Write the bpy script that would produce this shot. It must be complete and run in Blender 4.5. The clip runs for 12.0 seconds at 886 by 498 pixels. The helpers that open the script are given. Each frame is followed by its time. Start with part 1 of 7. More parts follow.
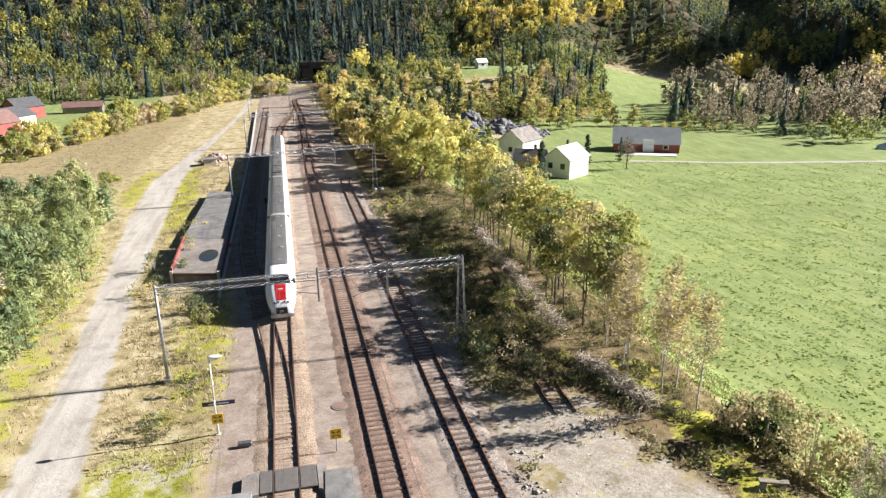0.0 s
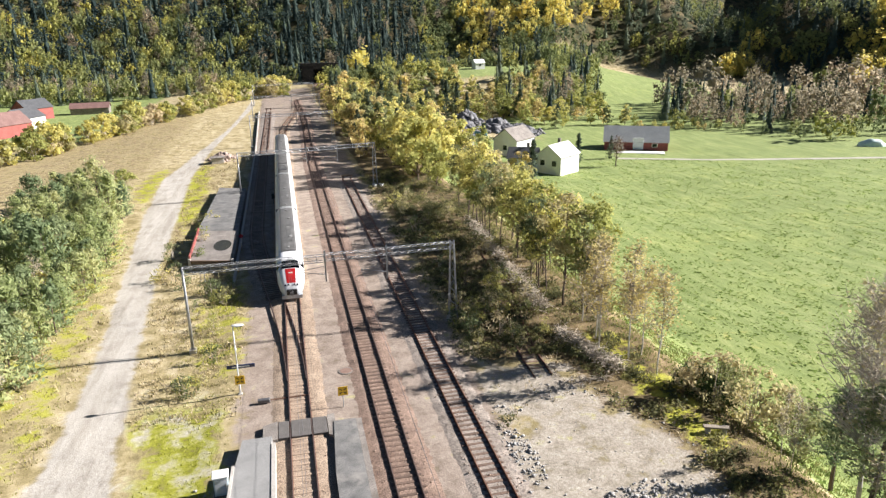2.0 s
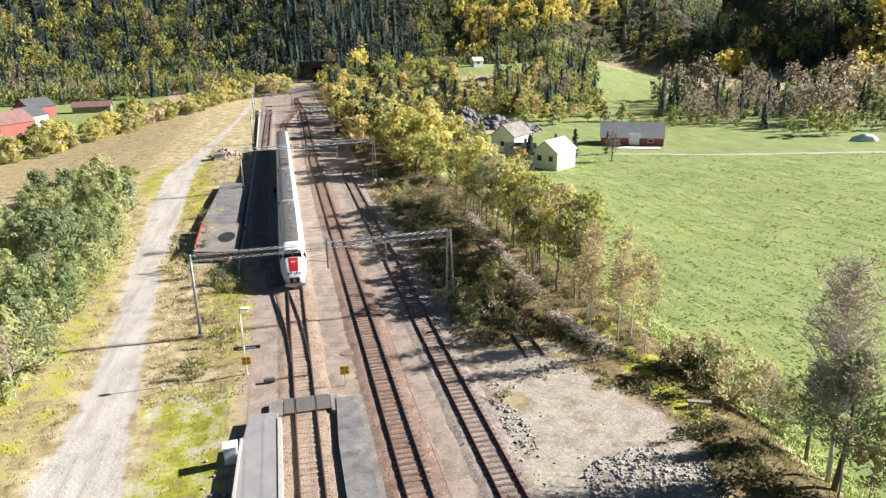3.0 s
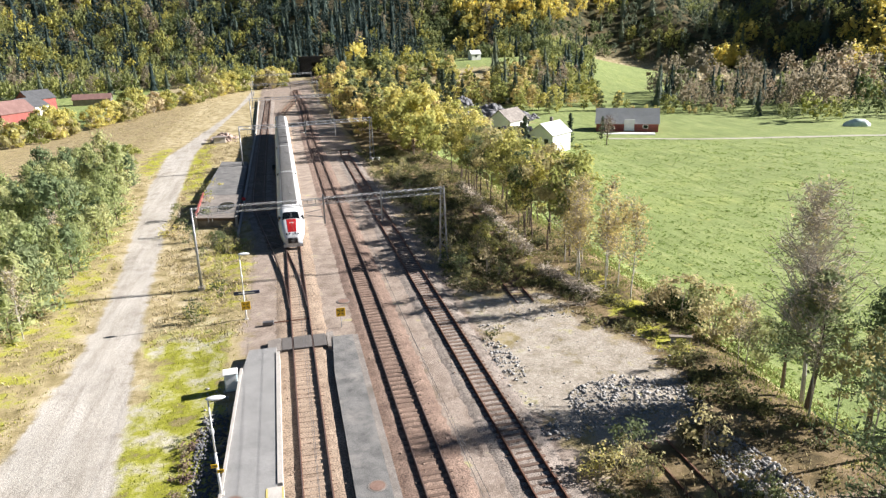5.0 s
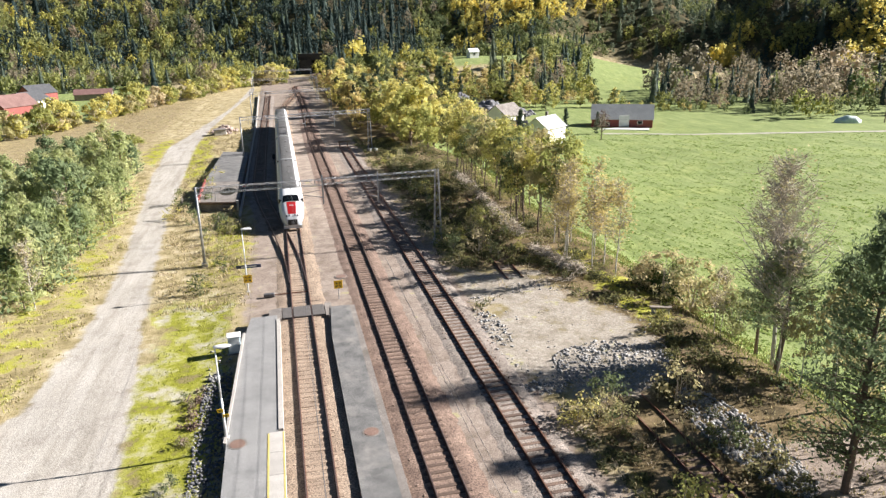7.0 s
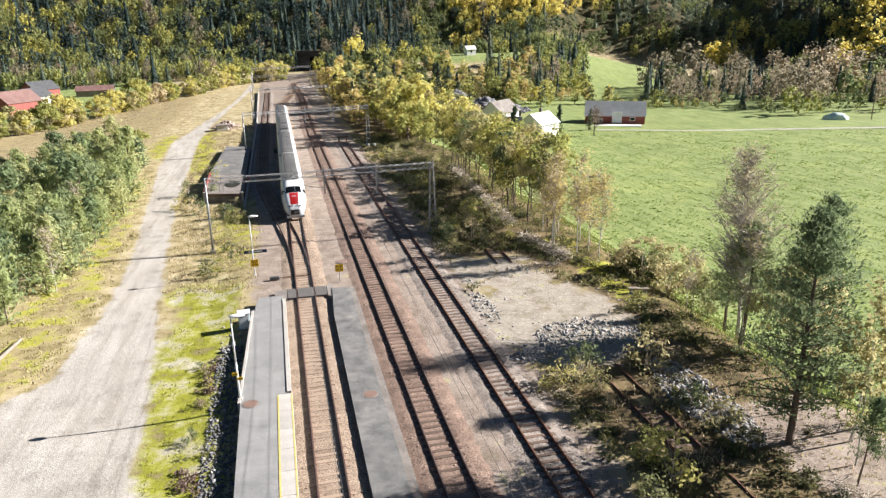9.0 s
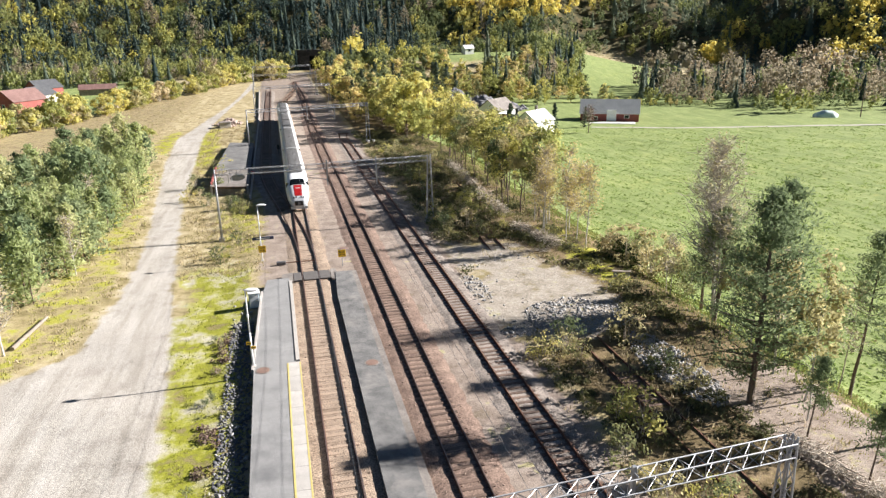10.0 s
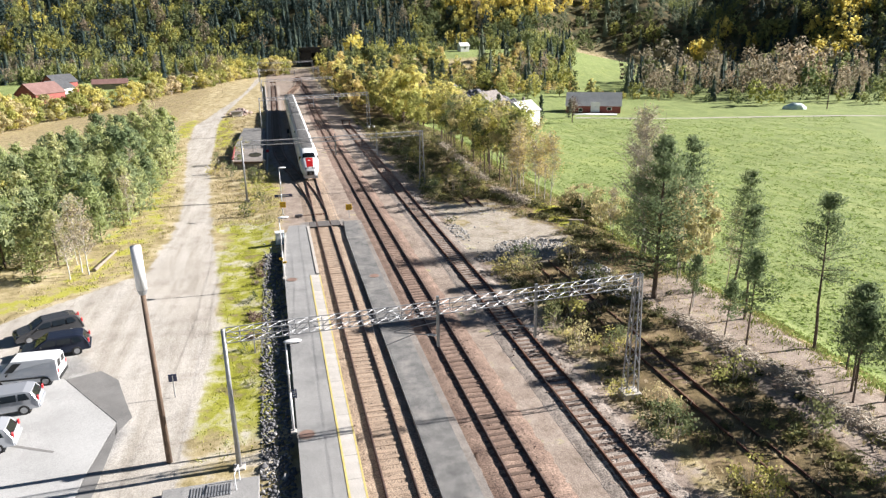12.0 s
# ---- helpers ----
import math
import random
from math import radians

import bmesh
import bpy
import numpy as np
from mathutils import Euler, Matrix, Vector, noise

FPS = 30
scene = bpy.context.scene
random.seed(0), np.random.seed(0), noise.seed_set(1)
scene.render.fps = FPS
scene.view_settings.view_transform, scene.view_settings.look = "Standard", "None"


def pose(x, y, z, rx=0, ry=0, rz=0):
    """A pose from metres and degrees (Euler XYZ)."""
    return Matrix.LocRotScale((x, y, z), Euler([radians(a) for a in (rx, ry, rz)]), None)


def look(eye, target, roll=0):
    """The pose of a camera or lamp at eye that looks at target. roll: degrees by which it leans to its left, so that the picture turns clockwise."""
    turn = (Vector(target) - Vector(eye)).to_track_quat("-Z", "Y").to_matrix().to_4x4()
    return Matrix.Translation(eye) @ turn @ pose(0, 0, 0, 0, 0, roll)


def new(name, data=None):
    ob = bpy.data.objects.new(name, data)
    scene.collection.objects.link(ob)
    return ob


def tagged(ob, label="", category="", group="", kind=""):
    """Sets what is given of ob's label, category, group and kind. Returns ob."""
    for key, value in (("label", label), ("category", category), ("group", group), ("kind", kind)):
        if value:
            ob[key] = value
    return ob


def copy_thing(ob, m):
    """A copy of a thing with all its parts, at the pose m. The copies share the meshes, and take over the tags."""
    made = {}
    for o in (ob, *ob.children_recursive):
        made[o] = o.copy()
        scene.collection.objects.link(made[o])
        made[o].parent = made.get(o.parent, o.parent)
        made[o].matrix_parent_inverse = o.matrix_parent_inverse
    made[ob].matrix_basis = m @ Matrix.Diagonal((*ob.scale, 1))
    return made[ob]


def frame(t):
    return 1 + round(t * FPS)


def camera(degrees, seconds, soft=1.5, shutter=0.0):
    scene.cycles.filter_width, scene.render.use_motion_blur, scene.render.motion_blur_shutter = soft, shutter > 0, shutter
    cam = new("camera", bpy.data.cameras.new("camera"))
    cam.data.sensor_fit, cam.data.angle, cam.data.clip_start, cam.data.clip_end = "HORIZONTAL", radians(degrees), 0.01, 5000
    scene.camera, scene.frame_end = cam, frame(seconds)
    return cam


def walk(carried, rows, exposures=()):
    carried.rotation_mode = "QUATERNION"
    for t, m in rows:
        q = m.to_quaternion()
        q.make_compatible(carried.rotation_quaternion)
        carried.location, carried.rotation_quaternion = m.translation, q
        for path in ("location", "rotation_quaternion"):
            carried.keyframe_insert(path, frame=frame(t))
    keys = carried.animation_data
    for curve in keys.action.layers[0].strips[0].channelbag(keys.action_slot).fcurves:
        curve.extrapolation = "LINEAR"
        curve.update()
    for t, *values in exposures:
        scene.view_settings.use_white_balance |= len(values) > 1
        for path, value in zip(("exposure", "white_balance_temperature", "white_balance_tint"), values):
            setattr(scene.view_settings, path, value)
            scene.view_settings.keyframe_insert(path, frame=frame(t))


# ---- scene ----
import collections

cam = camera(65.6, 12.0, soft=1.35)
PATH = [
    (0, (1.471, -37.636, 25.453), (1.897, -35.777, 24.85), -0.8),
    (0.5, (1.259, -39.166, 25.653), (1.685, -37.308, 25.05), -0.9),
    (1, (1.019, -40.979, 25.894), (1.444, -39.12, 25.292), -0.9),
    (1.5, (0.752, -42.861, 26.124), (1.177, -41.001, 25.523), -1.0),
    (2, (0.471, -44.659, 26.34), (0.897, -42.801, 25.736), -1.0),
    (2.5, (0.256, -46.057, 26.442), (0.682, -44.199, 25.837), -1.1),
    (3, (0.095, -47.363, 26.136), (0.521, -45.506, 25.528), -1.2),
    (5, (-0.14, -50.707, 22.514), (0.287, -48.849, 21.909), -1.4),
    (5.5, (-0.152, -51.474, 21.929), (0.274, -49.617, 21.319), -1.3),
    (6, (-0.223, -52.19, 21.572), (0.205, -50.334, 20.962), -1.1),
    (6.5, (-0.299, -52.986, 21.417), (0.131, -51.129, 20.811), -1.2),
    (7, (-0.454, -53.991, 21.36), (-0.023, -52.134, 20.756), -1.1),
    (9, (-1.102, -58.356, 21.687), (-0.666, -56.503, 21.075), -1.0),
    (9.5, (-1.366, -60.124, 21.777), (-0.929, -58.271, 21.163), -0.9),
    (10, (-1.859, -62.572, 21.741), (-1.42, -60.72, 21.127), -1.0),
    (10.5, (-2.365, -65.551, 21.739), (-1.924, -63.699, 21.126), -0.8),
    (11, (-2.953, -69.33, 21.413), (-2.512, -67.478, 20.799), -0.9),
    (11.5, (-3.6, -73.369, 21.271), (-3.159, -71.517, 20.657), -1.0),
    (12, (-4.398, -78.012, 21.21), (-3.955, -76.161, 20.594), -0.9),
]
walk(cam, [(t, look(eye, target, roll)) for t, eye, target, roll in PATH])

# ---------------------------------------------------------------- world and light
world = bpy.data.worlds.new("sky_world")
scene.world = world
world.use_nodes = True
wn = world.node_tree.nodes
wl = world.node_tree.links
sky = wn.new("ShaderNodeTexSky")
sky.sky_type = "NISHITA"
sky.sun_disc = False
sky.sun_elevation = radians(28)
sky.sun_rotation = radians(90)
sky.air_density = 1.0
sky.dust_density = 0.3
sky.ozone_density = 4.0
wn["Background"].inputs["Strength"].default_value = 0.022
wl.new(sky.outputs[0], wn["Background"].inputs["Color"])
sun_data = bpy.data.lights.new("sun", "SUN")
sun_data.energy = 5.0
sun_data.angle = radians(0.53)
sun_data.color = (1.0, 0.95, 0.92)
sun = new("sun", sun_data)
sun.matrix_world = look((400, 5, 215), (0, 0, 0))
scene.view_settings.exposure = 1.42


# ---------------------------------------------------------------- small tools
def part(name, bm, mat, parent=None, label="", smooth=False):
    me = bpy.data.meshes.new(name)
    bm.to_mesh(me)
    bm.free()
    me.materials.append(mat)
    if smooth:
        me.polygons.foreach_set("use_smooth", [True] * len(me.polygons))
    ob = new(name, me)
    if parent is not None:
        ob.parent = parent
    if label:
        tagged(ob, label)
    return ob


def thing(name, label, category, x=0, y=0, z=0, rz=0, group="", kind=""):
    ob = new(name)
    ob.empty_display_size = 0.2
    ob.matrix_basis = pose(x, y, z, 0, 0, rz)
    return tagged(ob, label, category, group, kind)


def box(bm, c, s, rz=0, rx=0, ry=0):
    m = pose(*c, rx, ry, rz) @ Matrix.Diagonal((*s, 1))
    return bmesh.ops.create_cube(bm, size=1, matrix=m)


def bbox(bm, c, s, bevel=0.02, rz=0):
    b2 = bmesh.new()
    bmesh.ops.create_cube(b2, size=1, matrix=Matrix.Diagonal((*s, 1)))
    bmesh.ops.bevel(b2, geom=b2.edges[:], offset=bevel, segments=1, affect="EDGES")
    b2.transform(pose(*c, 0, 0, rz))
    me = bpy.data.meshes.new("tmp")
    b2.to_mesh(me)
    b2.free()
    bm.from_mesh(me)
    bpy.data.meshes.remove(me)


def rod(bm, a, b, r0, r1=None, seg=8):
    a, b = Vector(a), Vector(b)
    d = b - a
    q = d.to_track_quat("Z", "Y").to_matrix().to_4x4()
    m = Matrix.Translation((a + b) / 2) @ q
    bmesh.ops.create_cone(bm, cap_ends=True, segments=seg, radius1=r0, radius2=r0 if r1 is None else r1, depth=d.length, matrix=m)


def prism(bm, pts, z0, z1):
    """An upright prism over a polygon."""
    lo = [bm.verts.new((x, y, z0)) for x, y in pts]
    hi = [bm.verts.new((x, y, z1)) for x, y in pts]
    n = len(pts)
    bm.faces.new(hi)
    bm.faces.new(lo[::-1])
    for i in range(n):
        bm.faces.new((lo[i], lo[(i + 1) % n], hi[(i + 1) % n], hi[i]))
    bmesh.ops.recalc_face_normals(bm, faces=bm.faces[:])


def np_mesh(name, verts, faces, mat, tint=None, mat_ids=None, smooth=False):
    """A mesh from numpy arrays: faces all quads or all triangles."""
    me = bpy.data.meshes.new(name)
    verts = np.asarray(verts, dtype=np.float32)
    faces = np.asarray(faces, dtype=np.int32)
    k = faces.shape[1]
    me.vertices.add(len(verts))
    me.vertices.foreach_set("co", verts.ravel())
    me.loops.add(faces.size)
    me.loops.foreach_set("vertex_index", faces.ravel())
    me.polygons.add(len(faces))
    me.polygons.foreach_set("loop_start", np.arange(0, faces.size, k, dtype=np.int32))
    for m in mat if isinstance(mat, (list, tuple)) else (mat,):
        me.materials.append(m)
    if mat_ids is not None:
        me.polygons.foreach_set("material_index", np.asarray(mat_ids, dtype=np.int32))
    if smooth:
        me.polygons.foreach_set("use_smooth", np.ones(len(faces), dtype=bool))
    if tint is not None:
        at = me.attributes.new("tint", "FLOAT", "POINT")
        at.data.foreach_set("value", np.asarray(tint, dtype=np.float32))
    me.update(calc_edges=True)
    me.validate()
    return me


def smoothstep(a, b, v):
    u = np.clip((v - a) / (b - a), 0, 1)
    return u * u * (3 - 2 * u)


# ---------------------------------------------------------------- materials
def material(name):
    m = bpy.data.materials.new(name)
    m.use_nodes = True
    return m, m.node_tree.nodes, m.node_tree.links, m.node_tree.nodes["Principled BSDF"]


def ramp(n, stops):
    r = n.new("ShaderNodeValToRGB")
    e = r.color_ramp.elements
    while len(e) < len(stops):
        e.new(0.5)
    for i, (p, c) in enumerate(stops):
        e[i].position = p
        e[i].color = (*c, 1)
    return r


def noise_tex(n, l, scale, detail=6, rough=0.6, coord=None, vec=None):
    t = n.new("ShaderNodeTexNoise")
    t.inputs["Scale"].default_value = scale
    t.inputs["Detail"].default_value = detail
    t.inputs["Roughness"].default_value = rough
    if vec is None:
        if coord is None:
            coord = n.new("ShaderNodeTexCoord")
        vec = coord.outputs["Object"]
    l.new(vec, t.inputs["Vector"])
    return t


def mix(n, l, fac, a, b, mode="MIX"):
    m = n.new("ShaderNodeMix")
    m.data_type = "RGBA"
    m.blend_type = mode
    for sock, v in ((m.inputs[0], fac), (m.inputs[6], a), (m.inputs[7], b)):
        if isinstance(v, (int, float)):
            sock.default_value = v
        elif isinstance(v, tuple):
            sock.default_value = (*v, 1)
        else:
            l.new(v, sock)
    return m.outputs[2]


def rough_surface(name, c1, c2, scale=3.0, rough=0.85, metal=0.0, bump=0.3, fine=40.0, spread=0.5, per_object=0.0, stain=None, grain=0.5):
    """Two-scale mottled surface; fine grain drives the relief."""
    m, n, l, p = material(name)
    co = n.new("ShaderNodeTexCoord")
    a = noise_tex(n, l, scale, coord=co)
    r = ramp(n, [(0.5 - spread / 2, c1), (0.5 + spread / 2, c2)])
    l.new(a.outputs[0], r.inputs[0])
    f = noise_tex(n, l, fine, 4, coord=co)
    g = ramp(n, [(0.38, (1 - 0.5 * grain,) * 3), (0.62, (1 + 0.32 * grain,) * 3)])
    l.new(f.outputs[0], g.inputs[0])
    col = mix(n, l, 1.0, r.outputs[0], g.outputs[0], "MULTIPLY")
    if stain:
        s = noise_tex(n, l, scale * 0.37, 8, 0.7, coord=co)
        sr = ramp(n, [(0.52, (0, 0, 0)), (0.68, (1, 1, 1))])
        l.new(s.outputs[0], sr.inputs[0])
        col = mix(n, l, sr.outputs[0], col, stain)
    if per_object:
        oi = n.new("ShaderNodeObjectInfo")
        mr = n.new("ShaderNodeMapRange")
        mr.inputs["To Min"].default_value = 1 - per_object
        mr.inputs["To Max"].default_value = 1 + per_object
        l.new(oi.outputs["Random"], mr.inputs["Value"])
        col = mix(n, l, 1.0, col, mr.outputs[0], "MULTIPLY")
    l.new(col, p.inputs["Base Color"])
    p.inputs["Roughness"].default_value = rough
    p.inputs["Metallic"].default_value = metal
    b = n.new("ShaderNodeBump")
    b.inputs["Strength"].default_value = bump
    b.inputs["Distance"].default_value = 0.02
    l.new(f.outputs[0], b.inputs["Height"])
    l.new(b.outputs[0], p.inputs["Normal"])
    return m


def leaf_material(name, stops, translucent=0.35, use_tint=False, big=0.12):
    """Foliage: each leaf differs a little, each tree (its tint) and each bough more."""
    m, n, l, p = material(name)
    geo = n.new("ShaderNodeNewGeometry")
    nz = noise_tex(n, l, big, 3, vec=geo.outputs["Position"])
    if use_tint:
        at = n.new("ShaderNodeAttribute")
        at.attribute_name = "tint"
        base = at.outputs["Fac"]
    else:
        oi = n.new("ShaderNodeObjectInfo")
        base = oi.outputs["Random"]

    def math(op, a, b):
        q = n.new("ShaderNodeMath")
        q.operation = op
        for s, v in ((q.inputs[0], a), (q.inputs[1], b)):
            if isinstance(v, (int, float)):
                s.default_value = v
            else:
                l.new(v, s)
        return q.outputs[0]

    v = math("ADD", math("MULTIPLY", base, 0.74), math("MULTIPLY", geo.outputs["Random Per Island"], 0.18))
    v = math("ADD", v, math("MULTIPLY", math("SUBTRACT", nz.outputs[0], 0.5), 0.5))
    r = ramp(n, stops)
    l.new(v, r.inputs[0])
    br = ramp(n, [(0.0, (0.78, 0.78, 0.78)), (1.0, (1.2, 1.2, 1.2))])
    isl = n.new("ShaderNodeMath")
    isl.operation = "FRACT"
    l.new(math("MULTIPLY", geo.outputs["Random Per Island"], 7.31), isl.inputs[0])
    l.new(isl.outputs[0], br.inputs[0])
    col = mix(n, l, 1.0, r.outputs[0], br.outputs[0], "MULTIPLY")
    l.new(col, p.inputs["Base Color"])
    p.inputs["Roughness"].default_value = 0.75
    p.inputs["Specular IOR Level"].default_value = 0.08
    tr = n.new("ShaderNodeBsdfTranslucent")
    l.new(col, tr.inputs["Color"])
    ms = n.new("ShaderNodeMixShader")
    ms.inputs[0].default_value = translucent
    l.new(p.outputs[0], ms.inputs[1])
    l.new(tr.outputs[0], ms.inputs[2])
    l.new(ms.outputs[0], n["Material Output"].inputs["Surface"])
    return m


MAT_RAIL = rough_surface("rusty_rail", (0.12, 0.055, 0.035), (0.23, 0.115, 0.075), 5, 0.7, 0.3, 0.2)
MAT_RAILTOP = rough_surface("worn_rail_head", (0.2, 0.13, 0.11), (0.36, 0.27, 0.23), 6, 0.38, 0.7, 0.1)
MAT_SLEEPER = rough_surface("weathered_sleeper", (0.085, 0.055, 0.042), (0.2, 0.135, 0.1), 2.5, 0.9, 0, 0.5, 30, 0.6, 0.28, grain=0.9)
MAT_SLEEPER_CONC = rough_surface("dusty_concrete_sleeper", (0.25, 0.18, 0.13), (0.42, 0.32, 0.235), 2.5, 0.9, 0, 0.4, 30, 0.6, 0.16, grain=0.9)
MAT_ASPHALT = rough_surface("grey_platform_asphalt", (0.22, 0.22, 0.215), (0.33, 0.325, 0.315), 0.5, 0.9, 0, 0.25, 60, 0.5, 0, (0.15, 0.15, 0.15), grain=0.9)
MAT_ASPHALT_OLD = rough_surface("weathered_dark_asphalt", (0.1, 0.1, 0.098), (0.23, 0.225, 0.215), 0.9, 0.9, 0, 0.3, 50, 0.4, 0, (0.27, 0.255, 0.235), grain=0.9)
MAT_CONCRETE = rough_surface("pale_concrete", (0.38, 0.355, 0.32), (0.52, 0.49, 0.45), 1.4, 0.85, 0, 0.3, 40, 0.5, 0.06)
MAT_CONC_OLD = rough_surface("old_stained_concrete", (0.15, 0.13, 0.115), (0.32, 0.29, 0.26), 0.7, 0.9, 0, 0.4, 30, 0.5, 0, (0.14, 0.12, 0.1), grain=0.9)
MAT_STEEL = rough_surface("galvanised_steel", (0.3, 0.31, 0.325), (0.44, 0.45, 0.465), 4, 0.5, 0.55, 0.1, grain=0.15)
MAT_STEEL_DARK = rough_surface("dark_steel", (0.1, 0.1, 0.105), (0.19, 0.19, 0.2), 4, 0.55, 0.5, 0.1)
MAT_YELLOW = rough_surface("yellow_paint", (0.5, 0.4, 0.12), (0.62, 0.52, 0.2), 3, 0.7, 0, 0.1)
MAT_SIGN_YELLOW = rough_surface("yellow_sign_enamel", (0.85, 0.5, 0.015), (0.9, 0.56, 0.03), 3, 0.4, 0, 0.02, grain=0.15)
MAT_BLACK = rough_surface("black_plastic", (0.012, 0.012, 0.013), (0.03, 0.03, 0.03), 4, 0.5, 0, 0.05)
MAT_WHITE = rough_surface("white_train_paint", (0.72, 0.74, 0.76), (0.8, 0.81, 0.82), 0.6, 0.32, 0.1, 0.01, grain=0.15)
MAT_SILVER = rough_surface("silver_train_paint", (0.44, 0.48, 0.53), (0.56, 0.6, 0.64), 0.8, 0.35, 0.35, 0.01, grain=0.15)
MAT_RED = rough_surface("red_train_paint", (0.62, 0.025, 0.03), (0.7, 0.04, 0.045), 1, 0.35, 0, 0.01, grain=0.15)
MAT_ROOFGREY = rough_surface("grey_train_roof", (0.2, 0.2, 0.2), (0.3, 0.295, 0.285), 0.9, 0.75, 0, 0.1)
MAT_WHITEPAINT = rough_surface("white_paint", (0.72, 0.72, 0.7), (0.82, 0.82, 0.8), 1.2, 0.6, 0, 0.05, grain=0.15)
MAT_REDWOOD = rough_surface("red_painted_boards", (0.24, 0.06, 0.05), (0.34, 0.1, 0.085), 0.8, 0.8, 0, 0.2)
MAT_ROOFTIN = rough_surface("grey_tin_roof", (0.42, 0.42, 0.42), (0.58, 0.575, 0.56), 0.5, 0.55, 0.2, 0.1)
MAT_ROOFDARK = rough_surface("dark_slate_roof", (0.05, 0.055, 0.06), (0.1, 0.1, 0.105), 0.7, 0.7, 0, 0.2)
MAT_ROOFRED = rough_surface("rusty_red_roof", (0.15, 0.08, 0.07), (0.25, 0.15, 0.13), 0.5, 0.7, 0, 0.2)
MAT_WOOD = rough_surface("grey_weathered_wood", (0.2, 0.165, 0.13), (0.34, 0.29, 0.235), 2, 0.9, 0, 0.4)
MAT_POLE = rough_surface("brown_pole_wood", (0.11, 0.075, 0.055), (0.2, 0.14, 0.1), 2, 0.85, 0, 0.3)
MAT_BARK = rough_surface("brown_bark", (0.09, 0.065, 0.05), (0.19, 0.145, 0.11), 3, 0.95, 0, 0.6)
MAT_BIRCH = rough_surface("white_birch_bark", (0.42, 0.39, 0.35), (0.68, 0.65, 0.6), 2, 0.8, 0, 0.3, 12, 0.5, 0, (0.12, 0.1, 0.09))
MAT_TWIG = rough_surface("pale_grey_twigs", (0.4, 0.345, 0.28), (0.6, 0.53, 0.44), 2, 0.9, 0, 0.3)
MAT_STONE = rough_surface("grey_stone", (0.26, 0.255, 0.25), (0.5, 0.49, 0.47), 1.2, 0.9, 0, 0.5, 20, 0.6, 0.2, grain=0.9)
MAT_DARKSLATE = rough_surface("dark_slag_stone", (0.06, 0.06, 0.065), (0.2, 0.2, 0.21), 1.2, 0.85, 0, 0.5, 20, 0.6, 0.2, grain=0.9)
MAT_BLUE = rough_surface("dark_blue_enamel", (0.03, 0.04, 0.1), (0.05, 0.06, 0.14), 2, 0.4, 0, 0.02)
MAT_LAMPWHITE = rough_surface("white_lamp_housing", (0.72, 0.73, 0.74), (0.8, 0.81, 0.82), 3, 0.4, 0, 0.02, grain=0.15)
MAT_TYRE = rough_surface("tyre_rubber", (0.015, 0.015, 0.015), (0.035, 0.035, 0.035), 9, 0.8, 0, 0.1)
MAT_TARP = rough_surface("pale_green_tarpaulin", (0.42, 0.58, 0.56), (0.7, 0.78, 0.78), 0.7, 0.5, 0, 0.2)


def glass_material(name, tint):
    m, n, l, p = material(name)
    p.inputs["Base Color"].default_value = (*tint, 1)
    p.inputs["Roughness"].default_value = 0.06
    p.inputs["IOR"].default_value = 1.5
    z = noise_tex(n, l, 1.3, 2)
    r = ramp(n, [(0.3, (0.03,) * 3), (0.7, (0.12,) * 3)])
    l.new(z.outputs[0], r.inputs[0])
    l.new(r.outputs[0], p.inputs["Roughness"])
    return m


MAT_GLASS = glass_material("dark_window_glass", (0.012, 0.016, 0.02))


def car_paint(name, c, metal=0.4):
    return rough_surface(name, tuple(v * 0.92 for v in c), c, 0.9, 0.22, metal, 0.0, grain=0.05)


LEAF_DECID = leaf_material("autumn_birch_leaves", [(0.0, (0.25, 0.275, 0.09)), (0.25, (0.42, 0.43, 0.15)), (0.5, (0.58, 0.54, 0.19)), (0.8, (0.66, 0.6, 0.22)), (1.0, (0.64, 0.55, 0.26))], 0.55)
LEAF_GREEN = leaf_material("olive_green_leaves", [(0.0, (0.12, 0.155, 0.078)), (0.5, (0.21, 0.24, 0.117)), (1.0, (0.33, 0.32, 0.143))], 0.45)
LEAF_YELLOWPALE = leaf_material("pale_yellow_leaves", [(0.0, (0.4, 0.39, 0.182)), (0.5, (0.52, 0.46, 0.247)), (1.0, (0.6, 0.48, 0.338))], 0.5)
LEAF_TWIGGY = leaf_material("sparse_tan_leaves", [(0.0, (0.5, 0.43, 0.2)), (0.5, (0.62, 0.52, 0.24)), (1.0, (0.7, 0.57, 0.26))], 0.55)
NEEDLE_PINE = leaf_material("grey_green_pine_needles", [(0.0, (0.29, 0.35, 0.155)), (0.5, (0.43, 0.475, 0.225)), (1.0, (0.58, 0.56, 0.3))], 0.55)
NEEDLE_MID = leaf_material("green_pine_needles", [(0.0, (0.14, 0.19, 0.1)), (0.5, (0.23, 0.29, 0.15)), (1.0, (0.34, 0.38, 0.2))], 0.45)
NEEDLE_DARK = leaf_material("dark_pine_needles", [(0.0, (0.055, 0.082, 0.058)), (0.5, (0.1, 0.13, 0.086)), (1.0, (0.16, 0.18, 0.117))], 0.35)
FOREST_DECID = leaf_material("forest_autumn_leaves", [(0.0, (0.12, 0.165, 0.085)), (0.3, (0.25, 0.28, 0.125)), (0.55, (0.36, 0.37, 0.130)), (0.8, (0.55, 0.49, 0.130)), (1.0, (0.66, 0.52, 0.12))], 0.52, True, 0.03)
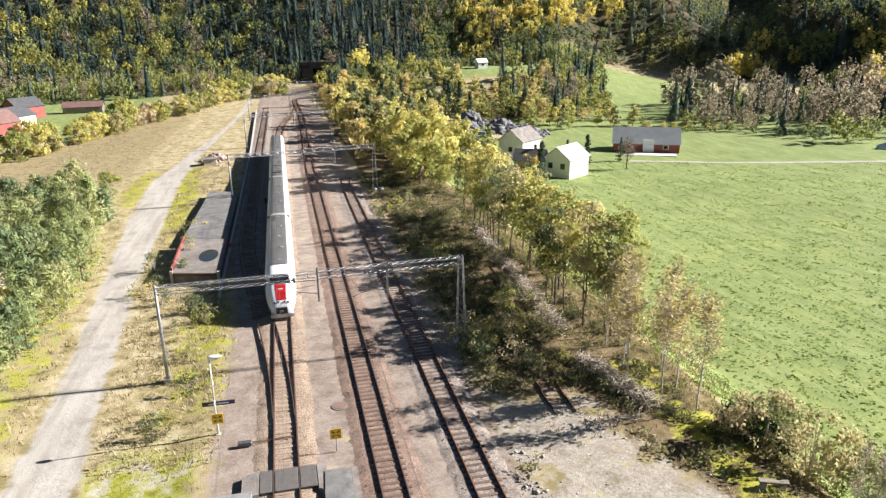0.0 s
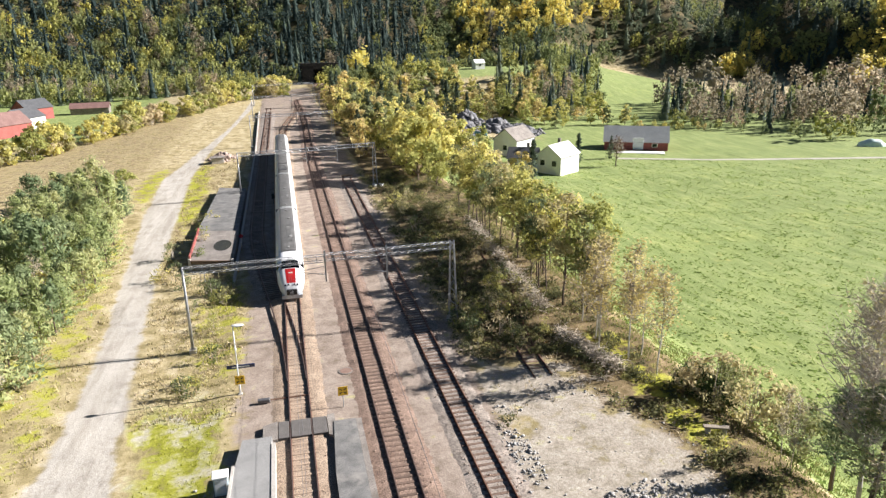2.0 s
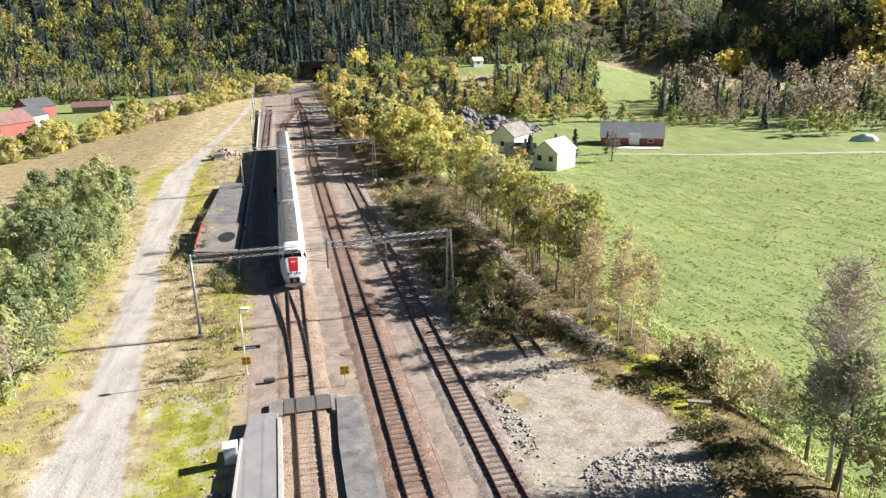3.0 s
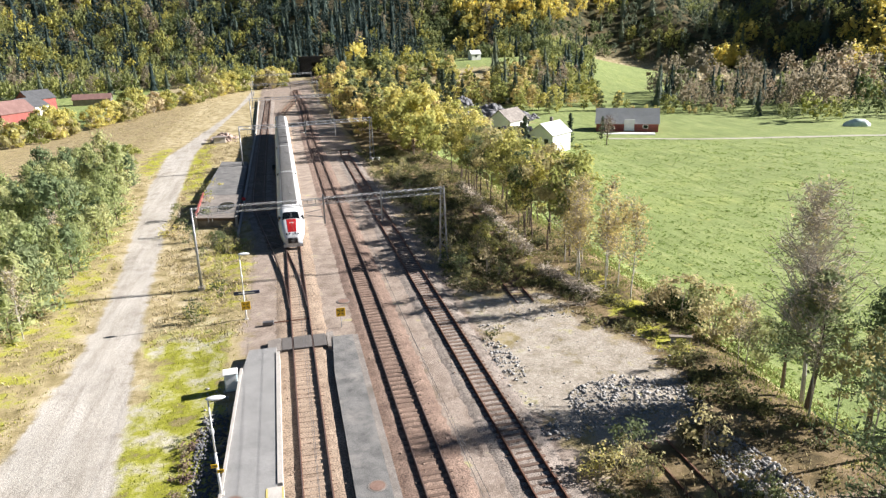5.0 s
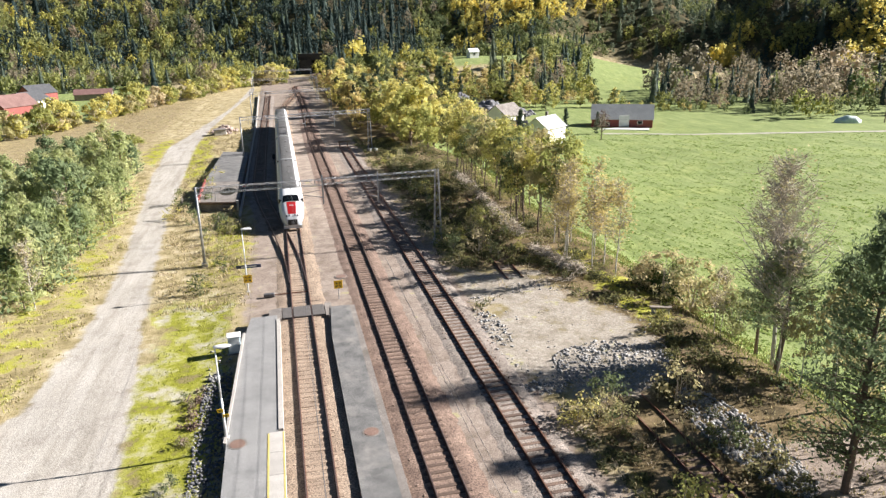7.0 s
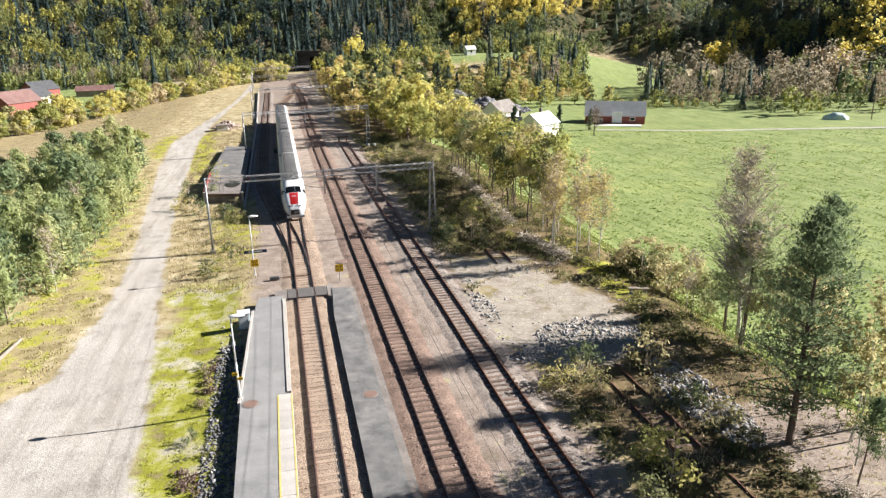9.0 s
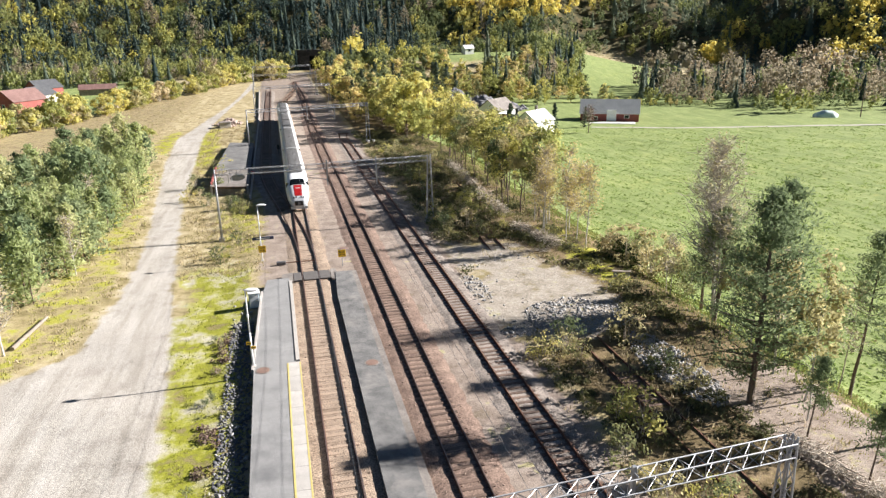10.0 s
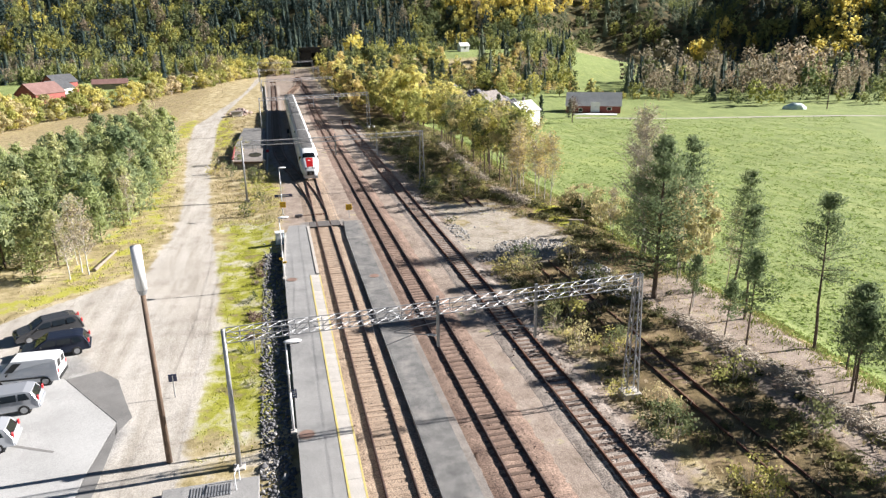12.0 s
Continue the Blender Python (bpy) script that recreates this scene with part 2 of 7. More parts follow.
FOREST_GOLD = leaf_material("forest_golden_leaves", [(0.0, (0.5, 0.48, 0.17)), (0.6, (0.66, 0.6, 0.2)), (1.0, (0.8, 0.66, 0.2))], 0.58, True, 0.03)
# the pale top stop paints sunlight onto the ravine's conifers
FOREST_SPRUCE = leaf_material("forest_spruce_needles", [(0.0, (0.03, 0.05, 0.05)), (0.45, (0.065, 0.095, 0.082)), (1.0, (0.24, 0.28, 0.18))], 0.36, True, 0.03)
FOREST_BARE = leaf_material("forest_brown_twigs", [(0.0, (0.26, 0.24, 0.17)), (0.5, (0.36, 0.31, 0.22)), (1.0, (0.48, 0.39, 0.28))], 0.55, True, 0.03)
GRASS_DRY = leaf_material("dry_straw_grass", [(0.0, (0.3, 0.26, 0.12)), (0.4, (0.46, 0.39, 0.22)), (0.8, (0.56, 0.47, 0.34)), (1.0, (0.36, 0.26, 0.195))], 0.4, True, 0.2)
HEATH = leaf_material("dark_heath_scrub", [(0.0, (0.08, 0.09, 0.045)), (0.4, (0.15, 0.15, 0.075)), (0.7, (0.24, 0.23, 0.095)), (1.0, (0.37, 0.36, 0.14))], 0.4, True, 0.2)


# ---------------------------------------------------------------- ground
ROAD_Y = [-120, -44, -30, -18, -12, 0, 15, 38, 64, 96, 124, 170, 230, 262]
ROAD_L = [-44, -44, -36, -23, -17.6, -16.6, -17, -19, -21.5, -23, -20, -15.2, -12.1, -11]
ROAD_R = [-11.5, -10.6, -10, -10.4, -11, -12.3, -13.6, -15.4, -16.4, -17.8, -17, -14, -10, -9]
FOOT_X = [-700, -250, -110, -30, 23, 60, 130, 190, 235, 270, 295, 330, 450, 900]
FOOT_Y = [250, 300, 345, 362, 354, 360, 370, 390, 415, 400, 320, 235, 150, 100]


def wob(x, y, s):
    return np.sin(x * 0.9 / s + 1.3) * np.cos(y * 1.1 / s + 0.4) + 0.5 * np.sin(x * 2.3 / s + y * 1.7 / s)


def height(x, y):
    x, y = np.asarray(x, float), np.asarray(y, float)
    z = -0.3 + 0 * x
    z = z - 0.2 * smoothstep(-5.2, -8, x)
    z = z - 2.2 * smoothstep(-26, -75, x) * smoothstep(90, 160, y)
    edge = 28.6 + 0.6 * np.sin(y * 0.13) - 2.6 * smoothstep(60, 110, y)
    z = z - 3.6 * smoothstep(edge, edge + 9, x) - 1.7 * smoothstep(edge + 9, edge + 50, x) * smoothstep(-40, 110, y)
    calm = 1 - smoothstep(-11, -13, x) * smoothstep(-24, -30, y)
    z = z + 0.05 * calm * wob(x, y, 3.0) * (smoothstep(15, 19, x) + smoothstep(-5, -9, x))
    far = smoothstep(45, 120, np.abs(x)) + smoothstep(150, 260, y)
    z = z + 0.35 * np.clip(far, 0, 1) * wob(x, y, 25.0)
    # grassy knoll with the hut, and the bank below it
    d = np.hypot((x - 98) / 1.25, (y - 300))
    z = z + 14.5 * smoothstep(80, 8, d)
    # meadow slope behind the barn
    z = z + 11 * smoothstep(230, 380, y) * smoothstep(115, 150, x) * smoothstep(230, 190, x)
    f = np.interp(x, FOOT_X, FOOT_Y)
    r = y - f + 8 * wob(x, y, 40.0)
    hill = 0.62 * np.where(r > 0, r * r / (r + 40), 0)
    h = x / np.maximum(y + 45, 30)
    cap = 150 - 72 * smoothstep(0.76, 0.86, h) - 122 * smoothstep(0.34, 0.66, h) * smoothstep(0.85, 0.74, h)
    hill = cap * (1 - np.exp(-hill / cap))
    bank = 45 * (1 - np.exp(-0.4 * np.maximum(0, 0.68 * (y + 45) - x) / 45))
    z = z + hill + 110 * smoothstep(560, 820, y) + bank * smoothstep(380, 470, y) * smoothstep(0.28, 0.42, h)
    return z


def axis(lo, hi, step, far_lo, far_hi):
    core = list(np.arange(lo, hi + 1e-6, step))
    s, v = step, core[0]
    left = []
    while v > far_lo:
        s = min(s * 1.13, 14)
        v -= s
        left.append(v)
    s, v = step, core[-1]
    right = []
    while v < far_hi:
        s = min(s * 1.13, 14)
        v += s
        right.append(v)
    return np.array(left[::-1] + core + right)


gx = axis(-30, 40, 0.55, -900, 1000)
gy = axis(-62, 70, 0.55, -260, 900)
GX, GY = np.meshgrid(gx, gy)
GZ = height(GX, GY)


def zones(x, y, z):
    """Soft masks: (road, moss, ballast, rubble), (field, heath, forest floor, asphalt)."""
    l, r = np.interp(y, ROAD_Y, ROAD_L), np.interp(y, ROAD_Y, ROAD_R)
    s = 0.9
    road = smoothstep(l - s, l + s, x) * smoothstep(r + s, r - s, x) * smoothstep(268, 258, y)
    moss = 0.85 * smoothstep(-13.5, -9.5, x + 0.8 * np.sin(y * 0.37)) * smoothstep(-4.6, -6.5, x) * smoothstep(-46, -40, y) * smoothstep(9, 1, y)
    road = np.maximum(road, 0.38 * smoothstep(-13, -11, x) * smoothstep(-4.6, -6, x) * smoothstep(-60, -50, y) * smoothstep(14, 4, y))
    moss = np.maximum(moss, 0.75 * smoothstep(4.5, 0, np.abs(x - r - 1.5)) * smoothstep(40, 70, y) * smoothstep(122, 100, y))
    moss = np.maximum(moss, 0.7 * smoothstep(4, 0, np.abs(x - l + 2)) * smoothstep(70, 85, y) * smoothstep(115, 100, y))
    moss = np.maximum(moss, 0.55 * smoothstep(24.5, 26, x) * smoothstep(30, 28, x) * smoothstep(-14, -8, y) * smoothstep(12, 4, y))
    moss = np.maximum(moss, 0.5 * smoothstep(-10, -8, x) * smoothstep(-3.5, -5.5, x) * smoothstep(5, 9, y) * smoothstep(34, 26, y))
    moss = np.maximum(moss, 0.42 * smoothstep(l - 9, l - 6, x) * smoothstep(l - 0.5, l - 2, x) * smoothstep(-26, -18, y) * smoothstep(66, 50, y))
    bal = smoothstep(-6.6, -2.6, x) * smoothstep(16.2, 12.8, x)
    bal = np.maximum(bal, smoothstep(-7.4, -6.2, x) * smoothstep(14, 13, x) * smoothstep(30, 48, y))
    bal = bal * smoothstep(330, 300, y)
    bal = np.maximum(bal, 0.95 * smoothstep(22.6, 24, x) * smoothstep(31.5, 29.5, x) * smoothstep(-25, -29, y))
    cx, cy = 18.6, -11.0
    rub = 0.8 * smoothstep(1.3, 0.6, np.hypot((x - cx) / 6.6, (y - cy) / 9.5))
    rub = np.maximum(rub, 0.85 * smoothstep(13, 14.5, x) * smoothstep(24, 20, x) * smoothstep(-6, -2, y) * smoothstep(8, 2, y))
    field = smoothstep(30.5, 34, x + 0.9 * np.sin(y * 0.21)) * smoothstep(168, 155, y + 0.1 * x)
    field = np.maximum(field, smoothstep(70, 85, x) * smoothstep(215, 200, y) * smoothstep(100, 110, y))
    field = np.maximum(field, smoothstep(34, 24, np.hypot((x - 106) / 1.5, y - 298)) * 0.85)
    field = np.maximum(field, smoothstep(112, 130, x) * smoothstep(215, 200, x) * smoothstep(190, 205, y) * smoothstep(425, 395, y))
    field = np.maximum(field, smoothstep(-45, -60, x) * smoothstep(150, 180, y) * smoothstep(350, 330, y))
    heath = smoothstep(14.5, 16.5, x) * smoothstep(33, 30, x) * (1 - rub)
    heath = np.maximum(heath, 0.42 * smoothstep(-24, -30, x) * smoothstep(60, 90, y) * smoothstep(-75, -60, x) * smoothstep(240, 200, y))
    f = np.interp(x, FOOT_X, FOOT_Y)
    forest = smoothstep(-12, 14, y - f) * (1 - field)
    asp = smoothstep(-13.6, -14.6, x + 0.45 * np.clip(y + 40.5, -9, 30) * (y > -40.5) - 0.2 * (y + 40.5) * (y < -40.5)) * smoothstep(-28, -30, y)
    return (road, moss, bal, rub), (field, heath, forest, asp)


def ground_material():
    m, n, l, p = material("ground_cover")
    co = n.new("ShaderNodeTexCoord")
    a1, a2 = n.new("ShaderNodeAttribute"), n.new("ShaderNodeAttribute")
    a1.attribute_name, a2.attribute_name = "zone_a", "zone_b"
    s1, s2 = n.new("ShaderNodeSeparateColor"), n.new("ShaderNodeSeparateColor")
    l.new(a1.outputs["Color"], s1.inputs[0])
    l.new(a2.outputs["Color"], s2.inputs[0])
    big = noise_tex(n, l, 0.13, 5, 0.55, co)
    mid = noise_tex(n, l, 0.55, 8, 0.65, co)
    fine = noise_tex(n, l, 5.0, 6, 0.7, co)
    grit = noise_tex(n, l, 17.0, 4, 0.7, co)

    blend = n.new("ShaderNodeMix")
    blend.inputs[0].default_value = 0.6
    l.new(fine.outputs[0], blend.inputs[2])
    l.new(mid.outputs[0], blend.inputs[3])

    def two(c, tex, lo=0.37, hi=0.63):
        r = ramp(n, [(lo, c[0]), ((lo + hi) / 2, c[1]), (hi, c[2])])
        l.new(tex.outputs[0], r.inputs[0])
        return r.outputs[0]

    def masked(mask, tex, k=0.75, soft=0.16):
        """The mask with its border broken up by noise."""
        st = n.new("ShaderNodeMapRange")
        st.inputs["From Min"].default_value = 0.34
        st.inputs["From Max"].default_value = 0.66
        l.new(tex.outputs[0], st.inputs["Value"])
        q = n.new("ShaderNodeMath")
        q.operation = "MULTIPLY_ADD"
        l.new(st.outputs[0], q.inputs[0])
        q.inputs[1].default_value = k
        l.new(mask, q.inputs[2])
        mr = n.new("ShaderNodeMapRange")
        mr.interpolation_type = "SMOOTHSTEP"
        c = 0.5 + k * 0.5
        mr.inputs["From Min"].default_value = c - soft
        mr.inputs["From Max"].default_value = c + soft
        l.new(q.outputs[0], mr.inputs["Value"])
        return mr.outputs[0]

    st = n.new("ShaderNodeMapping")
    st.inputs["Rotation"].default_value = (0, 0, radians(24))
    st.inputs["Scale"].default_value = (1.0, 0.16, 1.0)
    l.new(co.outputs["Object"], st.inputs["Vector"])
    mow = noise_tex(n, l, 0.8, 7, 0.72, vec=st.outputs[0])
    dry = two(((0.25, 0.205, 0.1), (0.41, 0.34, 0.19), (0.53, 0.45, 0.31)), mid)
    col = dry
    heath = two(((0.07, 0.055, 0.03), (0.16, 0.12, 0.06), (0.27, 0.2, 0.12)), mid)
    col = mix(n, l, masked(s2.outputs[1], mid, 0.8), col, heath)
    forest = two(((0.03, 0.035, 0.015), (0.07, 0.065, 0.03), (0.13, 0.1, 0.05)), big)
    col = mix(n, l, s2.outputs[2], col, forest)
    field = two(((0.15, 0.2, 0.066), (0.225, 0.28, 0.1), (0.31, 0.35, 0.15)), mow, 0.3, 0.7)
    field2 = two(((0.86, 0.86, 0.8), (1, 1, 1), (1.15, 1.1, 1.0)), big, 0.25, 0.75)
    field = mix(n, l, 1.0, field, field2, "MULTIPLY")
    col = mix(n, l, masked(s2.outputs[0], mid, 0.5), col, field)
    rub = two(((0.25, 0.215, 0.17), (0.36, 0.32, 0.265), (0.46, 0.42, 0.36)), fine, 0.33, 0.67)
    rub = mix(n, l, 1.0, rub, two(((0.66, 0.66, 0.62), (0.98, 0.97, 0.96), (1.1, 1.1, 1.1)), mid, 0.36, 0.62), "MULTIPLY")
    col = mix(n, l, masked(s1.outputs[2], mid, 0.75, 0.25), col, two(((0.175, 0.138, 0.11), (0.3, 0.243, 0.2), (0.4, 0.342, 0.292)), blend, 0.36, 0.64))
    col = mix(n, l, masked(a1.outputs["Alpha"], mid, 0.7, 0.2), col, rub)
    moss = two(((0.17, 0.18, 0.025), (0.31, 0.315, 0.03), (0.4, 0.385, 0.08)), mid)
    col = mix(n, l, masked(s1.outputs[1], mid, 0.95, 0.2), col, moss)
    rt = n.new("ShaderNodeMapping")
    rt.inputs["Rotation"].default_value = (0, 0, radians(-5))
    rt.inputs["Scale"].default_value = (1.0, 0.09, 1.0)
    l.new(co.outputs["Object"], rt.inputs["Vector"])
    rut = noise_tex(n, l, 1.1, 6, 0.6, vec=rt.outputs[0])
    road = two(((0.34, 0.31, 0.265), (0.42, 0.388, 0.34), (0.485, 0.455, 0.41)), rut, 0.3, 0.66)
    road = mix(n, l, 1.0, road, two(((0.82, 0.81, 0.8), (1, 1, 1), (1.06, 1.06, 1.06)), mid, 0.34, 0.6), "MULTIPLY")
    col = mix(n, l, masked(s1.outputs[0], mid, 0.5, 0.22), col, road)
    asp = two(((0.26, 0.255, 0.245), (0.33, 0.325, 0.31), (0.39, 0.385, 0.37)), mid)
    col = mix(n, l, a2.outputs["Alpha"], col, asp)
    gr = ramp(n, [(0.38, (0.6, 0.6, 0.6)), (0.62, (1.28, 1.28, 1.28))])
    l.new(grit.outputs[0], gr.inputs[0])
    col = mix(n, l, 0.85, col, gr.outputs[0], "MULTIPLY")
    l.new(col, p.inputs["Base Color"])
    p.inputs["Roughness"].default_value = 0.95
    p.inputs["Specular IOR Level"].default_value = 0.15
    b1 = n.new("ShaderNodeBump")
    b1.inputs["Strength"].default_value = 0.3
    b1.inputs["Distance"].default_value = 0.12
    l.new(fine.outputs[0], b1.inputs["Height"])
    b2 = n.new("ShaderNodeBump")
    b2.inputs["Strength"].default_value = 0.3
    b2.inputs["Distance"].default_value = 0.05
    l.new(grit.outputs[0], b2.inputs["Height"])
    l.new(b1.outputs[0], b2.inputs["Normal"])
    l.new(b2.outputs[0], p.inputs["Normal"])
    return m


MAT_GROUND = ground_material()
nx, ny = len(gx), len(gy)
idx = np.arange(nx * ny).reshape(ny, nx)
quads = np.stack([idx[:-1, :-1], idx[:-1, 1:], idx[1:, 1:], idx[1:, :-1]], -1).reshape(-1, 4)
g_me = np_mesh("ground", np.stack([GX, GY, GZ], -1).reshape(-1, 3), quads, MAT_GROUND, smooth=True)
za, zb = zones(GX, GY, GZ)
for nm, zz in (("zone_a", za), ("zone_b", zb)):
    at = g_me.attributes.new(nm, "FLOAT_COLOR", "POINT")
    at.data.foreach_set("color", np.stack([np.clip(v, 0, 1) for v in zz], -1).astype(np.float32).ravel())
tagged(new("ground", g_me), "gravel, moss, dry grass and green field ground of a valley", "ground", kind="structure")


def gz(x, y):
    return float(height(x, y))


# ---------------------------------------------------------------- tracks
def rail_bm(pts, half_gauge, side):
    """One rail swept along a centre line of (x, y): foot, web, head."""
    prof = [(-0.07, -0.17), (0.07, -0.17), (0.07, -0.155), (0.012, -0.14), (0.012, -0.045), (0.036, -0.036), (0.036, 0.0), (-0.036, 0.0), (-0.036, -0.036), (-0.012, -0.045), (-0.012, -0.14), (-0.07, -0.155)]
    bm = bmesh.new()
    rings = []
    for i, (x, y) in enumerate(pts):
        a, b = pts[max(i - 1, 0)], pts[min(i + 1, len(pts) - 1)]
        t = Vector((b[0] - a[0], b[1] - a[1])).normalized()
        nrm = Vector((t.y, -t.x))
        rings.append([bm.verts.new((x + nrm.x * (side * half_gauge + u), y + nrm.y * (side * half_gauge + u), w)) for u, w in prof])
    k = len(prof)
    for r0, r1 in zip(rings, rings[1:]):
        for j in range(k):
            f = bm.faces.new((r0[j], r0[(j + 1) % k], r1[(j + 1) % k], r1[j]))
            if j in (5, 6, 7):
                f.material_index = 1
    bm.faces.new(rings[0])
    bm.faces.new(rings[-1][::-1])
    bmesh.ops.recalc_face_normals(bm, faces=bm.faces[:])
    return bm


def curve_pts(f, y0, y1, step):
    n = max(2, int((y1 - y0) / step) + 1)
    return [(f(y), y) for y in np.linspace(y0, y1, n)]


def sleeper_mesh(name, mat, length=2.5):
    bm = bmesh.new()
    bbox(bm, (0, 0, -0.235), (length, 0.25, 0.15), 0.02)
    me = bpy.data.meshes.new(name)
    bm.to_mesh(me)
    bm.free()
    me.materials.append(mat)
    return me


def ballast_bed(parent, f, y0, y1, mat):
    """A low bank of ballast round the sleepers, with uneven shoulders."""
    rng = np.random.default_rng(int(abs(f(0.0)) * 100) + 3)
    u = np.array([-2.25, -1.9, -1.55, -1.25, -0.9, -0.6, -0.3, 0, 0.3, 0.6, 0.9, 1.25, 1.55, 1.9, 2.25])
    zz = np.interp(np.abs(u), [0, 1.3, 1.6, 2.25], [-0.19, -0.185, -0.22, -0.36])
    ys = np.concatenate([np.arange(y0, min(y1, 120), 0.4), np.arange(120, y1, 2.0)]) if y1 > 120 else np.arange(y0, y1, 0.4)
    V = np.zeros((len(ys), len(u), 3))
    for i, y in enumerate(ys):
        V[i, :, 0] = f(y) + u + rng.normal(size=len(u)) * 0.05
        V[i, :, 1] = y + rng.normal(size=len(u)) * 0.05
        V[i, :, 2] = zz + rng.normal(size=len(u)) * 0.014
    ix = np.arange(V.shape[0] * V.shape[1]).reshape(V.shape[:2])
    Q = np.stack([ix[:-1, :-1], ix[:-1, 1:], ix[1:, 1:], ix[1:, :-1]], -1).reshape(-1, 4)
    ob = new("ballast_bed", np_mesh("ballast_bed", V.reshape(-1, 3), Q, mat))
    ob.parent = parent


def make_track(label, f, y0, y1, near, mat, z=0.0, dy=0.6, sleepers_to=None, sleepers_from=None, length=2.1, head=MAT_RAILTOP, bed=None):
    tr = thing("railway_track", label, "railway track", 0, 0, z, kind="structure")
    pts = curve_pts(f, y0, y1, 3.0)
    for s in (-1, 1):
        r = part("rail", rail_bm(pts, 0.753, s), MAT_RAIL, tr)
        r.data.materials.append(head)
    if bed:
        ballast_bed(tr, f, (sleepers_from or y0), y1, bed)
    me = sleeper_mesh("sleeper", mat, length)
    rest = bmesh.new()
    rng = random.Random(int(y0 * 7 + f(0) * 31))
    y, n = (sleepers_from or y0) + 0.3, 0
    while y < (sleepers_to or y1):
        ang = math.degrees(math.atan2(f(y + 0.5) - f(y - 0.5), 1.0))
        m = pose(f(y) + rng.uniform(-0.03, 0.03), y, rng.uniform(-0.012, 0.012), 0, 0, -ang + rng.uniform(-0.7, 0.7))
        if near[0] < y < near[1] and n < 300:
            ob = new("sleeper", me)
            ob.parent = tr
            ob.matrix_basis = m
            n += 1
        else:
            b = bmesh.ops.create_cube(rest, size=1, matrix=m @ Matrix.Translation((0, 0, -0.235)) @ Matrix.Diagonal((length, 0.25, 0.15, 1)))
        y += dy
    if len(rest.verts):
        tagged(part("far_sleepers", rest, mat, tr), kind="stuff")
    else:
        rest.free()
    return tr


BED_RED = rough_surface("rusty_brown_ballast", (0.15, 0.098, 0.075), (0.32, 0.225, 0.172), 0.8, 0.95, 0, 1.0, 11, 0.4, grain=1.1)
BED_TAN = rough_surface("pale_tan_ballast", (0.24, 0.175, 0.125), (0.42, 0.325, 0.24), 0.8, 0.95, 0, 1.0, 11, 0.4, grain=1.1)
BED_GREY = rough_surface("grey_brown_ballast", (0.18, 0.15, 0.125), (0.38, 0.325, 0.28), 0.8, 0.95, 0, 1.0, 11, 0.4, grain=1.1)


def ease(a, b, v):
    u = min(1, max(0, (v - a) / (b - a)))
    return u * u * (3 - 2 * u)


def f_main2(y):
    return 6.15 + 1.4 * ease(90, 190, y) - 0.6 * ease(200, 250, y) + 16.5 * ease(240, 372, y)


def f_main1(y):
    a = 0.0 + 0.5 * ease(60, 130, y)
    return a + (f_main2(y) - a) * ease(150, 236, y)


def f_loop(y):
    return -4.25 + 4.2 * ease(54, 4, y) + 0.5 * ease(80, 210, y)


def f_siding(y):
    return 11.5 + 0.1 * ease(0, 80, y)


def f_old(y):
    return 19.25 + 0.3 * math.sin(y * 0.03) + 4.6 * ease(2, 34, y)


make_track("rusty main railway track on brown ballast", f_main2, -95, 372, (-58, 118), MAT_SLEEPER, bed=BED_RED)
make_track("platform railway track with pale dusty sleepers", f_main1, -95, 234, (-58, 118), MAT_SLEEPER_CONC, bed=BED_TAN)
make_track("passing loop track joining at a switch", f_loop, 6, 212, (26, 190), MAT_SLEEPER, -0.008, sleepers_from=25, bed=BED_GREY)
make_track("rusty dead-end siding track", f_siding, -95, 83, (-60, 83), MAT_SLEEPER, -0.03, head=MAT_RAIL, bed=BED_GREY)
make_track("overgrown abandoned rusty track", f_old, -75, -20, (-58, -20), MAT_SLEEPER, -0.16, head=MAT_RAIL)
make_track("overgrown abandoned rusty track", f_old, 2, 34, (2, 34), MAT_SLEEPER, -0.16, head=MAT_RAIL)

# ---------------------------------------------------------------- platforms
plat = thing("station_platform", "grey asphalt side platform with pale concrete edging and yellow lines", "platform", kind="structure")
bm = bmesh.new()
prism(bm, [(-4.5, -100), (-2.0, -100), (-2.0, -3.2), (-1.95, -2.4), (-3.9, -2.4), (-4.25, -5.4), (-4.75, -20)], -0.5, 0.36)
part("deck", bm, MAT_ASPHALT, plat)
bm = bmesh.new()
prism(bm, [(-1.98, -19.2), (-1.72, -19.2), (-1.72, -3.3), (-1.98, -3.3)], -0.4, 0.42)
part("edge_kerb", bm, MAT_CONCRETE, plat, "pale concrete kerb")
bm = bmesh.new()
prism(bm, [(-4.9, -20), (-4.75, -20), (-4.25, -5.4), (-4.42, -5.4)], -0.5, 0.47)
part("back_kerb", bm, MAT_CONCRETE, plat, "pale concrete kerb")
SLAB = bmesh.new()
bbox(SLAB, (0, 0, 0), (0.86, 1.98, 0.5), 0.015)
slab_me = bpy.data.meshes.new("edge_slab")
SLAB.to_mesh(slab_me)
SLAB.free()
slab_me.materials.append(MAT_CONCRETE)
for i in range(24):
    ob = new("edge_slab", slab_me)
    ob.parent = plat
    ob.matrix_basis = pose(-2.1, -20.4 - 2.0 * i, 0.125)
for xx, w in ((-2.52, 0.1), (-1.72, 0.09)):
    bm = bmesh.new()
    box(bm, (xx, -60, 0.378), (w, 81, 0.008))
    part("yellow_line", bm, MAT_YELLOW, plat, "worn yellow safety line")

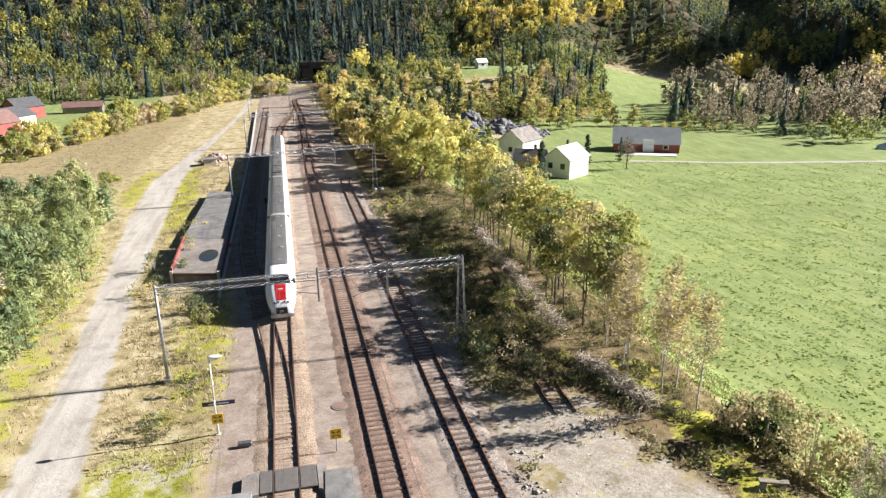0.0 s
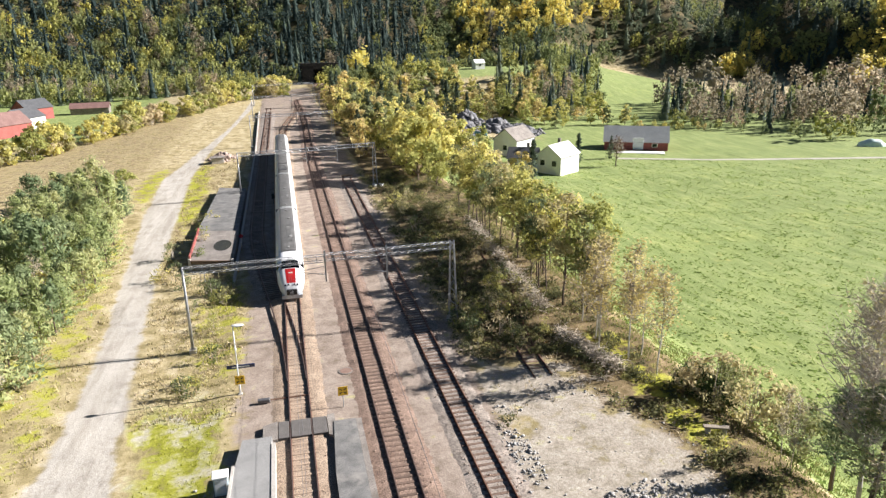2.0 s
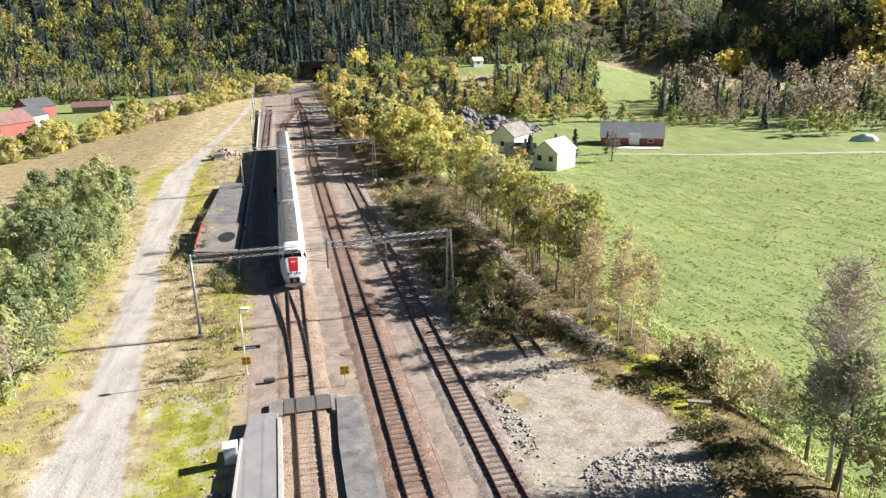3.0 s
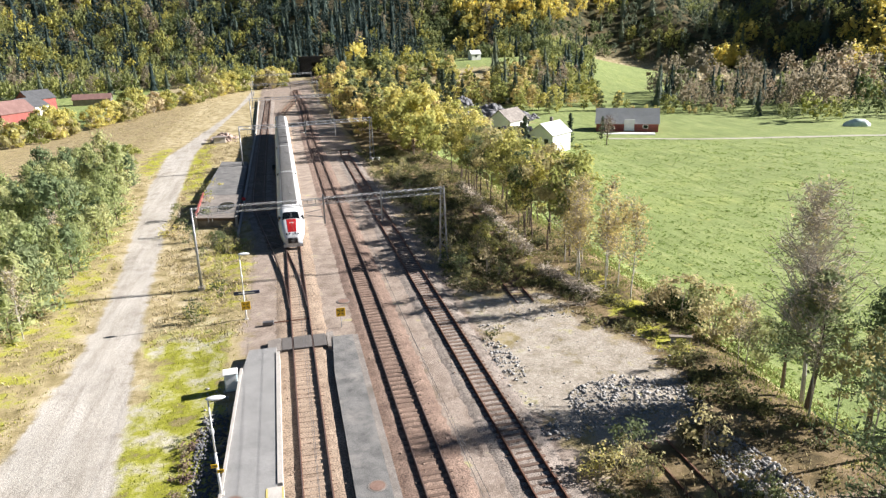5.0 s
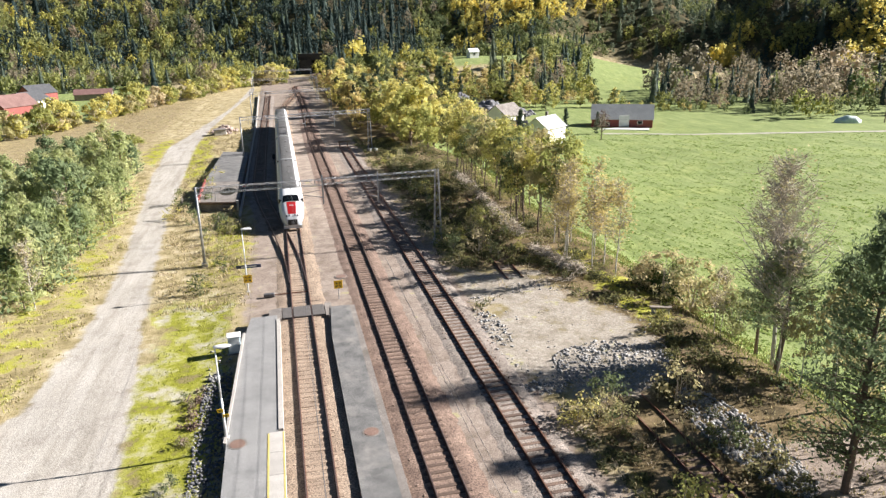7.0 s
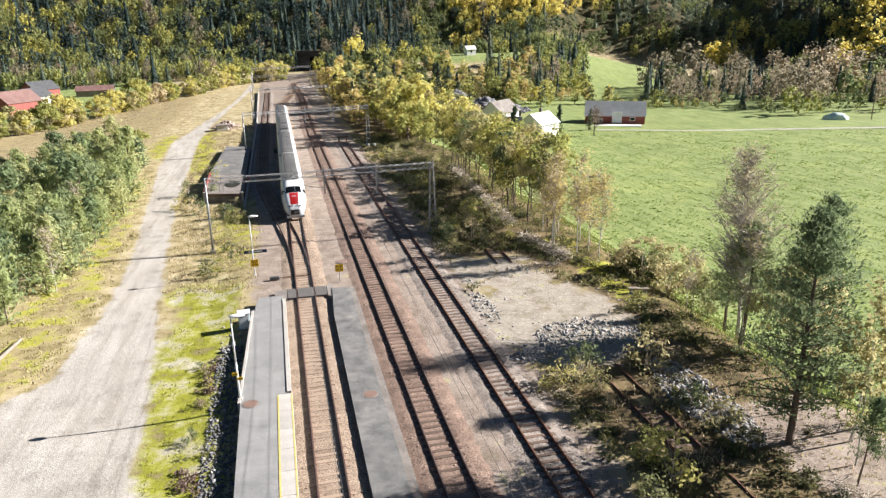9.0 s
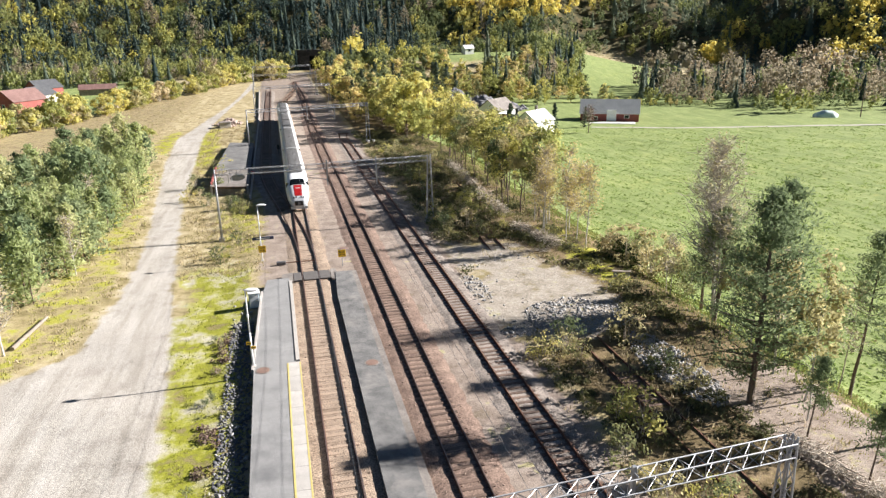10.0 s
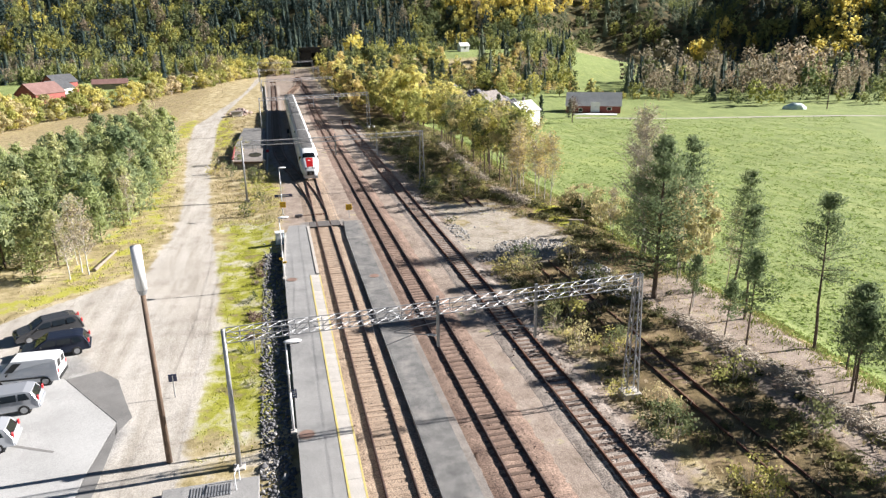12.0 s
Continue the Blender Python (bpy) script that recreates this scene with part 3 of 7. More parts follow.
mid = thing("island_platform", "low narrow asphalt platform between two tracks", "platform", kind="structure")
bm = bmesh.new()
prism(bm, [(1.55, -100), (3.55, -100), (3.7, -30), (3.85, -1.0), (2.3, -1.0), (1.95, -7), (1.85, -26)], -0.5, 0.06)
part("deck", bm, MAT_ASPHALT_OLD, mid)
bm = bmesh.new()
prism(bm, [(3.56, -100), (4.0, -100), (4.15, -30), (4.25, -1.0), (3.86, -1.0), (3.71, -30)], -0.5, 0.02)
part("edge_kerb", bm, MAT_CONC_OLD, mid)

cross = thing("level_crossing_deck", "dark grey rubber crossing panels over the rails", "crossing deck", kind="structure")
for xx, w in ((-1.2, 0.72), (0.0, 1.36), (1.3, 0.98)):
    bm = bmesh.new()
    bbox(bm, (xx, -1.15, -0.07), (w, 2.15, 0.15), 0.02)
    part("panel", bm, MAT_ROOFDARK if abs(xx) > 5 else rough_surface("crossing_rubber", (0.1, 0.09, 0.085), (0.15, 0.14, 0.13), 2, 0.8, 0, 0.3, 60), cross)
bm = bmesh.new()
prism(bm, [(1.85, -2.5), (2.4, -2.9), (2.4, 0.2), (1.85, 0.0)], -0.3, 0.0)
part("ramp", bm, MAT_CONC_OLD, cross)
bm = bmesh.new()
prism(bm, [(-2.6, -2.4), (-1.6, -2.3), (-1.6, 0.0), (-2.6, -0.4)], -0.3, 0.02)
part("ramp", bm, MAT_CONC_OLD, cross)


def manhole(x, y, z, r=0.42):
    t = thing("manhole_cover", "round rusty iron manhole cover in asphalt", "manhole cover", x, y, z, group="manhole covers")
    bm = bmesh.new()
    bmesh.ops.create_cone(bm, cap_ends=True, segments=28, radius1=r, radius2=r * 0.97, depth=0.03, matrix=pose(0, 0, 0.012))
    part("cover", bm, rough_surface("rusty_iron", (0.2, 0.12, 0.09), (0.32, 0.22, 0.18), 6, 0.8, 0.3, 0.3), t)
    bm = bmesh.new()
    bmesh.ops.create_cone(bm, cap_ends=True, segments=28, radius1=r * 1.22, radius2=r * 1.22, depth=0.02, matrix=pose(0, 0, 0.0))
    part("rim", bm, MAT_CONC_OLD, t)


manhole(3.05, -20.3, 0.065)
manhole(-4.15, -20.1, 0.365)
manhole(-4.2, -44.9, 0.365)
manhole(3.9, 7.0, -0.26, 0.5)

# old loading platform beside the loop
old = thing("loading_platform", "derelict concrete loading platform with cracked stained top", "platform", kind="structure")
bm = bmesh.new()
prism(bm, [(-11.7, 38.0), (-6.5, 36.6), (-6.5, 50), (-11.9, 51.5)], -0.7, 0.75)
part("deck", bm, MAT_CONC_OLD, old)
bm = bmesh.new()
prism(bm, [(-12.2, 52), (-6.6, 50.2), (-6.6, 79), (-11.2, 81)], -0.7, 0.5)
part("rear_deck", bm, MAT_ASPHALT_OLD, old)
bm = bmesh.new()
box(bm, (-11.75, 45, 0.95), (0.18, 13, 0.4), rz=0.8)
part("edge_beam", bm, MAT_REDWOOD, old, "rusty red edge beam")
bm = bmesh.new()
box(bm, (-9.1, 37.2, 0.62), (5.6, 0.25, 0.35), rz=-15)
part("front_beam", bm, MAT_POLE, old, "dark timber front beam")
for px, py in ((-11.6, 37.8), (-6.6, 36.5)):
    bm = bmesh.new()
    box(bm, (px, py, 0.2), (0.3, 0.3, 1.6))
    part("post", bm, MAT_CONCRETE, old)
bm = bmesh.new()
bmesh.ops.create_circle(bm, cap_ends=True, segments=24, radius=1.0, matrix=pose(-8.2, 43.5, 0.757) @ Matrix.Diagonal((1.1, 2.4, 1, 1)))
m_w, n_w, l_w, p_w = material("rain_puddle")
p_w.inputs["Base Color"].default_value = (0.03, 0.035, 0.04, 1)
p_w.inputs["Roughness"].default_value = 0.03
part("puddle", bm, m_w, old, "shallow rain puddle")

kerb = thing("platform_kerb", "long low pale concrete platform edge beside the loop track", "kerb", kind="structure")
bm = bmesh.new()
prism(bm, [(-6.35, 30), (-6.1, 30), (-6.0, 125), (-6.9, 215), (-7.2, 215), (-6.25, 125)], -0.6, 0.12)
part("kerb", bm, MAT_CONCRETE, kerb)


# ---------------------------------------------------------------- overhead line
def truss(bm, a, b, w, h, bays, r=0.035, thick=0.05):
    """A box truss between two points: four chords, verticals and diagonals."""
    a, b = Vector(a), Vector(b)
    d = (b - a).normalized()
    side = Vector((-d.y, d.x, 0)) * w / 2
    up = Vector((0, 0, h))
    c = [(a + s * side + u * up, b + s * side + u * up) for s in (-1, 1) for u in (0, 1)]
    for p, q in c:
        rod(bm, p, q, thick, seg=6)
    for i in range(bays + 1):
        o = (b - a) * (i / bays)
        p = [k[0] + o for k in c]
        for u, v in ((0, 1), (2, 3), (0, 2), (1, 3)):
            rod(bm, p[u], p[v], r, seg=4)
        if i < bays:
            e = (b - a) / bays
            for u, v in ((0, 1), (2, 3)) if i % 2 else ((1, 0), (3, 2)):
                rod(bm, p[u], p[v] + e, r, seg=4)
            rod(bm, p[0], p[2] + e, r * 0.8, seg=4)
            rod(bm, p[1], p[3] + e, r * 0.8, seg=4)


def lattice_mast(bm, x, y, z0, z1, w0, w1):
    cor = lambda t, sx, sy: Vector((x + sx * (w0 + (w1 - w0) * t) / 2, y + sy * (w0 * 0.75 + (w1 * 0.75 - w0 * 0.75) * t) / 2, z0 + (z1 - z0) * t))
    for sx in (-1, 1):
        for sy in (-1, 1):
            rod(bm, cor(0, sx, sy), cor(1, sx, sy), 0.05, 0.045, seg=5)
    n = 12
    for i in range(n):
        t0, t1 = i / n, (i + 1) / n
        k = 1 if i % 2 else -1
        for s in (-1, 1):
            rod(bm, cor(t0, -k, s), cor(t1, k, s), 0.024, seg=4)
            rod(bm, cor(t0, s, -k), cor(t1, s, k), 0.024, seg=4)


def insulator(bm, a, b):
    a, b = Vector(a), Vector(b)
    for i in range(5):
        p = a + (b - a) * (i + 0.5) / 5
        q = (b - a).normalized() * 0.03
        rod(bm, p - q, p + q, 0.075, 0.05, seg=8)


def gantry(xl, yl, xr, yr, top, full=True, posts=((3.1, 2.0), (8.7, 2.2)), left_z=-0.4, base=False):
    g = thing("overhead_line_gantry", "galvanised steel truss gantry carrying overhead wires across the tracks", "gantry", group="overhead line gantries")
    bm = bmesh.new()
    rod(bm, (xl, yl, left_z), (xl, yl, top), 0.14, 0.1, seg=10)
    part("left_mast", bm, MAT_STEEL, g, smooth=True)
    bm = bmesh.new()
    lattice_mast(bm, xr, yr, -0.1, top + 0.25, 0.78, 0.34)
    part("right_mast", bm, MAT_STEEL, g, "tapering lattice steel mast")
    bm = bmesh.new()
    bbox(bm, (xr, yr, -0.15), (1.1, 0.95, 0.5), 0.04)
    part("footing", bm, MAT_CONCRETE, g)
    bm = bmesh.new()
    bbox(bm, (xl, yl, left_z + 0.05), (0.6, 0.6, 0.4), 0.03)
    part("footing", bm, MAT_CONCRETE, g)
    xm = posts[0][0] if posts else (xl + xr) / 2
    at = lambda x, z: (x, yl + (yr - yl) * (x - xl) / (xr - xl), z)
    bm = bmesh.new()
    truss(bm, at(xl + 0.1, top - 0.62), at(xm, top - 0.62), 0.62, 0.55, 16, 0.015, 0.03)
    part("truss_beam", bm, MAT_STEEL, g)
    bm = bmesh.new()
    truss(bm, at(xm, top - 0.55), at(xr, top - 0.45), 0.62, 0.55, 16, 0.015, 0.03)
    part("truss_beam", bm, MAT_STEEL, g)
    for x, drop in posts:
        bm = bmesh.new()
        p = at(x, 0)
        box(bm, (p[0], p[1], top + 0.35 - (drop + 0.9) / 2), (0.14, 0.14, drop + 0.9))
        rod(bm, (p[0], p[1] - 0.3, top + 0.1), (p[0], p[1] + 0.3, top + 0.1), 0.03, seg=6)
        part("drop_post", bm, MAT_STEEL, g)
        bm = bmesh.new()
        rod(bm, (p[0], p[1], top - drop + 0.1), (p[0] - 2.4, p[1], top - drop + 0.55), 0.028, seg=6)
        rod(bm, (p[0], p[1], top - drop + 0.9), (p[0] - 2.4, p[1], top - drop + 0.6), 0.022, seg=6)
        rod(bm, (p[0] - 1.2, p[1], top - drop + 0.36), (p[0] - 2.9, p[1], top - drop - 0.15), 0.022, seg=6)
        arm = part("cantilever_arm", bm, MAT_STEEL, g)
        bm = bmesh.new()
        insulator(bm, (p[0] - 0.1, p[1], top - drop + 0.12), (p[0] - 0.6, p[1], top - drop + 0.22))
        part("insulator", bm, MAT_LAMPWHITE, arm)
    bm = bmesh.new()
    for dx in (1.4, 1.75):
        p = at(xl + dx, top - 0.6)
        rod(bm, p, (p[0], p[1], top - 1.5), 0.03, seg=5)
    part("hanger", bm, MAT_STEEL, g)
    return g


gantry(-8.87, 14.46, 15.01, 14.93, 7.5, posts=((3.2, 2.0), (8.8, 2.3)))
gantry(-7.74, -45.78, 15.04, -44.75, 7.4, posts=((3.09, 2.0), (8.71, 2.3)), left_z=-0.6)
gantry(-7.3, 75.5, 16.2, 78.25, 7.4, posts=((4.2, 2.0), (9.6, 2.3)))
gantry(-7.2, 132.5, 13.2, 135, 7.4, posts=((4.2, 2.0),))
gantry(-8.4, 188.7, 13.0, 190, 7.4, posts=((4.2, 2.0),))
gantry(-9.5, 240, 14.0, 243, 7.6, posts=((4.2, 2.0),))

feet = thing("striped_barrier_block", "black and white striped concrete blocks round a mast foot", "barrier block", 16.2, 77.2, gz(16.2, 77))
for i in range(4):
    bm = bmesh.new()
    bbox(bm, (-0.9 + 0.6 * i, -0.4 + 0.1 * i, 0.25), (0.42, 0.9, 0.5), 0.05, 25)
    part("block", bm, MAT_WHITEPAINT if i % 2 else MAT_BLACK, feet)


def wire(name, pts, r, label):
    cu = bpy.data.curves.new(name, "CURVE")
    cu.dimensions = "3D"
    cu.bevel_depth = r
    cu.bevel_resolution = 0
    s = cu.splines.new("POLY")
    s.points.add(len(pts) - 1)
    for p, q in zip(s.points, pts):
        p.co = (*q, 1)
    cu.materials.append(MAT_STEEL_DARK)
    tagged(new(name, cu), label, "wire", group="overhead wires")


SUPPORT = [-110, -45.3, 14.7, 77, 133.5, 189, 241, 345]
for f, off in ((f_main1, 0.0), (f_main2, 0.0)):
    lo, hi = [], []
    for a, b in zip(SUPPORT, SUPPORT[1:]):
        for k in range(8):
            u = k / 8
            y = a + (b - a) * u
            lo.append((f(y) + 0.2 * math.cos(y * 0.05), y, 5.35))
            hi.append((f(y), y, 6.75 - 4 * 0.95 * u * (1 - u)))
    wire("contact_wire", lo, 0.009, "thin dark copper contact wire over the track")
    wire("catenary_wire", hi, 0.009, "thin sagging catenary wire over the track")


# ---------------------------------------------------------------- train
TOP_D = [0, 0.12, 0.4, 1.0, 1.9, 3.0, 4.2, 5.4]
TOP_Z = [1.15, 1.5, 1.95, 2.5, 3.05, 3.62, 3.98, 4.1]
WID_D = [0, 0.12, 0.4, 1.0, 2.0, 3.5, 5.0]
WID_W = [0.62, 0.82, 1.02, 1.22, 1.38, 1.46, 1.48]
BOT_D = [0, 0.4, 1.2]
BOT_Z = [0.62, 0.45, 0.4]


def train_section(d, nseg=36):
    """Points of the body's cross-section d metres behind the tip."""
    t, w, b = np.interp(d, TOP_D, TOP_Z), np.interp(d, WID_D, WID_W), np.interp(d, BOT_D, BOT_Z)
    c, hh = (t + b) / 2, (t - b) / 2
    out = []
    for i in range(nseg):
        a = 2 * math.pi * i / nseg
        ca, sa = math.cos(a), math.sin(a)
        e = 2 / 3.4
        out.append((w * math.copysign(abs(ca) ** e, ca), c + hh * math.copysign(abs(sa) ** (2 / 3.0), sa)))
    return out


def train_top(x, d):
    t, w, b = np.interp(d, TOP_D, TOP_Z), np.interp(d, WID_D, WID_W), np.interp(d, BOT_D, BOT_Z)
    c, hh = (t + b) / 2, (t - b) / 2
    return c + hh * max(0.0, 1 - min(1, abs(x) / w) ** 3.4) ** (1 / 3.0)


def train_side(z, d):
    t, w, b = np.interp(d, TOP_D, TOP_Z), np.interp(d, WID_D, WID_W), np.interp(d, BOT_D, BOT_Z)
    c, hh = (t + b) / 2, (t - b) / 2
    return w * max(0.0, 1 - min(1, abs(z - c) / hh) ** 3.0) ** (1 / 3.4)


def top_patch(x0, x1, d0, d1, off, nxs=10, nds=12, taper=None):
    """A panel lying on the top of the body."""
    bm = bmesh.new()
    g = []
    for j in range(nds + 1):
        d = d0 + (d1 - d0) * j / nds
        k = 1 if taper is None else taper(j / nds)
        g.append([bm.verts.new(((x0 + (x1 - x0) * i / nxs) * k, d, train_top((x0 + (x1 - x0) * i / nxs) * k, d) + off)) for i in range(nxs + 1)])
    for j in range(nds):
        for i in range(nxs):
            bm.faces.new((g[j][i], g[j][i + 1], g[j + 1][i + 1], g[j + 1][i]))
    bmesh.ops.solidify(bm, geom=bm.faces[:], thickness=0.01)
    return bm


def side_patch(s, d0, d1, z0, z1, off, n=6):
    bm = bmesh.new()
    g = []
    for j in range(n + 1):
        z = z0 + (z1 - z0) * j / n
        g.append([bm.verts.new((s * (train_side(z, d) + off), d, z)) for d in np.linspace(d0, d1, 7)])
    for j in range(n):
        for i in range(6):
            bm.faces.new((g[j][i], g[j][i + 1], g[j + 1][i + 1], g[j + 1][i]))
    bmesh.ops.solidify(bm, geom=bm.faces[:], thickness=0.01)
    return bm


def train_shell(stations):
    bm = bmesh.new()
    rings = [[bm.verts.new((x, y, z)) for x, z in train_section(d)] for y, d in stations]
    k = len(rings[0])
    for a, b in zip(rings, rings[1:]):
        for i in range(k):
            bm.faces.new((a[i], a[(i + 1) % k], b[(i + 1) % k], b[i]))
    bm.faces.new(rings[0][::-1])
    bm.faces.new(rings[-1])
    bmesh.ops.recalc_face_normals(bm, faces=bm.faces[:])
    return bm


def bogie(parent, y):
    bm = bmesh.new()
    for sx in (-1, 1):
        box(bm, (sx * 1.0, y, 0.5), (0.16, 3.4, 0.3))
    box(bm, (0, y, 0.55), (1.9, 0.6, 0.25))
    b = part("bogie", bm, MAT_STEEL_DARK, parent)
    for dy in (-1.25, 1.25):
        bm = bmesh.new()
        for sx in (-1, 1):
            rod(bm, (sx * 0.68, y + dy, 0.44), (sx * 0.82, y + dy, 0.44), 0.44, seg=20)
        rod(bm, (-0.7, y + dy, 0.44), (0.7, y + dy, 0.44), 0.08, seg=10)
        part("wheelset", bm, MAT_STEEL_DARK, b)


def train_body_material():
    """Silver-white body with a pale blue-grey lower band."""
    m, n, l, p = material("train_body_paint")
    co = n.new("ShaderNodeTexCoord")
    z = n.new("ShaderNodeSeparateXYZ")
    l.new(co.outputs["Object"], z.inputs[0])
    r = ramp(n, [(0.0, (0.34, 0.36, 0.4)), (0.2, (0.5, 0.55, 0.6)), (0.32, (0.74, 0.76, 0.79)), (1.0, (0.78, 0.79, 0.8))])
    mr = n.new("ShaderNodeMapRange")
    mr.inputs["From Max"].default_value = 4.1
    l.new(z.outputs[2], mr.inputs[0])
    l.new(mr.outputs[0], r.inputs[0])
    d = noise_tex(n, l, 1.1, 6, coord=co)
    dr = ramp(n, [(0.3, (0.86, 0.85, 0.83)), (0.7, (1.04, 1.04, 1.04))])
    l.new(d.outputs[0], dr.inputs[0])
    l.new(mix(n, l, 1.0, r.outputs[0], dr.outputs[0], "MULTIPLY"), p.inputs["Base Color"])
    p.inputs["Roughness"].default_value = 0.33
    return m


MAT_TRAIN = train_body_material()


def build_train(x, y):
    tr = thing("passenger_train", "silver-white electric passenger train with red nose panel on the platform track", "train", x, y, 0)
    LEN = 24.3
    end = LEN
    st = [(d, d) for d in (0.0, 0.12, 0.4, 0.7, 1.0, 1.5, 2.0, 2.5, 3.0, 3.6, 4.2, 5.4)] + [(end, 6)]
    car = part("leading_car", train_shell(st), MAT_TRAIN, tr, smooth=True)
    # nose fittings
    part("nose_panel", top_patch(-0.52, 0.52, 0.36, 1.78, 0.02, taper=lambda u: 0.86 + 0.14 * u), MAT_RED, car, "bright red nose panel")
    part("windscreen", top_patch(-0.98, 0.98, 1.85, 2.85, 0.025, 14, taper=lambda u: 1.0 - 0.14 * u), MAT_GLASS, car, "dark wraparound windscreen")
    for s in (-1, 1):
        part("side_window", side_patch(s, 2.3, 3.2, 2.6, 3.1, 0.02), MAT_GLASS, car)
    bm = bmesh.new()
    rod(bm, (0.05, 1.82, train_top(0, 1.82) + 0.05), (-0.35, 2.4, train_top(0.3, 2.4) + 0.06), 0.015, seg=5)
    part("wiper", bm, MAT_BLACK, car)
    bm = bmesh.new()
    bbox(bm, (0, 0.12, 1.02), (1.06, 0.5, 0.6), 0.05)
    part("coupler_bay", bm, MAT_BLACK, car, "black open coupler bay")
    bm = bmesh.new()
    rod(bm, (0, -0.35, 0.98), (0, 0.3, 0.98), 0.14, 0.17, seg=12)
    box(bm, (0, -0.36, 0.98), (0.36, 0.16, 0.34))
    part("coupler", bm, MAT_STEEL_DARK, car)
    for lx in (-0.62, -0.3, 0.3, 0.62):
        bm = bmesh.new()
        d = 0.3
        rod(bm, (lx, d + 0.03, train_top(lx, d) - 0.1), (lx, d - 0.08, train_top(lx, d) + 0.02), 0.085, seg=14)
        part("headlight", bm, MAT_GLASS, car, "round dark headlight")
    for i, (dx, w) in enumerate(((-0.2, 0.07), (-0.1, 0.08), (0.0, 0.08), (0.1, 0.08), (0.2, 0.07))):
        part("number_bar", top_patch(dx - w / 2, dx + w / 2, 1.2, 1.36, 0.035, 2, 2), MAT_WHITEPAINT, car)
    bm = bmesh.new()
    box(bm, (0, 0.75, 0.38), (2.1, 1.0, 0.34))
    part("snow_plough", bm, MAT_SILVER, car)
    cars = [car]
    for c in range(1, 4):
        y0 = c * LEN
        st2 = [(y0 + 0.35, 6), (y0 + LEN, 6)]
        cars.append(part("middle_car" if c < 3 else "trailing_car", train_shell(st2), MAT_TRAIN, tr, smooth=False))
        bm = bmesh.new()
        box(bm, (0, y0 + 0.17, 2.2), (2.6, 0.5, 3.3))
        part("gangway", bm, MAT_BLACK, tr, "black rubber gangway bellows")
    for c, ob in enumerate(cars):
        y0 = c * LEN + (4.6 if c == 0 else 0.6)
        y1 = (c + 1) * LEN - 0.3
        bm = bmesh.new()
        g = []
        for j in range(2):
            yy = (y0, y1)[j]
            g.append([bm.verts.new((xx, yy, train_top(xx, 6) + 0.03)) for xx in np.linspace(-0.85, 0.85, 9)])
        for i in range(8):
            bm.faces.new((g[0][i], g[0][i + 1], g[1][i + 1], g[1][i]))
        bmesh.ops.solidify(bm, geom=bm.faces[:], thickness=0.03)
        part("roof_walkway", bm, MAT_ROOFGREY, ob, "matt grey roof strip")
        for s in (-1, 1):
            yy = c * LEN + (4.4 if c == 0 else 2.6)
            while yy < y1 - 2.4:
                part("window", side_patch(s, 0, 1.45, 2.0, 2.95, 0.012, 3), MAT_GLASS, ob).location = (0, yy, 0)
                yy += 1.75
            for yd in (c * LEN + (5.9 if c == 0 else 1.0), y1 - 1.5):
                d_ob = part("door", side_patch(s, 0, 1.0, 0.75, 3.1, 0.02, 4), MAT_SILVER, ob, "grey plug door")
                d_ob.location = (0, yd, 0)
        for k in range(5):
            bm = bmesh.new()
            yy = y0 + 1.2 + k * (y1 - y0 - 2.5) / 4
            bbox(bm, (0.25 * (k % 2), yy, 4.15), (0.32, 0.5 + 0.25 * (k % 2), 0.12), 0.04)
            part("roof_vent", bm, MAT_ROOFGREY, ob)
        for yb in (c * LEN + 4.0, (c + 1) * LEN - 3.6):
            bogie(ob, yb)
        bm = bmesh.new()
        box(bm, (0, (y0 + y1) / 2, 0.5), (2.2, (y1 - y0) - 9, 0.55))
        part("underframe_boxes", bm, MAT_STEEL_DARK, ob)
    bm = bmesh.new()
    py = 2 * LEN + 3
    for s in (-1, 1):
        rod(bm, (s * 0.5, py, 4.2), (s * 0.35, py + 1.5, 4.75), 0.03, seg=5)
        rod(bm, (s * 0.35, py + 1.5, 4.75), (s * 0.2, py + 0.2, 5.25), 0.025, seg=5)
    rod(bm, (-0.75, py + 0.2, 5.28), (0.75, py + 0.2, 5.28), 0.04, seg=6)
    box(bm, (0, py + 0.6, 4.2), (1.2, 1.6, 0.12))
    part("pantograph", bm, MAT_STEEL_DARK, cars[2], "raised black pantograph")
    return tr


build_train(0.05, 23.3)


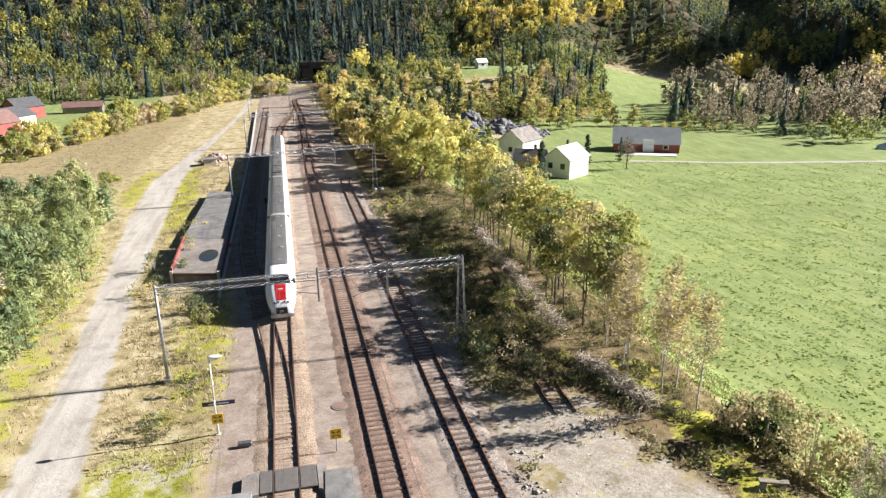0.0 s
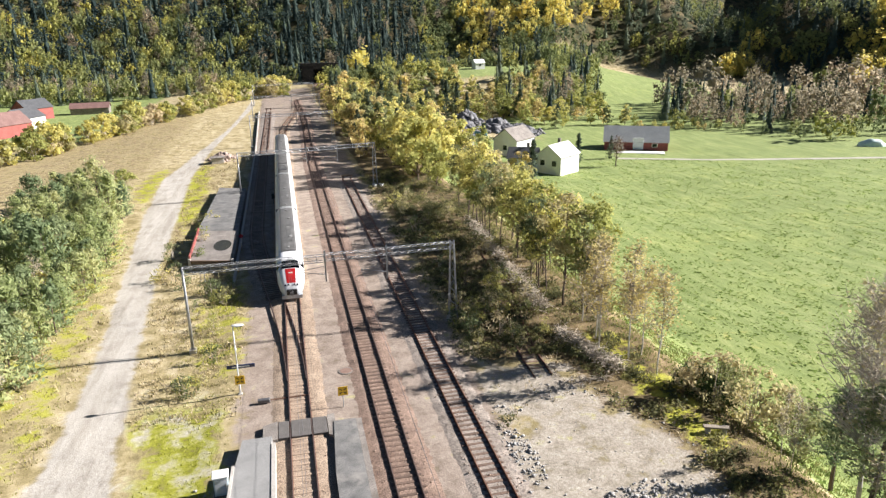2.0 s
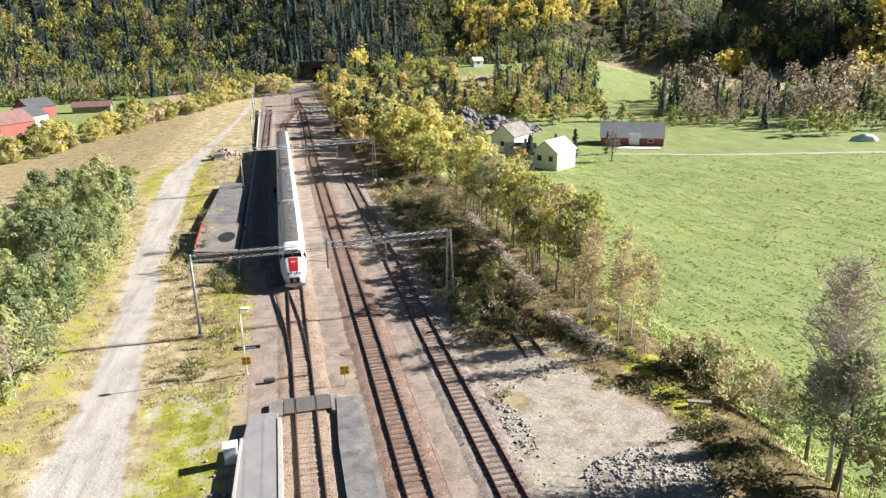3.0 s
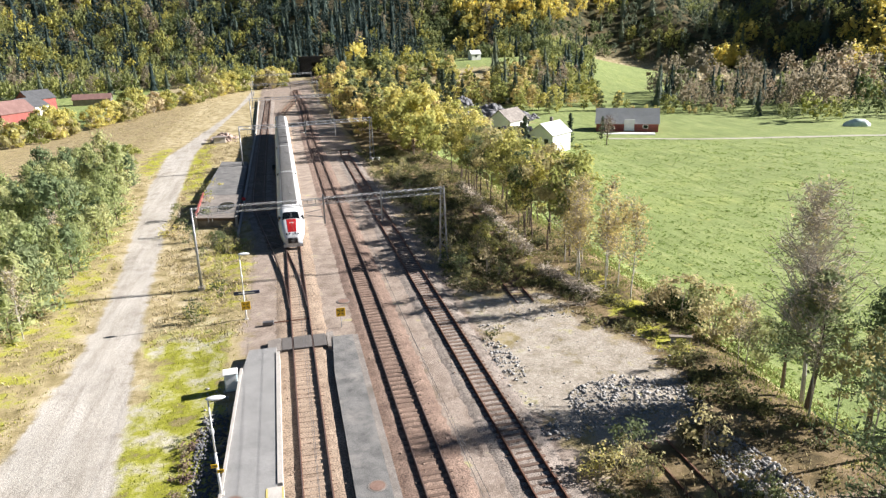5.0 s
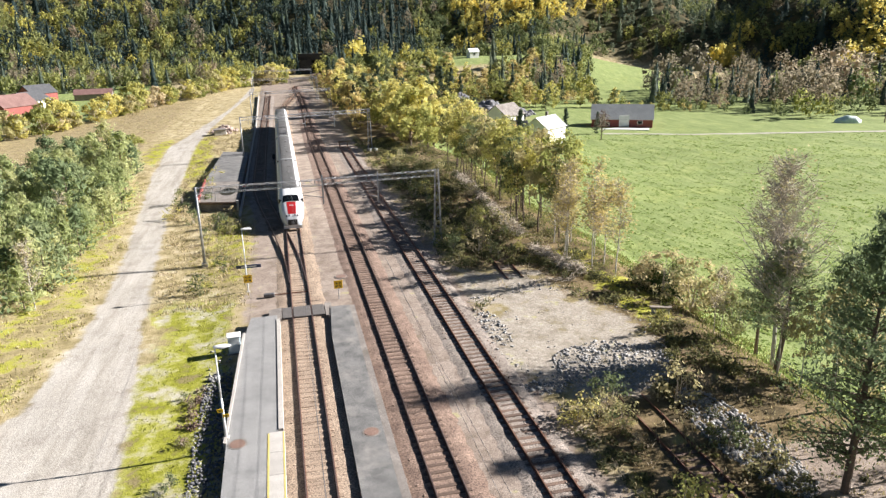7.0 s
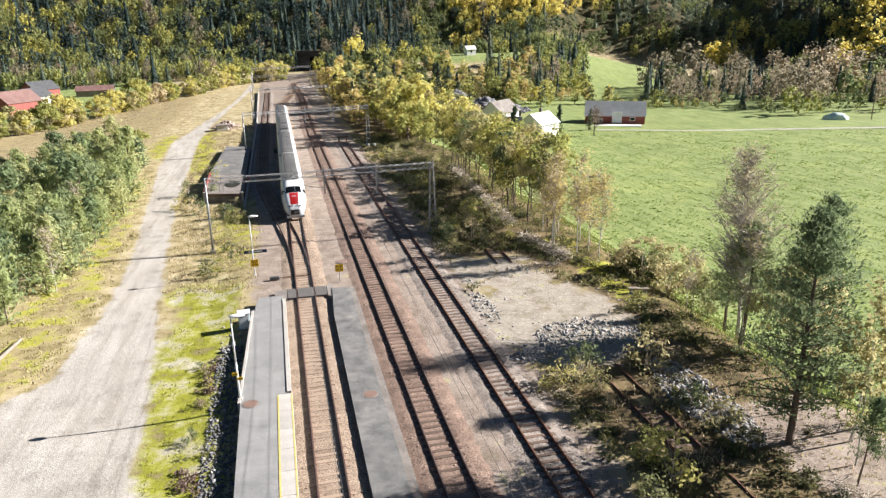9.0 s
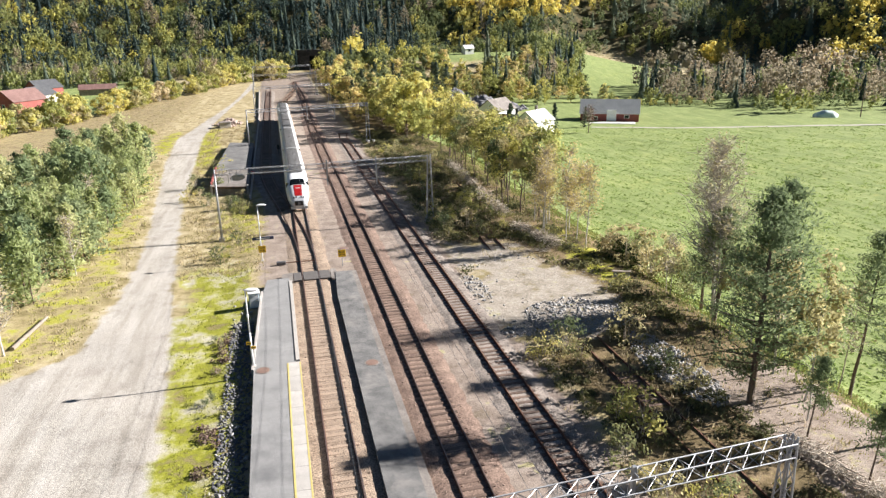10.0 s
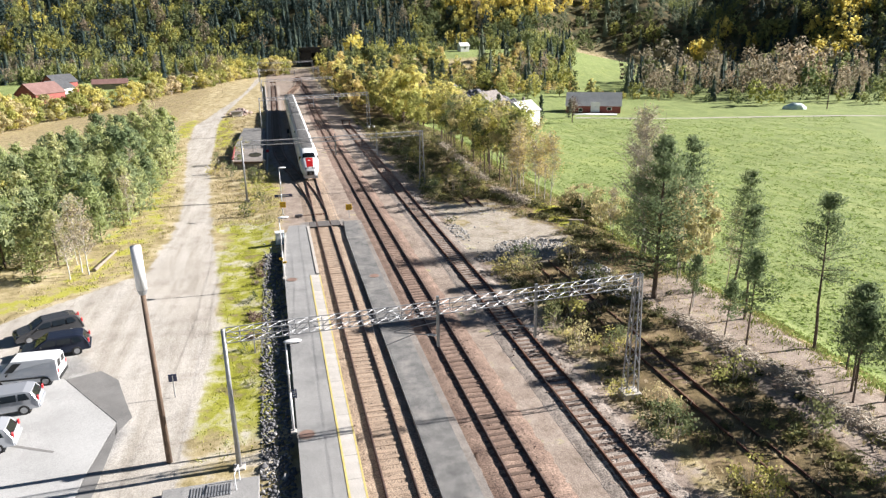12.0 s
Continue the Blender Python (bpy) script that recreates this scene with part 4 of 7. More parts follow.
# ---------------------------------------------------------------- buildings
def house(name, label, cat, x, y, z, rz, L, W, H, RH, wall, roof, wins=(), over=0.35, chimney=False, lean=None, door=None):
    """A gabled house with its ridge along its own x; walls, roof sheets, windows with frames."""
    h = thing(name, label, cat, x, y, z, rz, group="farm buildings")
    bm = bmesh.new()
    v = [(-L / 2, -W / 2, -1), (L / 2, -W / 2, -1), (L / 2, W / 2, -1), (-L / 2, W / 2, -1), (-L / 2, -W / 2, H), (L / 2, -W / 2, H), (L / 2, W / 2, H), (-L / 2, W / 2, H), (-L / 2, 0, H + RH), (L / 2, 0, H + RH)]
    vs = [bm.verts.new(p) for p in v]
    for f in ((0, 1, 5, 4), (2, 3, 7, 6), (1, 2, 6, 9, 5), (3, 0, 4, 8, 7), (4, 5, 9, 8), (6, 7, 8, 9)):
        bm.faces.new([vs[i] for i in f])
    bmesh.ops.recalc_face_normals(bm, faces=bm.faces[:])
    part("wall", bm, wall, h)
    for s in (-1, 1):
        bm = bmesh.new()
        e = math.atan2(RH, W / 2)
        ln = math.hypot(RH, W / 2) + over
        m = Matrix.Translation((0, 0, H + RH + 0.08)) @ pose(0, 0, 0, -s * math.degrees(e) if s > 0 else math.degrees(e), 0, 0)
        bmesh.ops.create_cube(bm, size=1, matrix=m @ Matrix.Translation((0, s * ln / 2, 0)) @ Matrix.Diagonal((L + 2 * over, ln, 0.14, 1)))
        part("roof", bm, roof, h)
    if chimney:
        bm = bmesh.new()
        bbox(bm, (L * 0.15, 0.4, H + RH + 0.3), (0.6, 0.6, 1.5), 0.04)
        part("chimney", bm, MAT_CONC_OLD, h)
    for side, u, zz, w, hh in wins:
        wd = None
        for nm, mat, k, o in (("window", MAT_WHITEPAINT, 1.25, 0.03), ("pane", MAT_GLASS, 1.0, 0.05)):
            bm = bmesh.new()
            if side in "SN":
                yy = (-W / 2 - o) if side == "S" else (W / 2 + o)
                box(bm, (u, yy, zz), (w * k, 0.06, hh * k))
            else:
                xx = (L / 2 + o) if side == "E" else (-L / 2 - o)
                box(bm, (xx, u, zz), (0.06, w * k, hh * k))
            ob = part(nm, bm, mat, wd or h)
            wd = wd or ob
    if door:
        bm = bmesh.new()
        box(bm, (door, -W / 2 - 0.04, 1.0), (1.0, 0.08, 2.1))
        part("door", bm, MAT_WOOD, h)
    return h


barn = house("barn", "long red wooden barn with a grey corrugated roof and white centre", "barn", 97, 131.5, -6.3, -27, 17, 8.4, 2.7, 3.7, MAT_REDWOOD, MAT_ROOFTIN,
             [("S", -6.5, 1.3, 1.0, 0.9), ("S", -4, 1.3, 1.0, 0.9), ("S", 5, 1.8, 1.2, 0.8)])
bm = bmesh.new()
box(bm, (0.6, -4.3, 2.2), (2.8, 0.3, 3.2))
part("gable_panel", bm, MAT_WHITEPAINT, barn, "white boarded centre bay")
bm = bmesh.new()
prism(bm, [(-7, -9.5), (7.5, -9.5), (7.5, -6), (-1, -6)], -0.3, 0.5)
part("ramp_roof", bm, MAT_WHITEPAINT, barn, "pale low lean-to roof")
house("farmhouse", "white wooden farmhouse with pale tin roof beside trees", "house", 61.5, 102, -4.6, 38, 8.4, 6.4, 3.7, 2.4, MAT_WHITEPAINT, MAT_ROOFTIN, [("W", -1.5, 2.2, 1.1, 1.2), ("W", 1.5, 2.2, 1.1, 1.2), ("N", 0, 2.2, 1.1, 1.2), ("N", 2.5, 2.2, 1.1, 1.2)], chimney=True)
house("farmhouse_wing", "low white wing with dark slate roof", "house", 54.5, 105.5, -4.6, -28, 6.5, 6, 3.0, 2.0, MAT_WHITEPAINT, MAT_ROOFDARK, [("S", 0, 1.6, 1.1, 1.1)], chimney=True)
house("grey_house", "older grey-roofed house with brown gable", "house", 59.5, 127, -4.8, 40, 9, 7, 4.2, 2.8, MAT_WHITEPAINT, MAT_CONC_OLD, [("W", 0, 2.2, 1.1, 1.2)])
house("garden_shed", "small white shed with flat pale roof", "shed", 46.5, 133, -3.4, 10, 6, 4, 2.3, 0.5, MAT_WHITEPAINT, MAT_ROOFTIN, [("S", 0, 1.3, 1.0, 0.9)])
house("garden_shed", "small white shed with flat pale roof", "shed", 47.5, 113, -4.0, -20, 4, 3, 2.2, 0.6, MAT_WHITEPAINT, MAT_CONC_OLD)
house("hilltop_hut", "tiny white hut on a grassy knoll", "hut", 97, 291.5, gz(97, 291.5) + 0.2, 10, 5, 4, 2.5, 1.6, MAT_WHITEPAINT, MAT_WHITEPAINT, [("S", 0, 1.5, 0.9, 0.9)])
house("red_barn", "red wooden barn with rusty roof behind bushes", "barn", -83.5, 195, -2.8, 60, 13, 9, 4.0, 3.4, MAT_REDWOOD, MAT_ROOFRED, [("W", 0, 2.5, 1, 1)])
house("white_house", "white house with dark roof behind bushes", "house", -83, 212, -2.8, 70, 11, 8, 4.2, 2.8, MAT_WHITEPAINT, MAT_ROOFDARK, [("W", -2, 2, 1, 1.2), ("W", 2, 2, 1, 1.2)])
house("red_house", "red house with dark roof behind bushes", "house", -90, 245, -2.8, 55, 11, 8, 4.4, 3.0, MAT_REDWOOD, MAT_ROOFDARK, [("W", 0, 2.4, 1, 1.2)])
house("long_shed", "low shed with faded red roof behind bushes", "shed", -74, 262, -2.8, 5, 14, 7, 2.2, 1.8, MAT_CONC_OLD, MAT_ROOFRED)

# tunnel portal at the end of the line
por = thing("tunnel_portal", "concrete railway tunnel portal under a wooded hillside, coloured dark for shade", "tunnel portal", 23, 356, 0, -8, kind="structure")
bm = bmesh.new()
for cx_, w_ in ((-7, 8), (7, 8)):
    box(bm, (cx_, 0, 4), (w_, 2.0, 10))
box(bm, (0, 0, 9), (22, 2.0, 3.4))
# near-black colour stands in for the shade that lies over the portal
MAT_SHADED_STONE = rough_surface("shade_dark_portal_stone", (0.025, 0.025, 0.027), (0.07, 0.068, 0.065), 0.9, 0.95, 0, 0.5, 8, grain=0.9)
part("headwall", bm, MAT_SHADED_STONE, por)
bm = bmesh.new()
box(bm, (0, 9, 3.6), (7, 0.5, 8))
for sx in (-1, 1):
    box(bm, (sx * 3.3, 4.5, 3.6), (0.5, 9, 8))
box(bm, (0, 4.5, 7.4), (7, 9, 0.5))
part("tunnel_lining", bm, MAT_SHADED_STONE, por)

strip = [(84, 116.5), (100, 110.5), (130, 100.0), (160, 91), (200, 78), (260, 58)]
bm = bmesh.new()
prev = None
for (xa, ya), (xb, yb) in zip(strip, strip[1:]):
    for k in range(10):
        u = k / 10
        xx, yy = xa + (xb - xa) * u, ya + (yb - ya) * u
        row = [bm.verts.new((xx + 0.35 * s, yy + 0.95 * s, gz(xx + 0.35 * s, yy + 0.95 * s) + 0.06)) for s in (-1, 1)]
        if prev:
            bm.faces.new((prev[0], row[0], row[1], prev[1]))
        prev = row
tagged(part("farm_road", bm, rough_surface("pale_gravel", (0.34, 0.32, 0.26), (0.46, 0.43, 0.37), 0.6, 0.95, 0, 0.2)), "pale gravel farm road along the field", "road", kind="structure")


# ---------------------------------------------------------------- vegetation
def leaf_cards(c, size, rng, aspect=1.0, up=0.3, direction=None, out=None):
    """Small quads at points c; up: how far they lie flat."""
    n = len(c)
    nv = rng.normal(size=(n, 3))
    if out is not None:
        nv = 0.6 * nv / np.linalg.norm(nv, axis=1)[:, None] + out
    else:
        nv[:, 2] += up * 3 * np.sign(nv[:, 2])
    nv /= np.linalg.norm(nv, axis=1)[:, None]
    u = rng.normal(size=(n, 3)) if direction is None else direction + 0.35 * rng.normal(size=(n, 3))
    u -= nv * (u * nv).sum(1)[:, None]
    u /= np.linalg.norm(u, axis=1)[:, None] + 1e-9
    v = np.cross(nv, u)
    s = np.asarray(size)[:, None]
    u, v = u * s / 2, v * s / 2 * aspect
    verts = np.stack([c - u - 0.6 * v, c + 0.2 * u - v, c + u + 0.5 * v, c - 0.3 * u + v], 1).reshape(-1, 3)
    return verts, np.arange(4 * n).reshape(-1, 4)


def limb_path(bm, p, d, length, r, rng, bend=0.25, steps=3, seg=5):
    p, d = Vector(p), Vector(d).normalized()
    out = [p.copy()]
    for i in range(steps):
        q = p + d * length / steps
        r1 = r * (1 - 0.75 / steps)
        rod(bm, p, q, r, r1, seg)
        p, r = q, r1
        out.append(p.copy())
        d = (d + Vector((rng.uniform(-bend, bend), rng.uniform(-bend, bend), rng.uniform(-bend * 0.4, bend)))).normalized()
    return out


def trunk_bm(h, r, rng, lean=0.03, seg=7, steps=6):
    bm = bmesh.new()
    p = Vector((0, 0, -0.25))
    pts = [p.copy()]
    for i in range(steps):
        q = Vector((p.x + rng.uniform(-lean, lean) * h / steps * 2, p.y + rng.uniform(-lean, lean) * h / steps * 2, -0.25 + (h + 0.25) * (i + 1) / steps))
        rod(bm, p, q, r * (1 - 0.9 * i / steps), r * (1 - 0.9 * (i + 1) / steps), seg)
        p = q
        pts.append(p.copy())
    return bm, pts


def on_trunk(pts, z):
    for a, b in zip(pts, pts[1:]):
        if a.z <= z <= b.z:
            return a.lerp(b, (z - a.z) / (b.z - a.z))
    return pts[-1].copy()


def broadleaf(seed, h, r, n, leaf, bark, name, label, cat="tree", low=0.28, size=0.34, tr=0.13, clumps=34, open_crown=0.0, stems=1):
    """A broadleaf tree: trunk with limbs, crown of leaf clumps with gaps."""
    rg, rng = random.Random(seed), np.random.default_rng(seed)
    t = thing(name, label, cat)
    bm, pts = trunk_bm(h * 0.93, tr, rg, 0.04)
    for s in range(1, stems):
        a = rg.uniform(0, 6.28)
        limb_path(bm, (0.15 * math.cos(a), 0.15 * math.sin(a), -0.2), (0.25 * math.cos(a), 0.25 * math.sin(a), 1), h * rg.uniform(0.7, 0.9), tr * 0.7, rg, 0.1, 6)
    cen = []
    for i in range(clumps):
        u = rg.random()
        z = h * (low + (1 - low) * u)
        prof = math.sin(math.pi * min(1, 0.12 + 0.86 * u)) ** 0.7
        rad = r * prof * (rg.random() ** 0.45)
        a = rg.uniform(0, 6.28)
        o = on_trunk(pts, z * 0.8)
        c = Vector((o.x + rad * math.cos(a), o.y + rad * math.sin(a), z))
        if i % 2 == 0:
            b = on_trunk(pts, max(0.1 * h, z - rad * 0.9 - 0.3))
            rr = tr * (1 - 0.85 * b.z / h) * 0.5
            rod(bm, b, b.lerp(c, 0.55) + Vector((0, 0, 0.12 * rad)), rr, rr * 0.6, 4)
            rod(bm, b.lerp(c, 0.55) + Vector((0, 0, 0.12 * rad)), c, rr * 0.6, rr * 0.2, 4)
        cen.append((c, (0.16 + 0.12 * rg.random()) * (0.5 + 0.5 * prof) * r + 0.25))
    part("trunk", bm, bark, t)
    w = np.array([c[1] for c in cen]) ** 2
    k = rng.choice(len(cen), n, p=w / w.sum())
    C = np.array([tuple(c[0]) for c in cen])[k]
    S = np.array([c[1] for c in cen])[k]
    d = rng.normal(size=(n, 3))
    d /= np.linalg.norm(d, axis=1)[:, None]
    C = C + d * (S * rng.random(n) ** 0.5)[:, None] * np.array([1, 1, 0.8])
    o = (C - np.array([0, 0, h * (low + 0.45 * (1 - low))])) / np.array([r, r, h * 0.5])
    o /= np.linalg.norm(o, axis=1)[:, None] + 1e-6
    v, f = leaf_cards(C, size * (0.6 + 0.8 * rng.random(n)), rng, 0.75, out=0.6 * d + 0.6 * o)
    ob = new("crown", np_mesh("crown", v, f, leaf))
    ob.parent = t
    return t


def pine(seed, h, r, n, leaf, name, label, low=0.35, tr=0.14, size=0.42, whorl=0.55, shape=0.75, limbs=True):
    """A pine: trunk, whorls of boughs, needle tufts on their outer parts."""
    rg, rng = random.Random(seed), np.random.default_rng(seed)
    t = thing(name, label, "tree")
    bm, pts = trunk_bm(h, tr, rg, 0.02)
    tips, dirs, wt = [], [], []
    z = h * low
    while z < h * 0.99:
        u = (z / h - low) / (1 - low)
        ln = r * ((1 - u) ** shape) * (0.35 + 0.65 * min(1, u * 4 + 0.45))
        for k in range(rg.randint(4, 6)):
            a = rg.uniform(0, 6.28)
            L = ln * rg.uniform(0.55, 1.1) + 0.15
            d = Vector((math.cos(a), math.sin(a), 0.15 + 0.7 * u)).normalized()
            o = on_trunk(pts, z + rg.uniform(-0.2, 0.2))
            e = o + d * L
            rr = max(0.012, tr * 0.28 * (1 - u))
            if limbs or rg.random() < 0.12:
                rod(bm, o, e, rr, rr * 0.3, 4)
            for q in np.linspace(0.3, 1.05, 6):
                tips.append(tuple(o + d * L * q))
                dirs.append(tuple(d))
                wt.append(0.3 + 0.25 * L * q)
        z += whorl * rg.uniform(0.7, 1.25) * (1 - 0.45 * u)
    part("trunk", bm, MAT_BARK, t)
    tips, dirs, wt = np.array(tips), np.array(dirs), np.array(wt)
    k = rng.integers(0, len(tips), n)
    d = rng.normal(size=(n, 3)) * (wt[k] * 0.42)[:, None] * np.array([1, 1, 0.55])
    v, f = leaf_cards(tips[k] + d, size * (0.6 + 0.8 * rng.random(n)), rng, 0.34, 0.25, dirs[k] + np.array([0, 0, 0.5]), 0.5 * d / (np.linalg.norm(d, axis=1)[:, None] + 1e-6) + 0.45 * dirs[k] + np.array([0, 0, 0.25]))
    ob = new("crown", np_mesh("crown", v, f, leaf))
    ob.parent = t
    return t


def bare_tree(seed, h, r, name, label, bark, leaf=None, n_leaf=0, tr=0.14, boughs=34, low=0.22):
    """A nearly bare tree: upright stem and a haze of fine twigs."""
    rg, rng = random.Random(seed), np.random.default_rng(seed)
    t = thing(name, label, "tree")
    bm, pts = trunk_bm(h, tr, rg, 0.03)
    tw_a, tw_b = [], []
    for i in range(boughs):
        u = rg.random()
        z = h * (low + (0.97 - low) * u)
        a = rg.uniform(0, 6.28)
        L = r * (1 - 0.75 * u) * rg.uniform(0.6, 1.1) + 0.4
        path = limb_path(bm, on_trunk(pts, z), (math.cos(a), math.sin(a), 1.15), L, max(0.015, tr * 0.35 * (1 - u)), rg, 0.3, 3, 4)
        for q in range(24):
            s = rg.choice(path[1:])
            d = Vector((rg.uniform(-1, 1), rg.uniform(-1, 1), rg.uniform(-0.2, 1))).normalized()
            b = s + d * rg.uniform(0.4, 1.0) * (0.5 + L * 0.25)
            tw_a.append(tuple(s))
            tw_b.append(tuple(b))
    part("trunk", bm, bark, t)
    A, B = np.array(tw_a), np.array(tw_b)
    n = len(A)
    side = np.cross(B - A, rng.normal(size=(n, 3)))
    side = side / np.linalg.norm(side, axis=1)[:, None] * 0.018
    V = np.stack([A - side, A + side, B + side * 0.3, B - side * 0.3], 1).reshape(-1, 3)
    ob = new("twig_haze", np_mesh("twig_haze", V, np.arange(4 * n).reshape(-1, 4), MAT_TWIG))
    ob.parent = t
    if leaf:
        k = rng.integers(0, n, n_leaf)
        v, f = leaf_cards(B[k] + rng.normal(size=(n_leaf, 3)) * 0.25, 0.2 * (0.6 + 0.8 * rng.random(n_leaf)), rng, 0.75)
        ob = new("crown", np_mesh("crown", v, f, leaf))
        ob.parent = t
    return t


def plant(protos, spots, group, seed, smin=0.85, smax=1.15):
    """Set the prototypes, then copies of them, at the spots (x, y[, scale])."""
    rg = random.Random(seed)
    for i, s in enumerate(spots):
        k = (s[2] if len(s) > 2 else 1.0) * rg.uniform(smin, smax)
        m = pose(s[0], s[1], gz(s[0], s[1]) - 0.05, rg.uniform(-2, 2), rg.uniform(-2, 2), rg.uniform(0, 360)) @ Matrix.Diagonal((k * rg.uniform(0.92, 1.08), k * rg.uniform(0.92, 1.08), k, 1))
        if i < len(protos):
            protos[i].matrix_basis = m
            tagged(protos[i], group=group)
        else:
            src = protos[i % len(protos)]
            keep = src.matrix_basis.copy()
            src.matrix_basis = Matrix.Identity(4)
            c = copy_thing(src, m)
            src.matrix_basis = keep
            tagged(c, group=group)


rg0 = random.Random(11)
# tall autumn row on the embankment
row = [(26.9 + rg0.uniform(-1.2, 4.2), y + rg0.uniform(-0.8, 0.8), rg0.uniform(0.85, 1.1)) for y in np.arange(13, 58, 1.35)]
protos = [broadleaf(20 + i, 10.8, 2.6, 1700, (LEAF_GREEN, LEAF_DECID, LEAF_YELLOWPALE, LEAF_DECID, LEAF_DECID)[i], MAT_BARK, "birch_tree", "slender autumn tree with yellow-green leaves on the embankment", low=0.36, tr=0.1, size=0.27) for i in range(5)]
plant(protos, row, "embankment tree row", 1)
slim = [(27.4, 3.2), (28.1, -0.2), (26.4, 7.5), (27.6, 9.3), (28.6, 11), (26.9, 11.5), (25.8, 5.6), (28.7, 3.5), (28.9, 6)]
plant([bare_tree(40 + i, 8.6, 1.5, "birch_tree", "thin nearly bare birch with pale stem and few tan leaves", MAT_BIRCH, LEAF_TWIGGY, 760, 0.07, 26) for i in range(3)], slim, "bare birches", 2)
plant([broadleaf(50 + i, 5.0, 3.2, 1900, LEAF_GREEN if i else LEAF_YELLOWPALE, MAT_TWIG, "large_bush", "wide half-bare olive bush beside the field", "bush", 0.1, 0.26, 0.07, 30, stems=6) for i in range(2)], [(31.8, -7.0, 1.0), (33, -3.0, 0.9), (30.6, -4.2, 0.75), (34.2, -9.5, 0.8)], "embankment bushes", 3)
plant([broadleaf(56, 2.7, 2.0, 1500, leaf_material("dark_green_bush_leaves", [(0.0, (0.05, 0.08, 0.03)), (1.0, (0.13, 0.17, 0.06))], 0.3), MAT_TWIG, "large_bush", "dense dark green bush beside the field", "bush", 0.04, 0.24, 0.06, 26, stems=5)], [(29.9, -2.6), (30.6, -4.6, 0.8)], "embankment bushes", 31)
plant([bare_tree(60, 14.5, 4.8, "birch_tree", "tall bare birch with a haze of pale twigs", MAT_BIRCH, LEAF_YELLOWPALE, 600, 0.16, 150, 0.3)], [(31.6, -17.0)], "tall birch", 4, 1, 1)
plant([pine(62, 9.5, 3.0, 5200, NEEDLE_MID, "pine_tree", "green pine with a full grey-green crown", 0.36, 0.2, 0.26)], [(30.9, -18.2), (33.5, -20.5, 1.1), (32.8, -13.8, 0.8)], "embankment pines", 5, 1, 1)
plant([pine(64, 13.0, 4.3, 11000, NEEDLE_MID, "pine_tree", "dense dark green pine on the embankment", 0.14, 0.22, 0.25, 0.5, 0.62)], [(24.6, -31.0), (31.0, -56, 0.9), (30.5, -66, 0.9)], "embankment pines", 6, 1, 1)
plant([pine(70 + i, 7.2, 1.9, 2200, NEEDLE_MID, "pine_tree", "young dark pine with bare lower stem", 0.42, 0.09, 0.26, 0.45) for i in range(2)],
      [(26.2, -40.6, 1.0), (25.3, -35.0, 0.8), (25.6, -39.0, 0.62), (28.2, -47.8, 0.95), (29.3, -49.2, 1.0), (28.9, -50.5, 1.1), (27.4, -48.8, 0.8), (30.7, -44.8, 0.75), (29.6, -46.6, 0.7)], "young pines", 7)
plant([pine(74, 11.2, 2.6, 4200, NEEDLE_MID, "pine_tree", "tall thin pine with open crown and bare lower stem", 0.48, 0.13, 0.21, 0.65)], [(30.6, -42.0), (31.5, -24.5, 1.15), (32.4, -30.6, 1.0), (29.6, -55, 1.1), (28.6, -60, 1.1), (31, -64, 1.1), (29, -36.6, 0.8)], "embankment pines", 8, 1, 1)
plant([broadleaf(76, 9.5, 1.5, 900, LEAF_YELLOWPALE, MAT_BIRCH, "birch_tree", "young birch with pale yellow leaves", low=0.3, tr=0.07, size=0.26)], [(28.4, -28.3, 1.0), (27.9, -31.7, 0.9), (29.5, -24.6, 0.9), (26.5, -33.6, 0.8), (30.2, -21.2, .8)], "embankment birches", 9)
plant([bare_tree(78, 8.6, 1.2, "birch_tree", "thin nearly bare young tree", MAT_TWIG, LEAF_YELLOWPALE, 200, 0.06, 20)], [(29.8, -19.6), (30.4, -11.9, 0.6), (29.9, -13.4, 0.55), (29.4, -27.2, 0.9), (32, -30, 0.8)], "bare saplings", 10)

# dense young pines beside the road
pines_l = []
for i in range(900):
    x, y = rg0.uniform(-52, -20), rg0.uniform(-14, 86)
    lim = np.interp(y, [-14, -6, 4, 20, 43, 60, 85], [-26, -24.5, -22.4, -20.8, -21.4, -23.5, -27])
    if x > lim or x < lim - (22 if y < 60 else 15):
        continue
    if all((x - a) ** 2 + (y - b) ** 2 > 3.0 for a, b, *_ in pines_l):
        pines_l.append((x, y, rg0.uniform(0.72, 1.2) * (1.35 if rg0.random() < 0.14 else 1)))
plant([pine(90 + i, 4.7, 2.2, 760, (NEEDLE_PINE, NEEDLE_PINE, NEEDLE_PINE, NEEDLE_MID)[i], "young_pine", "bushy young grey-green pine in a dense stand", 0.06, 0.08, 0.4, 0.5, 0.6, False) for i in range(4)], pines_l, "young pine stand", 11)
plant([bare_tree(96 + i, 7.6, 1.6, "birch_tree", "white-stemmed birch with sparse golden leaves", MAT_BIRCH, LEAF_YELLOWPALE, 420, 0.09, 30, 0.25) for i in range(2)],
      [(-22.6, -11.0, 0.95), (-23.4, -10.2, 1.0), (-24.0, -12.0, 0.9), (-22.0, 6.8, 0.9), (-25.5, 30, 0.8), (-24.4, -7.6, 0.8)], "roadside birches", 12)
